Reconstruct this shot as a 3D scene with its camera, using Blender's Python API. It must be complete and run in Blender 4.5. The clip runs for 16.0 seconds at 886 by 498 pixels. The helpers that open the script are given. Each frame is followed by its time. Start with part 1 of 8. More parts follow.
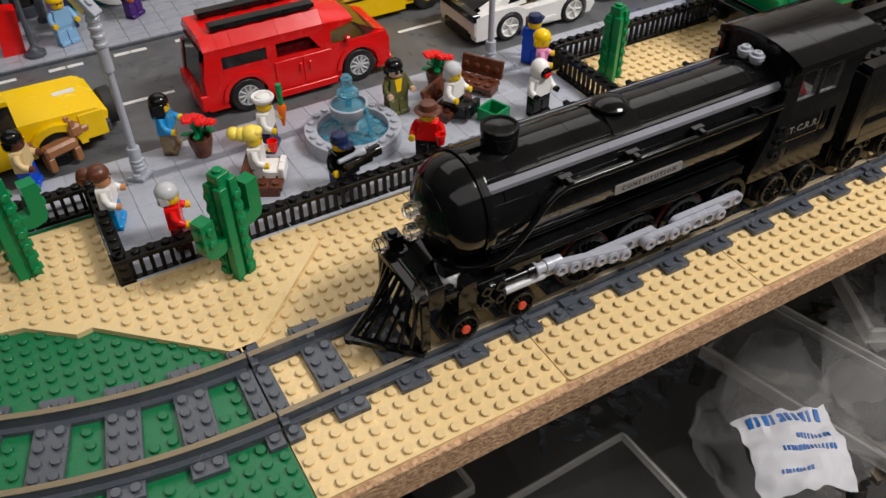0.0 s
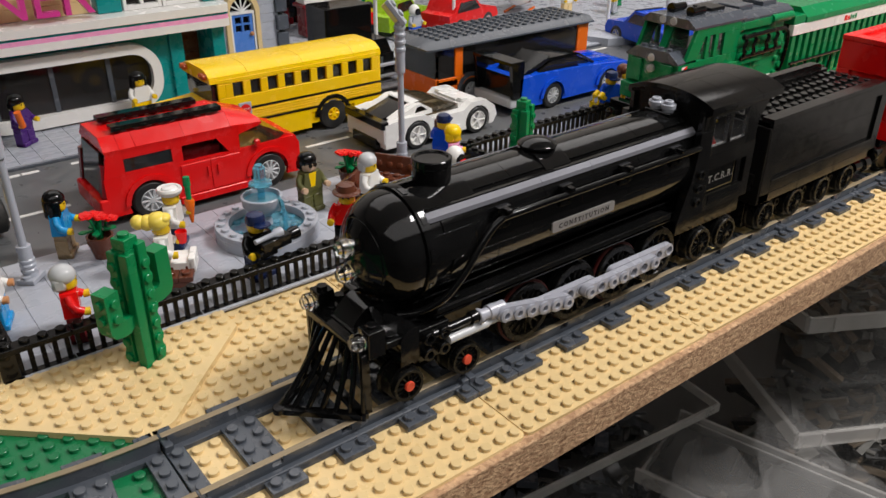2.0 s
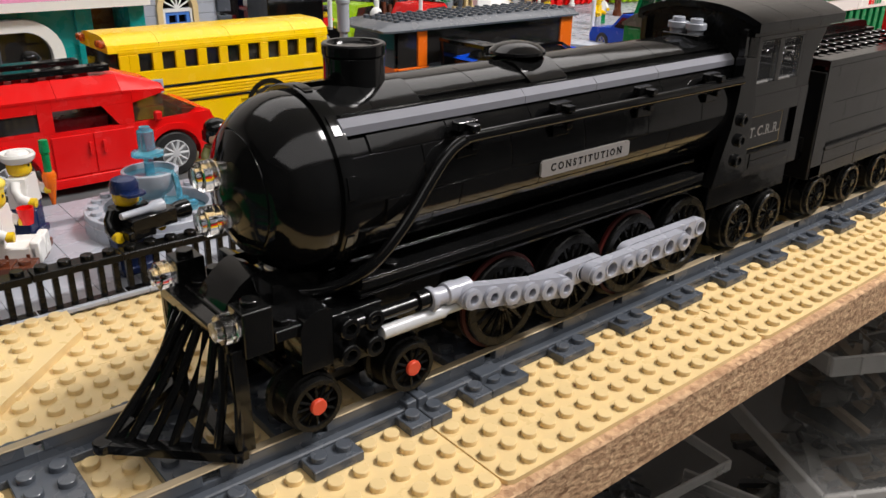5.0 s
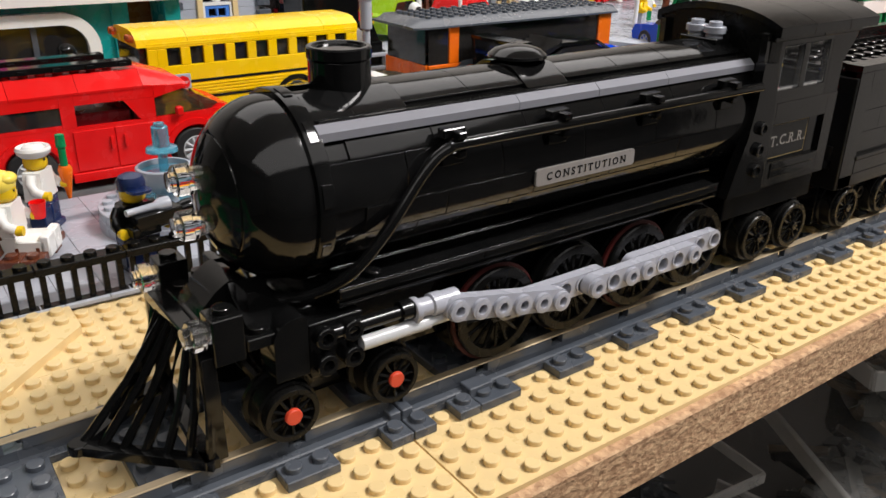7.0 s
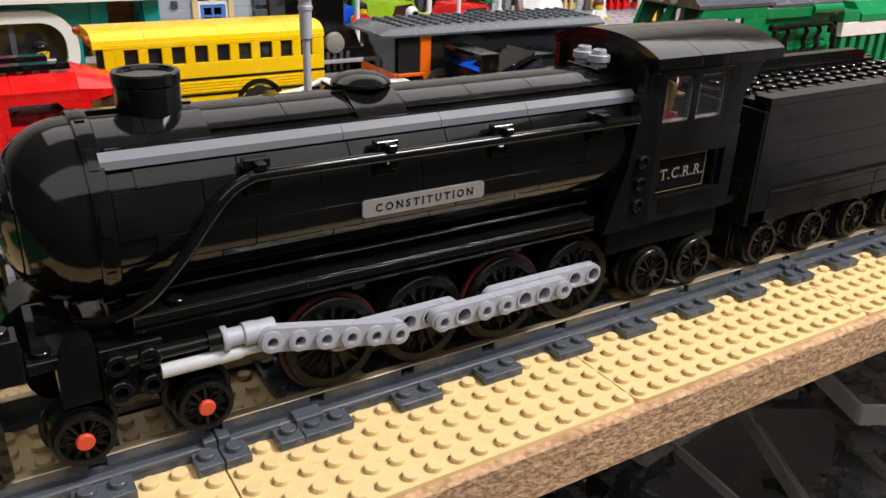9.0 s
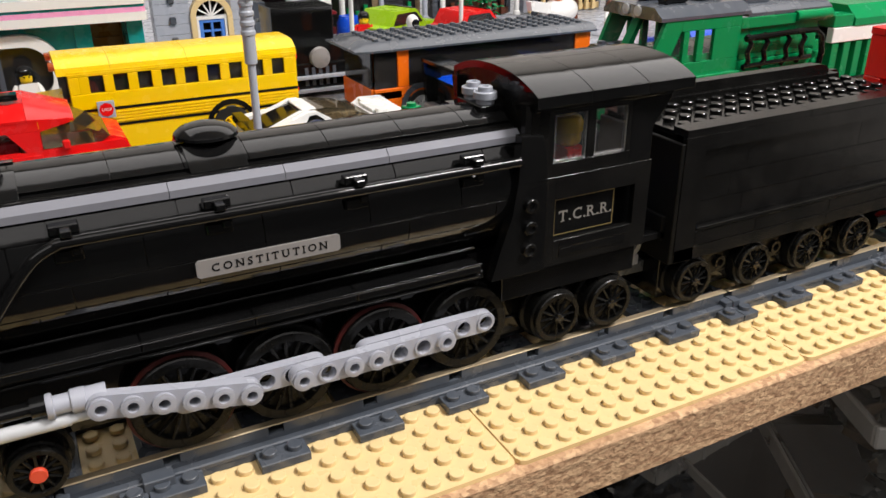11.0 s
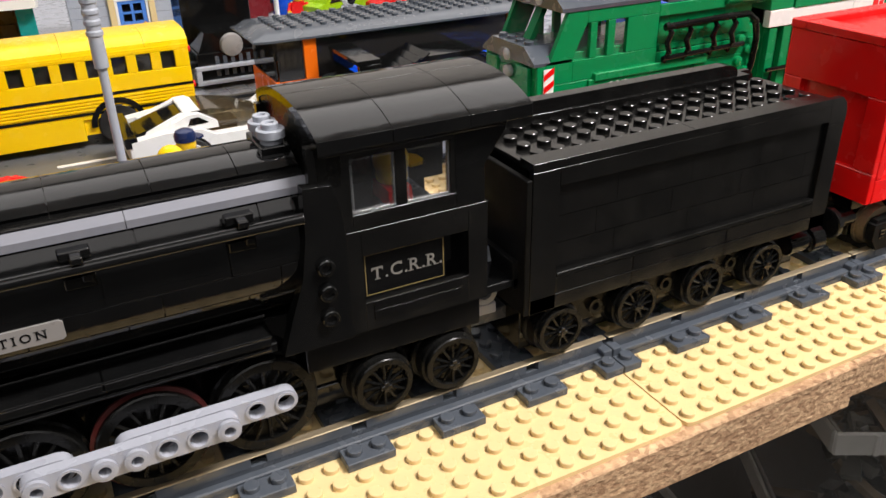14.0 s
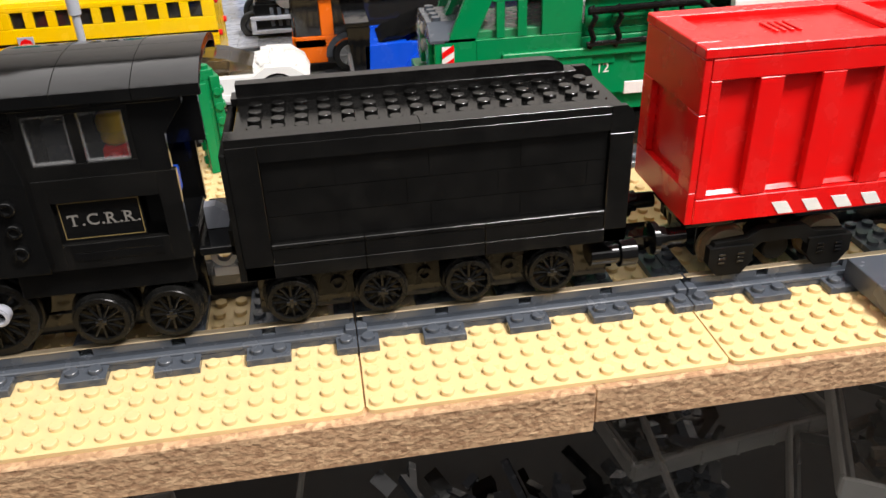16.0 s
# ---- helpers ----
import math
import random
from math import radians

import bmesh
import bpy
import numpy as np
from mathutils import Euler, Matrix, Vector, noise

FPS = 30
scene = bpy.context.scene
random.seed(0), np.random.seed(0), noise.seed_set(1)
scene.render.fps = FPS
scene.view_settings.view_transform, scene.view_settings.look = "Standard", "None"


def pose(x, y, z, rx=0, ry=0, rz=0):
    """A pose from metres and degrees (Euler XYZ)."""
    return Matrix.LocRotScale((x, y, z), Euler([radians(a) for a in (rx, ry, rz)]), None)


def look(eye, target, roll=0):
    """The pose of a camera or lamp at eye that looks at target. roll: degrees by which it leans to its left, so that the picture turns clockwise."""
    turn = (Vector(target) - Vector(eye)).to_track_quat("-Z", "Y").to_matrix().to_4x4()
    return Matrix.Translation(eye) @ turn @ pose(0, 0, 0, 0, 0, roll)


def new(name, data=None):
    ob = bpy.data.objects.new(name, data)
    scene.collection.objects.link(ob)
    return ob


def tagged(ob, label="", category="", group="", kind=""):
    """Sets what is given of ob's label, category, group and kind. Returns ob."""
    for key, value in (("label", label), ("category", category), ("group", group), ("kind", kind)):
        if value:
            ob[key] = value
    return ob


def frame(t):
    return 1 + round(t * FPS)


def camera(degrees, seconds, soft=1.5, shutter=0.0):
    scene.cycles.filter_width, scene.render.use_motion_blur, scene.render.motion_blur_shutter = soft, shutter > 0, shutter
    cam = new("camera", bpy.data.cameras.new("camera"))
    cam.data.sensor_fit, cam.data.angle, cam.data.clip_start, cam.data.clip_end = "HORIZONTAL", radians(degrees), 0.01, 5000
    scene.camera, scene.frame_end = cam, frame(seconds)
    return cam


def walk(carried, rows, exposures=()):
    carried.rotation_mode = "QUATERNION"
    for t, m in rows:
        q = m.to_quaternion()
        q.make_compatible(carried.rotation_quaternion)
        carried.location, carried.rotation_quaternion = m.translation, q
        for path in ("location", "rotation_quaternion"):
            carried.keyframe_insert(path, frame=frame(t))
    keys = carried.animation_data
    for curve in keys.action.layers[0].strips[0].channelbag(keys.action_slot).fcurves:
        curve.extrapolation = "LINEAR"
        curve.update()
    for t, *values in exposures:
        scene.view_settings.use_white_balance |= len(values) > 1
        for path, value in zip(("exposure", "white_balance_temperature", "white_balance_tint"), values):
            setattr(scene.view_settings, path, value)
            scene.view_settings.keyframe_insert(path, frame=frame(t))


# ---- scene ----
cam = camera(57.55, 16.0)
PATH = [
    (0, (-0.30070, -0.18332, 0.29952), (0.4421, 1.1210, -1.0223), -0.35),
    (0.5, (-0.30915, -0.18154, 0.26251), (0.5071, 1.2307, -0.8948), -0.02),
    (1, (-0.32909, -0.18436, 0.25079), (0.5950, 1.2563, -0.7839), 0.71),
    (1.5, (-0.33008, -0.18725, 0.23571), (0.6707, 1.2374, -0.7486), 0.57),
    (2, (-0.32312, -0.18805, 0.23203), (0.7710, 1.2000, -0.7041), 0.42),
    (2.5, (-0.31844, -0.17863, 0.22650), (0.8094, 1.2012, -0.6813), 0.80),
    (3, (-0.31286, -0.17877, 0.21137), (0.8408, 1.1784, -0.6980), 0.81),
    (3.5, (-0.30308, -0.15861, 0.17332), (0.8852, 1.1996, -0.6889), 0.91),
    (4, (-0.28101, -0.12798, 0.14777), (0.9156, 1.2626, -0.6487), 0.80),
    (4.2, (-0.27241, -0.12106, 0.14141), (0.9262, 1.2717, -0.6481), 0.93),
    (6.5, (-0.24351, -0.12442, 0.14549), (0.8602, 1.3411, -0.6509), 0.93),
    (7, (-0.23470, -0.12673, 0.14455), (0.8429, 1.3545, -0.6585), 1.01),
    (7.5, (-0.22020, -0.13794, 0.14209), (0.8244, 1.3625, -0.6687), 1.27),
    (8, (-0.20625, -0.14566, 0.14553), (0.8031, 1.3773, -0.6679), 1.53),
    (8.5, (-0.19240, -0.15085, 0.15174), (0.7852, 1.3934, -0.6604), 1.68),
    (9, (-0.17582, -0.15515, 0.15349), (0.7996, 1.3899, -0.6597), 2.09),
    (9.2, (-0.16944, -0.15544, 0.15524), (0.8079, 1.3830, -0.6681), 2.39),
    (11.3, (-0.10019, -0.17006, 0.17136), (0.7244, 1.4517, -0.6593), -0.33),
    (11.5, (-0.09111, -0.17068, 0.17749), (0.7314, 1.4485, -0.6602), -0.20),
    (12, (-0.06198, -0.15846, 0.16636), (0.7453, 1.4436, -0.7178), -1.67),
    (12.5, (-0.04847, -0.14333, 0.16022), (0.7646, 1.4494, -0.7355), -3.00),
    (13, (-0.05262, -0.13939, 0.15236), (0.7547, 1.4341, -0.7817), -2.76),
    (13.5, (-0.04746, -0.14812, 0.16298), (0.7599, 1.4328, -0.7583), -2.12),
    (14, (-0.03142, -0.14913, 0.17280), (0.7683, 1.4392, -0.7425), -1.42),
    (14.5, (0.00219, -0.15830, 0.17227), (0.7616, 1.4280, -0.7801), -0.66),
    (15, (0.03248, -0.17465, 0.18119), (0.6895, 1.4559, -0.7725), -1.03),
    (15.5, (0.07198, -0.18729, 0.18461), (0.5958, 1.4885, -0.7731), -1.32),
    (16, (0.12887, -0.20778, 0.18019), (0.3759, 1.5066, -0.8197), -2.17),
]
walk(cam, [(t, look(eye, target, roll)) for t, eye, target, roll in PATH], [(0, -0.42), (2, -0.31), (3.5, -0.15), (6.5, 0.02), (9, 0.1), (12, 0.17), (14.5, 0.25), (16, 0.28)])

# ---- light: one ceiling lamp, two added soft fills, a dim surround ----
world = bpy.data.worlds.new("world")
scene.world = world
world.use_nodes = True
world.node_tree.nodes["Background"].inputs[0].default_value = (0.9, 0.85, 0.78, 1)
world.node_tree.nodes["Background"].inputs[1].default_value = 0.25


def lamp(name, x, y, z, sx, sy, watts, colour):
    data = bpy.data.lights.new(name, "AREA")
    data.shape, data.size, data.size_y, data.energy, data.color = "RECTANGLE", sx, sy, watts, colour
    ob = new(name, data)
    ob.location = (x, y, z)
    return ob


WARM = (1.0, 0.96, 0.945)
lamp("ceiling_lamp", 0.78, -0.52, 1.45, 0.60, 0.30, 44.0, WARM)
# wide dim fills, added for frontal light and soft reflections on the tops
lamp("ceiling_fill_panel", -0.35, -1.10, 1.45, 3.20, 1.40, 24.0, WARM)
lamp("ceiling_fill_panel", 0.75, 1.15, 1.45, 2.80, 1.10, 19.0, WARM)

# ---- materials ----
MATS = {}


def node_mat(name):
    m = bpy.data.materials.new(name)
    m.use_nodes = True
    t = m.node_tree
    return m, t, t.nodes["Principled BSDF"]


def plastic(name, rgb, rough=0.22, dust=0.05, clear=0.0, vary=0.06, scale=1.0, gloss=0.36, round_edge=0.0, wave=0.0):
    """Moulded toy-brick plastic: gloss broken by scuffs, a thin film of dust, slight tone changes."""
    if name in MATS:
        return MATS[name]
    m, t, b = node_mat(name)
    n, l = t.nodes, t.links
    co = n.new("ShaderNodeTexCoord")
    big, fine, scr = n.new("ShaderNodeTexNoise"), n.new("ShaderNodeTexNoise"), n.new("ShaderNodeTexNoise")
    big.inputs["Scale"].default_value, big.inputs["Detail"].default_value = 28 * scale, 3
    fine.inputs["Scale"].default_value, fine.inputs["Detail"].default_value = 420 * scale, 4
    scr.inputs["Scale"].default_value, scr.inputs["Detail"].default_value = 90 * scale, 5
    for q in (big, fine, scr):
        l.new(co.outputs["Object"], q.inputs["Vector"])
    info = n.new("ShaderNodeObjectInfo")
    hsv = n.new("ShaderNodeHueSaturation")
    hsv.inputs["Color"].default_value = (*rgb, 1)
    mr = n.new("ShaderNodeMapRange")
    mr.inputs["To Min"].default_value, mr.inputs["To Max"].default_value = 1 - vary, 1 + vary
    add = n.new("ShaderNodeMath")
    add.operation = "MULTIPLY_ADD"
    add.inputs[1].default_value = 0.5
    l.new(info.outputs["Random"], add.inputs[0])
    half = n.new("ShaderNodeMath")
    half.operation = "MULTIPLY"
    half.inputs[1].default_value = 0.5
    l.new(big.outputs["Fac"], half.inputs[0])
    l.new(half.outputs[0], add.inputs[2])
    l.new(add.outputs[0], mr.inputs["Value"])
    l.new(mr.outputs[0], hsv.inputs["Value"])
    mix = n.new("ShaderNodeMix")
    mix.data_type = "RGBA"
    mix.inputs["B"].default_value = (0.40, 0.38, 0.345, 1)
    l.new(hsv.outputs[0], mix.inputs["A"])
    dr = n.new("ShaderNodeMapRange")
    dr.inputs["From Min"].default_value, dr.inputs["From Max"].default_value = 0.42, 0.75
    dr.inputs["To Max"].default_value = dust
    l.new(scr.outputs["Fac"], dr.inputs["Value"])
    l.new(dr.outputs[0], mix.inputs["Factor"])
    l.new(mix.outputs["Result"], b.inputs["Base Color"])
    rr = n.new("ShaderNodeMapRange")
    rr.inputs["From Min"].default_value, rr.inputs["From Max"].default_value = 0.3, 0.75
    rr.inputs["To Min"].default_value, rr.inputs["To Max"].default_value = rough * 0.75, rough * 1.5
    l.new(scr.outputs["Fac"], rr.inputs["Value"])
    l.new(rr.outputs[0], b.inputs["Roughness"])
    bump = n.new("ShaderNodeBump")
    bump.inputs["Strength"].default_value, bump.inputs["Distance"].default_value = 0.05, 0.0004
    l.new(fine.outputs["Fac"], bump.inputs["Height"])
    if wave:
        slow, b2 = n.new("ShaderNodeTexNoise"), n.new("ShaderNodeBump")
        slow.inputs["Scale"].default_value, slow.inputs["Detail"].default_value = 70, 2
        l.new(co.outputs["Object"], slow.inputs["Vector"])
        b2.inputs["Strength"].default_value, b2.inputs["Distance"].default_value = wave, 0.0006
        l.new(slow.outputs["Fac"], b2.inputs["Height"])
        l.new(b2.outputs[0], bump.inputs["Normal"])
        if round_edge:
            bev = n.new("ShaderNodeBevel")
            bev.samples = 4
            bev.inputs["Radius"].default_value = round_edge
            l.new(bev.outputs[0], b2.inputs["Normal"])
    l.new(bump.outputs[0], b.inputs["Normal"])
    b.inputs["IOR"].default_value = 1.53
    b.inputs["Specular IOR Level"].default_value = gloss
    if clear:
        b.inputs["Transmission Weight"].default_value = clear
    MATS[name] = m
    return m


black = plastic("black plastic", (0.0042, 0.0043, 0.0044), 0.085, 0.006, gloss=0.29, round_edge=0.0002, wave=0.16)
brick_black = plastic("black brick plastic", (0.0048, 0.0047, 0.0045), 0.16, 0.01, gloss=0.42)
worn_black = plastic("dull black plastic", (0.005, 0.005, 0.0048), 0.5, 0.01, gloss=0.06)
wheel_black = plastic("worn black wheel plastic", (0.0045, 0.0045, 0.0042), 0.24, 0.012, gloss=0.16)
dkgrey = plastic("dark grey plastic", (0.066, 0.076, 0.092), 0.22, 0.05, gloss=0.5)
grey = plastic("light grey plastic", (0.385, 0.405, 0.455), 0.27, 0.04)
tan = plastic("tan plastic", (0.74, 0.555, 0.275), 0.3, 0.05)
green = plastic("green plastic", (0.001, 0.21, 0.065), 0.22, 0.015, gloss=0.28)
plate_green = plastic("green baseplate plastic", (0.004, 0.15, 0.05), 0.26, 0.03)
red = plastic("red plastic", (0.74, 0.006, 0.006), 0.22, 0.02)
yellow = plastic("yellow plastic", (0.93, 0.60, 0.0), 0.22, 0.02)
white = plastic("white plastic", (0.80, 0.79, 0.76), 0.22, 0.05)
orange = plastic("orange plastic", (0.78, 0.14, 0.004), 0.22, 0.02)
blue = plastic("blue plastic", (0.003, 0.072, 0.60), 0.22, 0.02)
azure = plastic("azure plastic", (0.01, 0.28, 0.62), 0.25, 0.02)
brown = plastic("reddish brown plastic", (0.11, 0.03, 0.013), 0.25, 0.05)
navy = plastic("dark blue plastic", (0.006, 0.016, 0.07), 0.25, 0.03)
pink = plastic("magenta plastic", (0.62, 0.05, 0.28), 0.25, 0.02)
lpink = plastic("pink plastic", (0.80, 0.33, 0.55), 0.25, 0.02)
teal = plastic("teal plastic", (0.0, 0.24, 0.24), 0.25, 0.02)
lime = plastic("lime plastic", (0.30, 0.52, 0.01), 0.25, 0.02)
purple = plastic("purple plastic", (0.06, 0.012, 0.16), 0.25, 0.02)
olive = plastic("olive plastic", (0.10, 0.10, 0.03), 0.3, 0.05)
dkred = plastic("dark red plastic", (0.16, 0.006, 0.01), 0.25, 0.03)
dktan = plastic("dark tan plastic", (0.27, 0.19, 0.10), 0.3, 0.05)
nougat = plastic("nougat plastic", (0.55, 0.25, 0.10), 0.3, 0.03)
lav = plastic("lavender plastic", (0.30, 0.16, 0.44), 0.3, 0.03)
silver = plastic("pearl silver plastic", (0.50, 0.51, 0.52), 0.2, 0.05)
road_mat = plastic("road baseplate plastic", (0.115, 0.12, 0.125), 0.32, 0.12, 0, 0.12)
hub_red = plastic("coral hub plastic", (0.62, 0.06, 0.025), 0.3, 0.04)
cream = plastic("pale print", (0.19, 0.18, 0.165), 0.4, 0.05)
rubber = plastic("black rubber", (0.012, 0.012, 0.012), 0.55, 0.08)


def glass(name, rgb, rough=0.03, trans=1.0):
    m, t, b = node_mat(name)
    n, l = t.nodes, t.links
    co, no = n.new("ShaderNodeTexCoord"), n.new("ShaderNodeTexNoise")
    no.inputs["Scale"].default_value = 160
    l.new(co.outputs["Object"], no.inputs["Vector"])
    rr = n.new("ShaderNodeMapRange")
    rr.inputs["To Min"].default_value, rr.inputs["To Max"].default_value = rough * 0.4, rough * 2.2
    l.new(no.outputs["Fac"], rr.inputs["Value"])
    l.new(rr.outputs[0], b.inputs["Roughness"])
    b.inputs["Base Color"].default_value = (*rgb, 1)
    b.inputs["Transmission Weight"].default_value = trans
    b.inputs["IOR"].default_value = 1.5
    return m


clear = glass("clear plastic", (0.97, 0.97, 0.96), 0.04)
smoke = glass("smoked plastic", (0.045, 0.042, 0.04), 0.05, 0.6)
aqua = glass("clear blue plastic", (0.25, 0.72, 0.90), 0.05, 0.8)
tinted = glass("tinted windscreen plastic", (0.20, 0.16, 0.10), 0.04, 0.85)
amber = glass("clear orange plastic", (0.95, 0.22, 0.03), 0.05, 0.7)


def film(name, rgb, cover, rough):
    """Thin see-through plastic: part of the light passes straight on, the rest meets a milky, glossy sheet."""
    m, t, b = node_mat(name)
    n, l = t.nodes, t.links
    b.inputs["Base Color"].default_value = (*rgb, 1)
    b.inputs["Roughness"].default_value = rough
    co, no, mr = n.new("ShaderNodeTexCoord"), n.new("ShaderNodeTexNoise"), n.new("ShaderNodeMapRange")
    no.inputs["Scale"].default_value, no.inputs["Detail"].default_value = 18, 4
    l.new(co.outputs["Object"], no.inputs["Vector"])
    l.new(no.outputs["Fac"], mr.inputs["Value"])
    mr.inputs["To Min"].default_value, mr.inputs["To Max"].default_value = cover * 0.6, cover * 1.4
    tr, mix = n.new("ShaderNodeBsdfTransparent"), n.new("ShaderNodeMixShader")
    l.new(mr.outputs[0], mix.inputs[0])
    l.new(tr.outputs[0], mix.inputs[1])
    l.new(b.outputs[0], mix.inputs[2])
    l.new(mix.outputs[0], n["Material Output"].inputs["Surface"])
    return m


bin_mat = film("milky storage-box plastic", (0.56, 0.56, 0.54), 0.042, 0.22)
rim_mat = film("milky rim plastic", (0.72, 0.70, 0.66), 0.36, 0.3)
bag_mat = film("thin clear bag film", (0.80, 0.79, 0.77), 0.06, 0.14)
pane_mat = film("clear window plastic", (0.35, 0.35, 0.35), 0.035, 0.06)
edge_mat = film("clear moulded edge", (0.45, 0.45, 0.45), 0.17, 0.1)
bag_mat.node_tree.nodes["Principled BSDF"].inputs["IOR"].default_value = 1.12


def metal(name, rgb, rough):
    m, t, b = node_mat(name)
    n, l = t.nodes, t.links
    co, no = n.new("ShaderNodeTexCoord"), n.new("ShaderNodeTexNoise")
    mp = n.new("ShaderNodeMapping")
    mp.inputs["Scale"].default_value = (40, 900, 900)
    l.new(co.outputs["Object"], mp.inputs["Vector"])
    l.new(mp.outputs[0], no.inputs["Vector"])
    no.inputs["Scale"].default_value = 1.0
    rr = n.new("ShaderNodeMapRange")
    rr.inputs["To Min"].default_value, rr.inputs["To Max"].default_value = rough * 0.6, rough * 1.7
    l.new(no.outputs["Fac"], rr.inputs["Value"])
    l.new(rr.outputs[0], b.inputs["Roughness"])
    b.inputs["Base Color"].default_value = (*rgb, 1)
    b.inputs["Metallic"].default_value = 1
    return m


railmetal = metal("tarnished rail metal", (0.40, 0.33, 0.225), 0.56)
chrome = metal("chrome", (0.72, 0.72, 0.72), 0.1)


def chipboard_mat():
    m, t, b = node_mat("raw chipboard")
    n, l = t.nodes, t.links
    co, mp = n.new("ShaderNodeTexCoord"), n.new("ShaderNodeMapping")
    mp.inputs["Scale"].default_value = (215, 215, 300)
    l.new(co.outputs["Object"], mp.inputs["Vector"])
    vo, no, lo = n.new("ShaderNodeTexVoronoi"), n.new("ShaderNodeTexNoise"), n.new("ShaderNodeTexNoise")
    vo.inputs["Scale"].default_value = 2.2
    no.inputs["Scale"].default_value, no.inputs["Detail"].default_value = 1.6, 6
    lo.inputs["Scale"].default_value = 14
    l.new(mp.outputs[0], vo.inputs["Vector"])
    l.new(mp.outputs[0], no.inputs["Vector"])
    l.new(co.outputs["Object"], lo.inputs["Vector"])
    r1 = n.new("ShaderNodeValToRGB")
    e = r1.color_ramp.elements
    e[0].position, e[0].color = 0.0, (0.075, 0.034, 0.016, 1)
    e[1].position, e[1].color = 1.0, (0.74, 0.50, 0.29, 1)
    e.new(0.45).color = (0.43, 0.255, 0.138, 1)
    e.new(0.22).color = (0.27, 0.145, 0.074, 1)
    sep = n.new("ShaderNodeSeparateColor")
    l.new(vo.outputs["Color"], sep.inputs[0])
    mixv = n.new("ShaderNodeMath")
    mixv.operation = "MULTIPLY_ADD"
    mixv.inputs[1].default_value, mixv.inputs[2].default_value = 0.4, -0.06
    l.new(sep.outputs[0], mixv.inputs[0])
    ad = n.new("ShaderNodeMath")
    ad.operation = "MULTIPLY_ADD"
    ad.inputs[1].default_value = 0.82
    l.new(no.outputs["Fac"], ad.inputs[0])
    l.new(mixv.outputs[0], ad.inputs[2])
    l.new(ad.outputs[0], r1.inputs["Fac"])
    hsv = n.new("ShaderNodeHueSaturation")
    mr = n.new("ShaderNodeMapRange")
    mr.inputs["To Min"].default_value, mr.inputs["To Max"].default_value = 0.75, 1.25
    l.new(lo.outputs["Fac"], mr.inputs["Value"])
    l.new(mr.outputs[0], hsv.inputs["Value"])
    l.new(r1.outputs[0], hsv.inputs["Color"])
    l.new(hsv.outputs[0], b.inputs["Base Color"])
    b.inputs["Roughness"].default_value = 0.85
    bump = n.new("ShaderNodeBump")
    bump.inputs["Strength"].default_value, bump.inputs["Distance"].default_value = 0.9, 0.0012
    l.new(ad.outputs[0], bump.inputs["Height"])
    l.new(bump.outputs[0], b.inputs["Normal"])
    return m


chip = chipboard_mat()


def matt(name, rgb, rough=0.8, scale=12.0, vary=0.18):
    m, t, b = node_mat(name)
    n, l = t.nodes, t.links
    co, no = n.new("ShaderNodeTexCoord"), n.new("ShaderNodeTexNoise")
    no.inputs["Scale"].default_value, no.inputs["Detail"].default_value = scale, 8
    l.new(co.outputs["Object"], no.inputs["Vector"])
    hsv, mr = n.new("ShaderNodeHueSaturation"), n.new("ShaderNodeMapRange")
    mr.inputs["To Min"].default_value, mr.inputs["To Max"].default_value = 1 - vary, 1 + vary
    hsv.inputs["Color"].default_value = (*rgb, 1)
    l.new(no.outputs["Fac"], mr.inputs["Value"])
    l.new(mr.outputs[0], hsv.inputs["Value"])
    l.new(hsv.outputs[0], b.inputs["Base Color"])
    b.inputs["Roughness"].default_value = rough
    bump = n.new("ShaderNodeBump")
    bump.inputs["Strength"].default_value, bump.inputs["Distance"].default_value = 0.3, 0.002
    l.new(no.outputs["Fac"], bump.inputs["Height"])
    l.new(bump.outputs[0], b.inputs["Normal"])
    return m


plaster = matt("painted plaster", (0.74, 0.705, 0.66))
# tone of the unseen walls, kept low so reflections in them stay dark
darkwall = matt("dark wall for dim reflections", (0.075, 0.076, 0.078), 0.7, 5.0, 0.5)
# near-black tone holds the under-table shade, not the board's own colour
concrete = matt("board darkened for shade", (0.035, 0.033, 0.031), 0.7)
paper = matt("printed white paper", (0.56, 0.56, 0.585), 0.6)
card = matt("brown cardboard", (0.30, 0.19, 0.11), 0.8)

# ---- shape helpers: all lengths below in millimetres ----
U, P, B = 8.0, 3.2, 9.6
MM = 0.001


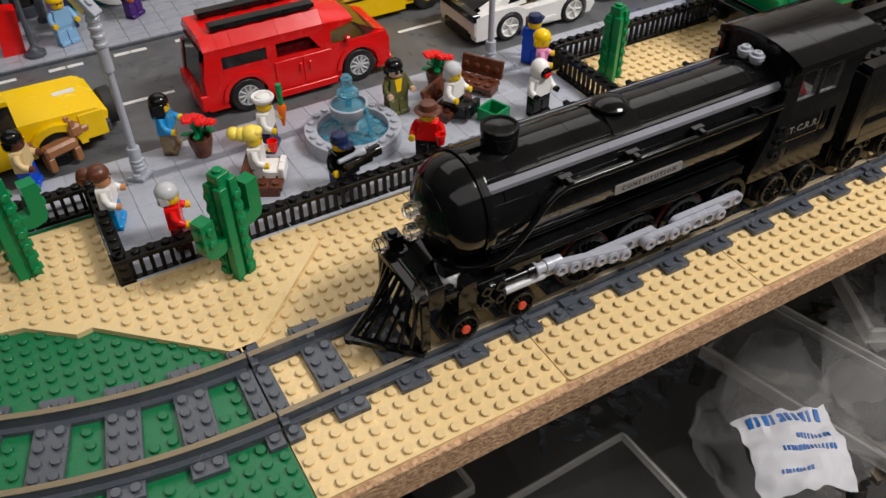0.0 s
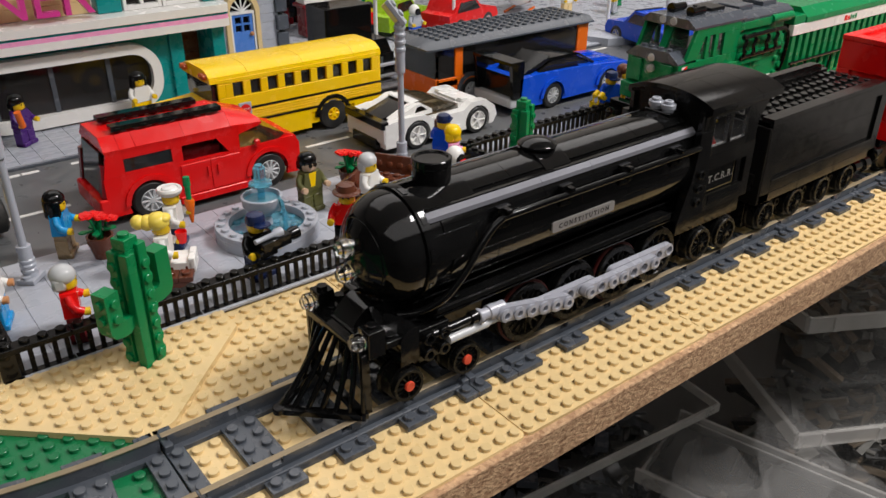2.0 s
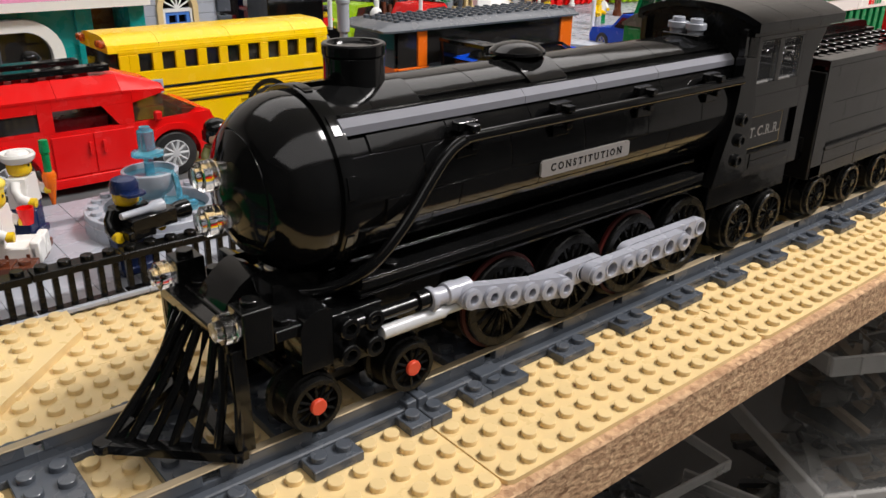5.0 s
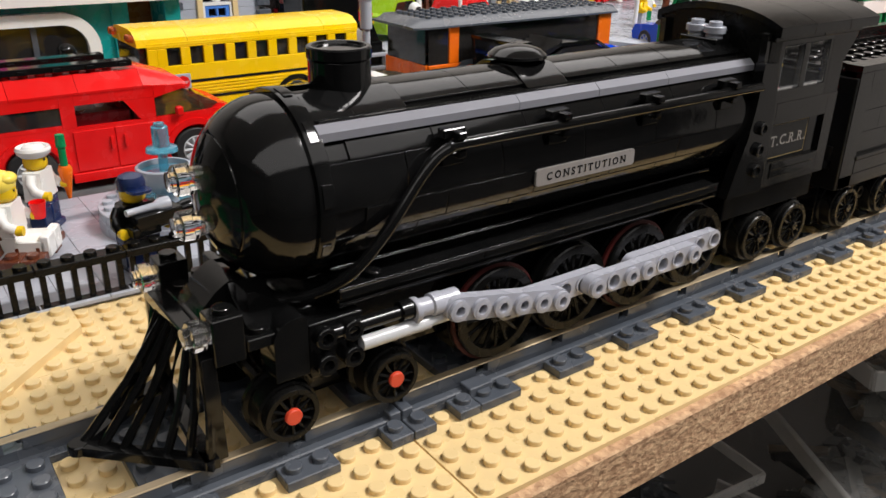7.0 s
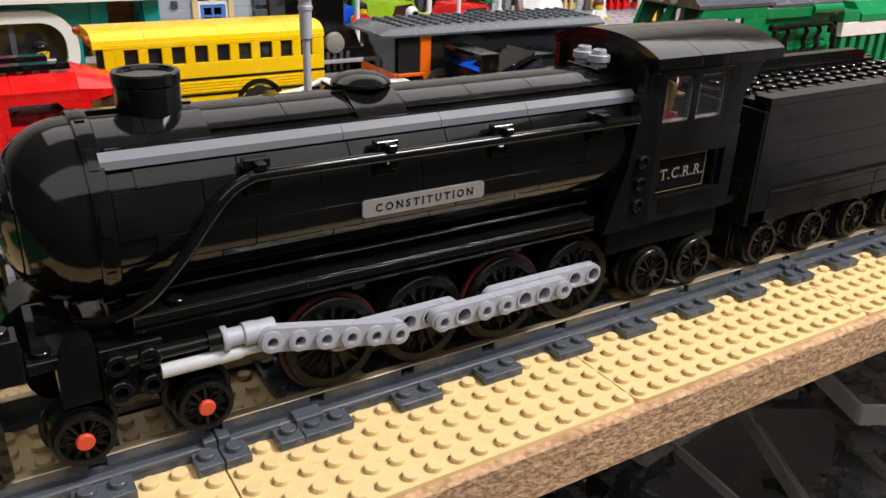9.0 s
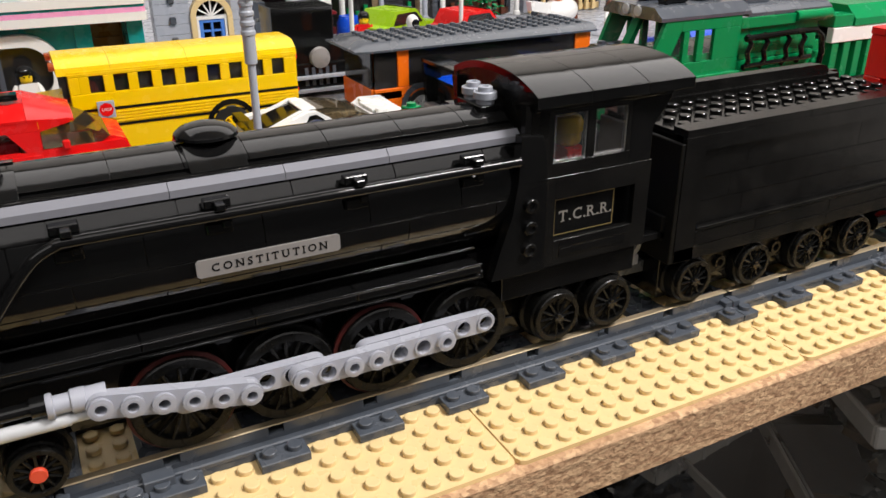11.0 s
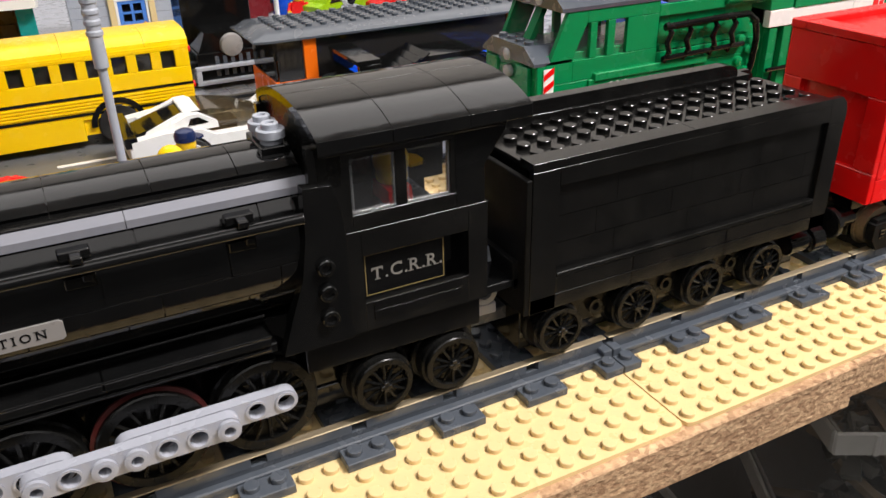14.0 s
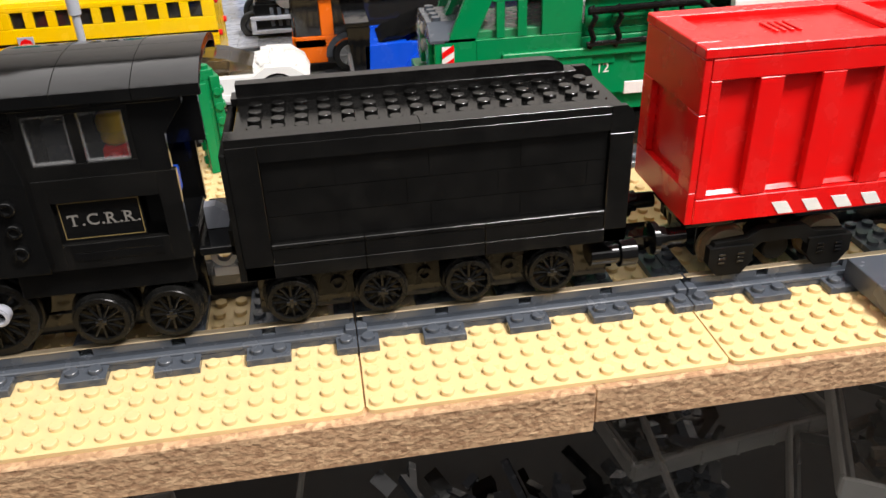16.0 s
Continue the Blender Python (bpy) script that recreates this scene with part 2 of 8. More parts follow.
def box(bm, x0, x1, y0, y1, z0, z1, bev=0.25):
    if bev and min(x1 - x0, y1 - y0, z1 - z0) > 2.2 * bev:
        b = bev
        vs = []
        for sx, X in ((-1, x0), (1, x1)):
            for sy, Y in ((-1, y0), (1, y1)):
                for sz, Z in ((-1, z0), (1, z1)):
                    vs.append((bm.verts.new((X, Y - sy * b, Z - sz * b)), bm.verts.new((X - sx * b, Y, Z - sz * b)), bm.verts.new((X - sx * b, Y - sy * b, Z))))
        q = lambda i, j, k: vs[i * 4 + j * 2 + k]
        F = bm.faces.new
        for s in (0, 1):
            F([q(s, 0, 0)[0], q(s, 1, 0)[0], q(s, 1, 1)[0], q(s, 0, 1)[0]])
            F([q(0, s, 0)[1], q(1, s, 0)[1], q(1, s, 1)[1], q(0, s, 1)[1]])
            F([q(0, 0, s)[2], q(1, 0, s)[2], q(1, 1, s)[2], q(0, 1, s)[2]])
        for i in (0, 1):
            for j in (0, 1):
                F([q(i, j, 0)[0], q(i, j, 1)[0], q(i, j, 1)[1], q(i, j, 0)[1]])
                F([q(i, 0, j)[0], q(i, 1, j)[0], q(i, 1, j)[2], q(i, 0, j)[2]])
                F([q(0, i, j)[1], q(1, i, j)[1], q(1, i, j)[2], q(0, i, j)[2]])
        for t in vs:
            F(t)
    else:
        v = [bm.verts.new((X, Y, Z)) for X in (x0, x1) for Y in (y0, y1) for Z in (z0, z1)]
        for f in ((0, 1, 3, 2), (4, 6, 7, 5), (0, 4, 5, 1), (2, 3, 7, 6), (0, 2, 6, 4), (1, 5, 7, 3)):
            bm.faces.new([v[i] for i in f])


AX = {"x": (1, 2, 0), "y": (0, 2, 1), "z": (0, 1, 2)}


def put3(axis, a, b, c):
    """Place of (a, b across, c along) for an axis."""
    i, j, k = AX[axis]
    v = [0, 0, 0]
    v[i], v[j], v[k] = a, b, c
    return tuple(v)


def lathe(bm, prof, ca, cb, axis="z", seg=24, cap=True, arc=None):
    """Turned shape: prof = [(radius, along)], round (ca, cb)."""
    a0, a1 = arc or (0, 2 * math.pi)
    n = seg if arc is None else seg + 1
    rings = [[bm.verts.new(put3(axis, ca + r * math.cos(a0 + (a1 - a0) * i / seg), cb + r * math.sin(a0 + (a1 - a0) * i / seg), c)) for i in range(n)] for r, c in prof]
    for p, q in zip(rings, rings[1:]):
        for i in range(seg):
            j = (i + 1) % n
            bm.faces.new([p[i], p[j], q[j], q[i]])
    if cap and arc is None:
        bm.faces.new(rings[0])
        bm.faces.new(rings[-1])
    return rings


def cyl(bm, ca, cb, c0, c1, r, axis="z", seg=20, bev=0.25):
    if bev:
        lathe(bm, [(r - bev, c0), (r, c0 + bev), (r, c1 - bev), (r - bev, c1)], ca, cb, axis, seg)
    else:
        lathe(bm, [(r, c0), (r, c1)], ca, cb, axis, seg)


def stud(bm, x, y, z, seg=14, r=2.4, h=1.7):
    lathe(bm, [(r, z - 0.05), (r, z + h - 0.2), (r - 0.2, z + h)], x, y, "z", seg)


def prism(bm, pts, axis, c0, c1):
    """A polygon, in the plane across the axis, pulled from c0 to c1."""
    a = [bm.verts.new(put3(axis, p, q, c0)) for p, q in pts]
    b = [bm.verts.new(put3(axis, p, q, c1)) for p, q in pts]
    bm.faces.new(a)
    bm.faces.new(b[::-1])
    for i in range(len(pts)):
        j = (i + 1) % len(pts)
        bm.faces.new([a[i], b[i], b[j], a[j]])


def tube(bm, pts, r, seg=10):
    pts = [Vector(p) for p in pts]
    rings = []
    for i, p in enumerate(pts):
        d = (pts[min(i + 1, len(pts) - 1)] - pts[max(i - 1, 0)]).normalized()
        up = Vector((0, 0, 1)) if abs(d.z) < 0.9 else Vector((1, 0, 0))
        s = d.cross(up).normalized()
        t = s.cross(d)
        rings.append([bm.verts.new(p + r * (math.cos(2 * math.pi * k / seg) * s + math.sin(2 * math.pi * k / seg) * t)) for k in range(seg)])
    for p, q in zip(rings, rings[1:]):
        for i in range(seg):
            j = (i + 1) % seg
            bm.faces.new([p[i], p[j], q[j], q[i]])
    bm.faces.new(rings[0])
    bm.faces.new(rings[-1])


def ball(bm, c, r, seg=18, rings=12, sx=1, sy=1, sz=1):
    m = Matrix.Translation(c) @ Matrix.Diagonal((r * sx, r * sy, r * sz, 1))
    bmesh.ops.create_uvsphere(bm, u_segments=seg, v_segments=rings, radius=1, matrix=m)


def mesh_of(name, bm, material, smooth=35):
    bmesh.ops.recalc_face_normals(bm, faces=bm.faces)
    bm.transform(Matrix.Scale(MM, 4))
    for f in bm.faces:
        f.smooth = True
    lim = radians(smooth)
    for e in bm.edges:
        if len(e.link_faces) != 2 or e.calc_face_angle(0) > lim:
            e.smooth = False
    me = bpy.data.meshes.new(name)
    bm.to_mesh(me)
    bm.free()
    me.materials.append(material)
    return me


def part(name, bm, material, parent=None, label=""):
    ob = new(name, mesh_of(name, bm, material))
    ob.parent = parent
    if label:
        ob["label"] = label
    return ob


def pieces(name, piece, bm, material, parent, label=""):
    """The largest piece of bm becomes the part, each other loose piece a part of it."""
    bm.verts.index_update()
    left, groups = list(bm.verts), []
    seen = set()
    for start in left:
        if start in seen:
            continue
        seen.add(start)
        todo, found = [start], []
        while todo:
            v = todo.pop()
            found.append(v)
            for e in v.link_edges:
                w = e.other_vert(v)
                if w not in seen:
                    seen.add(w)
                    todo.append(w)
        groups.append(found)
    groups.sort(key=lambda g: (-max((a.co - g[0].co).length for a in g), min(a.index for a in g)))
    bm.faces.index_update()
    made = None
    for g in groups:
        keep = {v: i for i, v in enumerate(g)}
        b2 = bmesh.new()
        vs = [b2.verts.new(v.co) for v in g]
        for f in sorted({f for v in g for f in v.link_faces}, key=lambda q: q.index):
            b2.faces.new([vs[keep[v]] for v in f.verts])
        if made is None:
            made = part(name, b2, material, parent, label)
        else:
            part(piece, b2, material, made)
    bm.free()
    return made


def share(name, me, parent, x, y, z, rz=0.0, s=1.0):
    """One more piece on a mesh that other pieces use."""
    ob = new(name, me)
    ob.parent = parent
    ob.location, ob.rotation_euler = (x * MM, y * MM, z * MM), (0, 0, radians(rz))
    if s != 1.0:
        ob.scale = (s, s, s)
    return ob


def thing(name, label, category, x=0, y=0, z=0, rz=0.0, group="", kind=""):
    ob = new(name)
    ob.empty_display_size = 0.01
    ob.location, ob.rotation_euler = (x * MM, y * MM, z * MM), (0, 0, radians(rz))
    return tagged(ob, label, category, group, kind)


def letters(name, text, size, material, parent, m, label="", thick=0.08, space=1.0, align="CENTER"):
    """Words in the built-in font, as a mesh; size and m in millimetres."""
    cu = bpy.data.curves.new(name, "FONT")
    cu.body, cu.size, cu.extrude, cu.align_x, cu.align_y, cu.space_character = text, size, thick, align, "CENTER", space
    cu.resolution_u = 3
    tmp = bpy.data.objects.new(name, cu)
    me = bpy.data.meshes.new_from_object(tmp)
    bpy.data.objects.remove(tmp)
    me.transform(Matrix.Scale(MM, 4) @ m)
    me.materials.clear()
    me.materials.append(material)
    ob = new(name, me)
    ob.parent = parent
    if label:
        ob["label"] = label
    return ob


SERIFS = {"I": ((0.5, 0), (0.5, 1)), "T": ((0.5, 0),), "N": ((0.1, 0), (0.1, 1), (0.9, 1)), "U": ((0.1, 1), (0.9, 1)), "R": ((0.12, 0), (0.12, 1), (0.92, 0))}
TICKS = {"T": ((0.03, 1), (0.97, 1)), "C": ((0.95, 1),), "S": ((0.9, 1), (0.08, 0))}


def serif_letters(name, text, size, material, parent, m, label="", gap=0.2, thick=0.05):
    """Words in the built-in font, each letter given short serifs at its stem ends."""
    out = bmesh.new()
    x, cap = 0.0, 0.0
    for ch in text:
        cu = bpy.data.curves.new(name, "FONT")
        cu.body, cu.size, cu.extrude, cu.offset = ch, size, thick, 0.012 * size
        cu.resolution_u = 3
        tmp = bpy.data.objects.new(name, cu)
        me = bpy.data.meshes.new_from_object(tmp)
        bpy.data.objects.remove(tmp)
        xs, ys = [v.co.x for v in me.vertices], [v.co.y for v in me.vertices]
        lo, wide, low, high = min(xs), max(xs) - min(xs), min(ys), max(ys)
        me.transform(Matrix.Translation((x - lo, 0, 0)))
        out.from_mesh(me)
        bpy.data.meshes.remove(me)
        e = thick * 1.15
        for u, top in SERIFS.get(ch, ()):
            y, k = (high if top else low), 0.045 * size
            box(out, x + u * wide - 0.16 * size, x + u * wide + 0.16 * size, y - k if top else y, y if top else y + k, -e, e, 0)
        for u, top in TICKS.get(ch, ()):
            y = high if top else low
            box(out, x + u * wide - 0.03 * size, x + u * wide + 0.03 * size, y - 0.19 * size if top else y, y if top else y + 0.19 * size, -e, e, 0)
        cap = max(cap, high)
        x += wide + gap * size
    out.transform(Matrix.Scale(MM, 4) @ m @ Matrix.Translation((-(x - gap * size) / 2, -cap / 2, 0)))
    me = bpy.data.meshes.new(name)
    out.to_mesh(me)
    out.free()
    me.materials.append(material)
    ob = new(name, me)
    ob.parent = parent
    if label:
        ob["label"] = label
    return ob


SIDE = Matrix.Rotation(radians(90), 4, "X")  # text that faces -y


def on_side(x, y, z):
    return Matrix.Translation((x, y, z)) @ SIDE

# ---- table, baseplates, room ----
bm = bmesh.new()
box(bm, -760, 209.6, -3.2, 1250, -20.4, -1.7, 0.5)
tagged(part("table_top", bm, chip), "raw chipboard table top with a crumbly sawn edge", "table top", kind="structure")
bm = bmesh.new()
box(bm, 210.0, 1500, -2.2, 1250, -17.4, -1.9, 0.5)
tagged(part("table_top", bm, chip), "raw chipboard table top butted against its neighbour", "table top", kind="structure")
STRETCH = 1.0112  # the laid plates and track creep apart a little along the table


def laid(x):
    return x if x < -128 else -128 + (x + 128) * STRETCH


def unlaid(x):
    return x if x < -128 else -128 + (x + 128) / STRETCH



bm = bmesh.new()
stud(bm, 0, 0, 0, 14)
tan_stud = mesh_of("stud", bm, tan)


def slab(name, x0, x1, y0, y1, z0, z1, material, label, skip=None, studs=True):
    """A thin studded plate; its studs are one joined part."""
    bm = bmesh.new()
    nx, ny = int(round((x1 - x0) / U)), int(round((y1 - y0) / U))
    x0, x1 = laid(x0), laid(x1)
    step = (x1 - x0) / nx
    a, b, c, d, k = x0 + 0.35, x1 - 0.35, y0 + 0.1, y1 - 0.1, 2.6
    pts = [(a + k, c), (b - k, c), (b - 0.8, c + 0.8), (b, c + k), (b, d - k), (b - 0.8, d - 0.8), (b - k, d), (a + k, d), (a + 0.8, d - 0.8), (a, d - k), (a, c + k), (a + 0.8, c + 0.8)]
    prism(bm, pts, "z", z0, z1)
    ob = tagged(part(name, bm, material), label, "baseplate", kind="structure")
    spots = [(x0 + (i + 0.5) * step, y0 + (j + 0.5) * U) for i in range(nx) for j in range(ny)] if studs else []
    spots = [(x, y) for x, y in spots if skip is None or not skip(unlaid(x), y)]
    if material is tan:
        for x, y in spots:
            share("stud", tan_stud, ob, x, y, z1)
    elif spots:
        bm = bmesh.new()
        for x, y in spots:
            stud(bm, x, y, z1, 12)
        tagged(part("studs", bm, material, ob), kind="stuff")
    return ob


RAD, CX, CY = 320.0, -256.0, 64.0 + 320.0  # the curve: radius and middle


def under_track(x, y):
    if x > -256:
        if abs(y - 64) > 32.5:
            return False
        k = (x / 32.0) % 1.0 * 32
        k = min(k, 32 - k)
        return k < 8.5 or abs(abs(y - 64) - 20) < 6.5
    r = math.hypot(x - CX, y - CY)
    if r < 286 or r > 354:
        return False
    if abs(r - 300) < 7 or abs(r - 340) < 7:
        return True
    ang = math.degrees(math.atan2(CX - x, CY - y)) % 22.5
    w = math.degrees(11.5 / r)
    return any(abs(ang - q) < w * (0.6 if q in (0.8, 21.7) else 1) for q in (0.8, 5.6, 11.25, 16.9, 21.7))


def in_poly(x, y, poly):
    c = False
    for (ax, ay), (bx, by) in zip(poly, poly[1:] + poly[:1]):
        if (ay > y) != (by > y) and x < (bx - ax) * (y - ay) / (by - ay) + ax:
            c = not c
    return c


RAISED = [(-520, 236), (-520, 168), (-372, 168), (-346, 163), (-324, 145), (-316, 146), (-257, 92), (-245, 97), (-191, 150), (-191, 168), (-296.5, 168), (-296.5, 236)]


def street_covered(x, y):
    return (-296 < x < 40 and y > 168) or (x <= -296 and y > 240) or (x >= 40 and y > 248)


for k in range(-2, 5):
    x0 = k * 128.0
    slab("tan_baseplate", x0, x0 + 128, 0, 128, -1.6, 0, tan, "tan studded baseplate along the table edge", under_track)
    slab("tan_baseplate", x0, x0 + 128, 128, 256, -1.6, 0, tan, "tan studded baseplate behind the railway", lambda x, y: street_covered(x, y) or in_poly(x, y, RAISED) or (x > 180 and y > 150))
slab("green_baseplate", -512, -256, 0, 256, -1.6, 0, plate_green, "green studded baseplate under the curved track", lambda x, y: under_track(x, y) or in_poly(x, y, RAISED) or y > 240)
slab("green_baseplate", -760, -512, 0, 256, -1.6, 0, plate_green, "green studded baseplate", None)
bm = bmesh.new()
prism(bm, RAISED, "z", 0.05, P)
raised = tagged(part("tan_wedge_plates", bm, tan), "tan wedge plates laid over the green baseplate", "plate", kind="structure")
for i in range(-64, -22):
    for j in range(10, 30):
        x, y = (i + 0.5) * U, (j + 0.5) * U
        if all(in_poly(x + a, y + b, RAISED) for a, b in ((2.6, 2.6), (-2.6, 2.6), (2.6, -2.6), (-2.6, -2.6))) and not street_covered(x, y):
            share("stud", tan_stud, raised, x, y, P)

bm = bmesh.new()
box(bm, -760, 1500, 286, 452, -1.5, 0.1, 0)
road = tagged(part("road", bm, road_mat), "dark grey road baseplates with white lane marks", "road", kind="structure")
bm = bmesh.new()
box(bm, -760, 1500, 452, 1250, -1.5, 0.05, 0)
tagged(part("ground", bm, grey), "grey baseplates under the town", "ground", kind="structure")

# the room: an added unseen shell, wall tones set to steer reflections
bm = bmesh.new()
box(bm, -2600, 2600, -2000, 2600, 1500, 1560, 0)
tagged(part("ceiling", bm, plaster), "painted ceiling", "ceiling", kind="structure")
bm = bmesh.new()
box(bm, -2600, 2600, -2060, -2000, -800, 1500, 0)
tagged(part("wall_south", bm, darkwall), "unseen dark wall that keeps reflections dim", "wall", kind="structure")
bm = bmesh.new()
box(bm, -2600, 2600, 1900, 1960, -800, 1500, 0)
tagged(part("wall_north", bm, plaster), "unseen pale wall that brightens reflections", "wall", kind="structure")
bm = bmesh.new()
box(bm, -2660, -2600, -2060, 1960, -800, 1500, 0)
tagged(part("wall_west", bm, darkwall), "dark wall", "wall", kind="structure")
bm = bmesh.new()
box(bm, 2600, 2660, -2060, 1960, -800, 1500, 0)
tagged(part("wall_east", bm, plaster), "pale wall", "wall", kind="structure")
bm = bmesh.new()
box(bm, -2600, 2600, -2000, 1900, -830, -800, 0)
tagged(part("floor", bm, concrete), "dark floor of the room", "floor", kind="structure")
# shelf in the darkened board tone, which carries the gloom below the table
bm = bmesh.new()
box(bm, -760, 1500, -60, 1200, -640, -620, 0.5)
tagged(part("under_shelf", bm, concrete), "shelf under the table, its shade put in the colour", "shelf", kind="structure")

# ---- railway track ----
RAILTOP = 9.4


def rail_run(bm, cap, x0, x1, y, out):
    """A straight rail: foot, ledge, notched web; cap gets the metal strip. out: the side of the ledge."""
    box(bm, x0, x1, y - 4.2, y + 4.2, 0.05, 2.6, 0.2)
    box(bm, x0, x1, min(y + out * 1.4, y + out * 4.4), max(y + out * 1.4, y + out * 4.4), 2.4, 4.4, 0.4)
    box(bm, x0, x1, y - 1.1, y + 1.1, 2.4, 5.6, 0)
    n = int(round((x1 - x0) / 32.0))
    for i in range(n):
        a = x0 + i * 32.0
        box(bm, a + 2.4, a + 29.6, y - 1.3, y + 1.3, 5.4, RAILTOP - 0.5, 0.15)
    box(cap, x0 + 0.2, x1 - 0.2, y - 1.5, y + 1.5, RAILTOP - 0.5, RAILTOP, 0.2)


def sleeper(bm, x, y, wide=2):
    w = wide * U / 2
    for a, b in ((-32, -23), (-16, 16), (23, 32)):
        box(bm, x - w + 0.1, x + w - 0.1, y + a, y + b, 0.08, P, 0.25)
        for i in range(wide):
            for j in range(int(round((b - a) / U))):
                stud(bm, x - w + (i + 0.5) * U, y + a + (j + 0.5) * U * (9 / 8 if b - a < 10 else 1), P, 14)


def straight_track(x0, length, cy=64.0, special=()):
    t = thing("straight_track", "dark grey plastic straight railway track with metal rail tops", "track", laid(x0 + length / 2), cy, 0, group="railway track")
    if x0 >= -128:
        t.scale.x = STRETCH
    a, b = -length / 2 + 0.3, length / 2 - 0.3
    for s in (-1, 1):
        bm, cap = bmesh.new(), bmesh.new()
        rail_run(bm, cap, a, b, s * 20.0, s)
        r = part("rail", bm, dkgrey, t)
        part("rail_strip", cap, railmetal, r, "dull brass-toned metal strip")
    n = int(round(length / 32))
    for i in range(n + 1):
        bm = bmesh.new()
        x = -length / 2 + i * 32.0
        if i in (0, n):
            s = 1 if i == 0 else -1
            for p, q in ((-32, -23), (-16, 16), (23, 32)):
                box(bm, min(x + s * 0.2, x + s * 7.8), max(x + s * 0.2, x + s * 7.8), p, q, 0.08, P, 0.25)
                for j in range(int(round((q - p) / U))):
                    stud(bm, x + s * 4, p + (j + 0.5) * U * (9 / 8 if q - p < 10 else 1), P, 14)
            for yy in (-20.0, 20.0):
                box(bm, min(x + s * 0.2, x + s * 4), max(x + s * 0.2, x + s * 4), yy - 5, yy + 5, 2.6, 6.4, 0.3)
        else:
            sleeper(bm, x, 0.0)
            if x0 + length / 2 + x in special:
                box(bm, x - 15.8, x - 8.1, -32, -23, 0.1, P, 0.25)
                stud(bm, x - 11.6, -27.5, P, 14)
                box(bm, x - 9, x, -27.5, -22.0, 2.6, 6.4, 0.3)
        part("sleeper", bm, dkgrey, t)
    return t


for x0, n in ((-256, 128), (-128, 256), (128, 128), (256, 256), (512, 256)):
    straight_track(x0, n, 64.0, (-96.0,))


def curve_track(a0):
    t = thing("curved_track", "dark grey plastic curved railway track with metal rail tops", "track", CX, CY, 0, -a0, "railway track")
    for r in (340.0, 300.0):
        bm, cap = bmesh.new(), bmesh.new()
        o = 1 if r > 320 else -1
        s0, s1 = radians(-90 - 22.4), radians(-90 - 0.1)
        for (ra, rb, za, zb) in ((r - 4.2, r + 4.2, 0.05, 2.6), (min(r + o * 1.4, r + o * 4.4), max(r + o * 1.4, r + o * 4.4), 2.4, 4.4), (r - 1.2, r + 1.2, 2.4, RAILTOP - 0.5)):
            lathe(bm, [(ra, za), (rb, za), (rb, zb), (ra, zb), (ra, za)], 0, 0, "z", 14, False, (s0, s1))
        lathe(cap, [(r - 1.5, RAILTOP - 0.5), (r + 1.5, RAILTOP - 0.5), (r + 1.5, RAILTOP), (r - 1.5, RAILTOP), (r - 1.5, RAILTOP - 0.5)], 0, 0, "z", 14, False, (s0, s1))
        p = part("rail", bm, dkgrey, t)
        part("rail_strip", cap, railmetal, p, "dull brass-toned metal strip")
    for i, ang in enumerate((0.8, 5.6, 11.25, 16.9, 21.7)):
        bm = bmesh.new()
        sleeper(bm, 0.0, -320.0, 1 if i in (0, 4) else 2)
        bm.transform(Matrix.Rotation(radians(-ang), 4, "Z"))
        part("sleeper", bm, dkgrey, t)
    return t


for a in (0, 22.5, 45.0):
    curve_track(a)


# ---- rolling stock ----
SPOKES = {}


def spoked(name, r, parent, x, y, z, spokes, side, hub=None, band=None, tyre=None):
    """A wheel with spokes, its face towards side (-1: -y)."""
    s = side
    bm = bmesh.new()
    def ring(p):
        lathe(bm, [(a, s * c) for a, c in p], 0, 0, "y", 32, False)
    ring([(r * 0.78, 0.0), (r * 0.8, 0.6), (r * 0.97, 0.6), (r, 0.2), (r, -3.0), (r * 1.06, -3.2), (r * 1.06, -4.4), (r * 0.2, -4.4)])
    ring([(r * 0.78, 0.0), (r * 0.77, -1.6), (r * 0.2, -1.8)])
    lathe(bm, [(r * 0.2, -1.8 * s), (r * 0.2, 0.5 * s), (r * 0.14, 0.9 * s)], 0, 0, "y", 16)
    w = part(name, bm, wheel_black, parent)
    w.location = (x * MM, y * MM, z * MM)
    key = (r, s)
    if key not in SPOKES:
        bm = bmesh.new()
        tube(bm, [Vector((r * 0.16, s * 0.1, 0)), Vector((r * 0.82, -s * 0.2, 0))], 0.5 if r < 12 else 0.62, 6)
        SPOKES[key] = mesh_of("spoke", bm, wheel_black)
    for i in range(spokes):
        share("spoke", SPOKES[key], w, 0, 0, 0).rotation_euler = (0, 2 * math.pi * i / spokes, 0)
    if hub:
        bm = bmesh.new()
        lathe(bm, [(2.4, 0.4 * s), (2.4, 1.3 * s), (2.1, 1.6 * s)], 0, 0, "y", 16)
        part("hub_cap", bm, hub, w, "coral red hub cap")
    else:
        bm = bmesh.new()
        box(bm, -1.9, 1.9, min(0.6 * s, 1.9 * s), max(0.6 * s, 1.9 * s), -0.8, 0.8, 0.2)
        box(bm, -0.8, 0.8, min(0.6 * s, 1.8 * s), max(0.6 * s, 1.8 * s), -1.9, 1.9, 0.2)
        part("axle_end", bm, black, w)
    if band:
        bm = bmesh.new()
        n = 32
        lathe(bm, [(r * 1.0, s * -2.8), (r * 1.065, s * -2.6), (r * 1.075, s * -1.4), (r * 1.0, s * -1.2)], 0, 0, "y", 32, False)
        part("tyre_band", bm, band, w, "dark red rubber traction band")
    return w


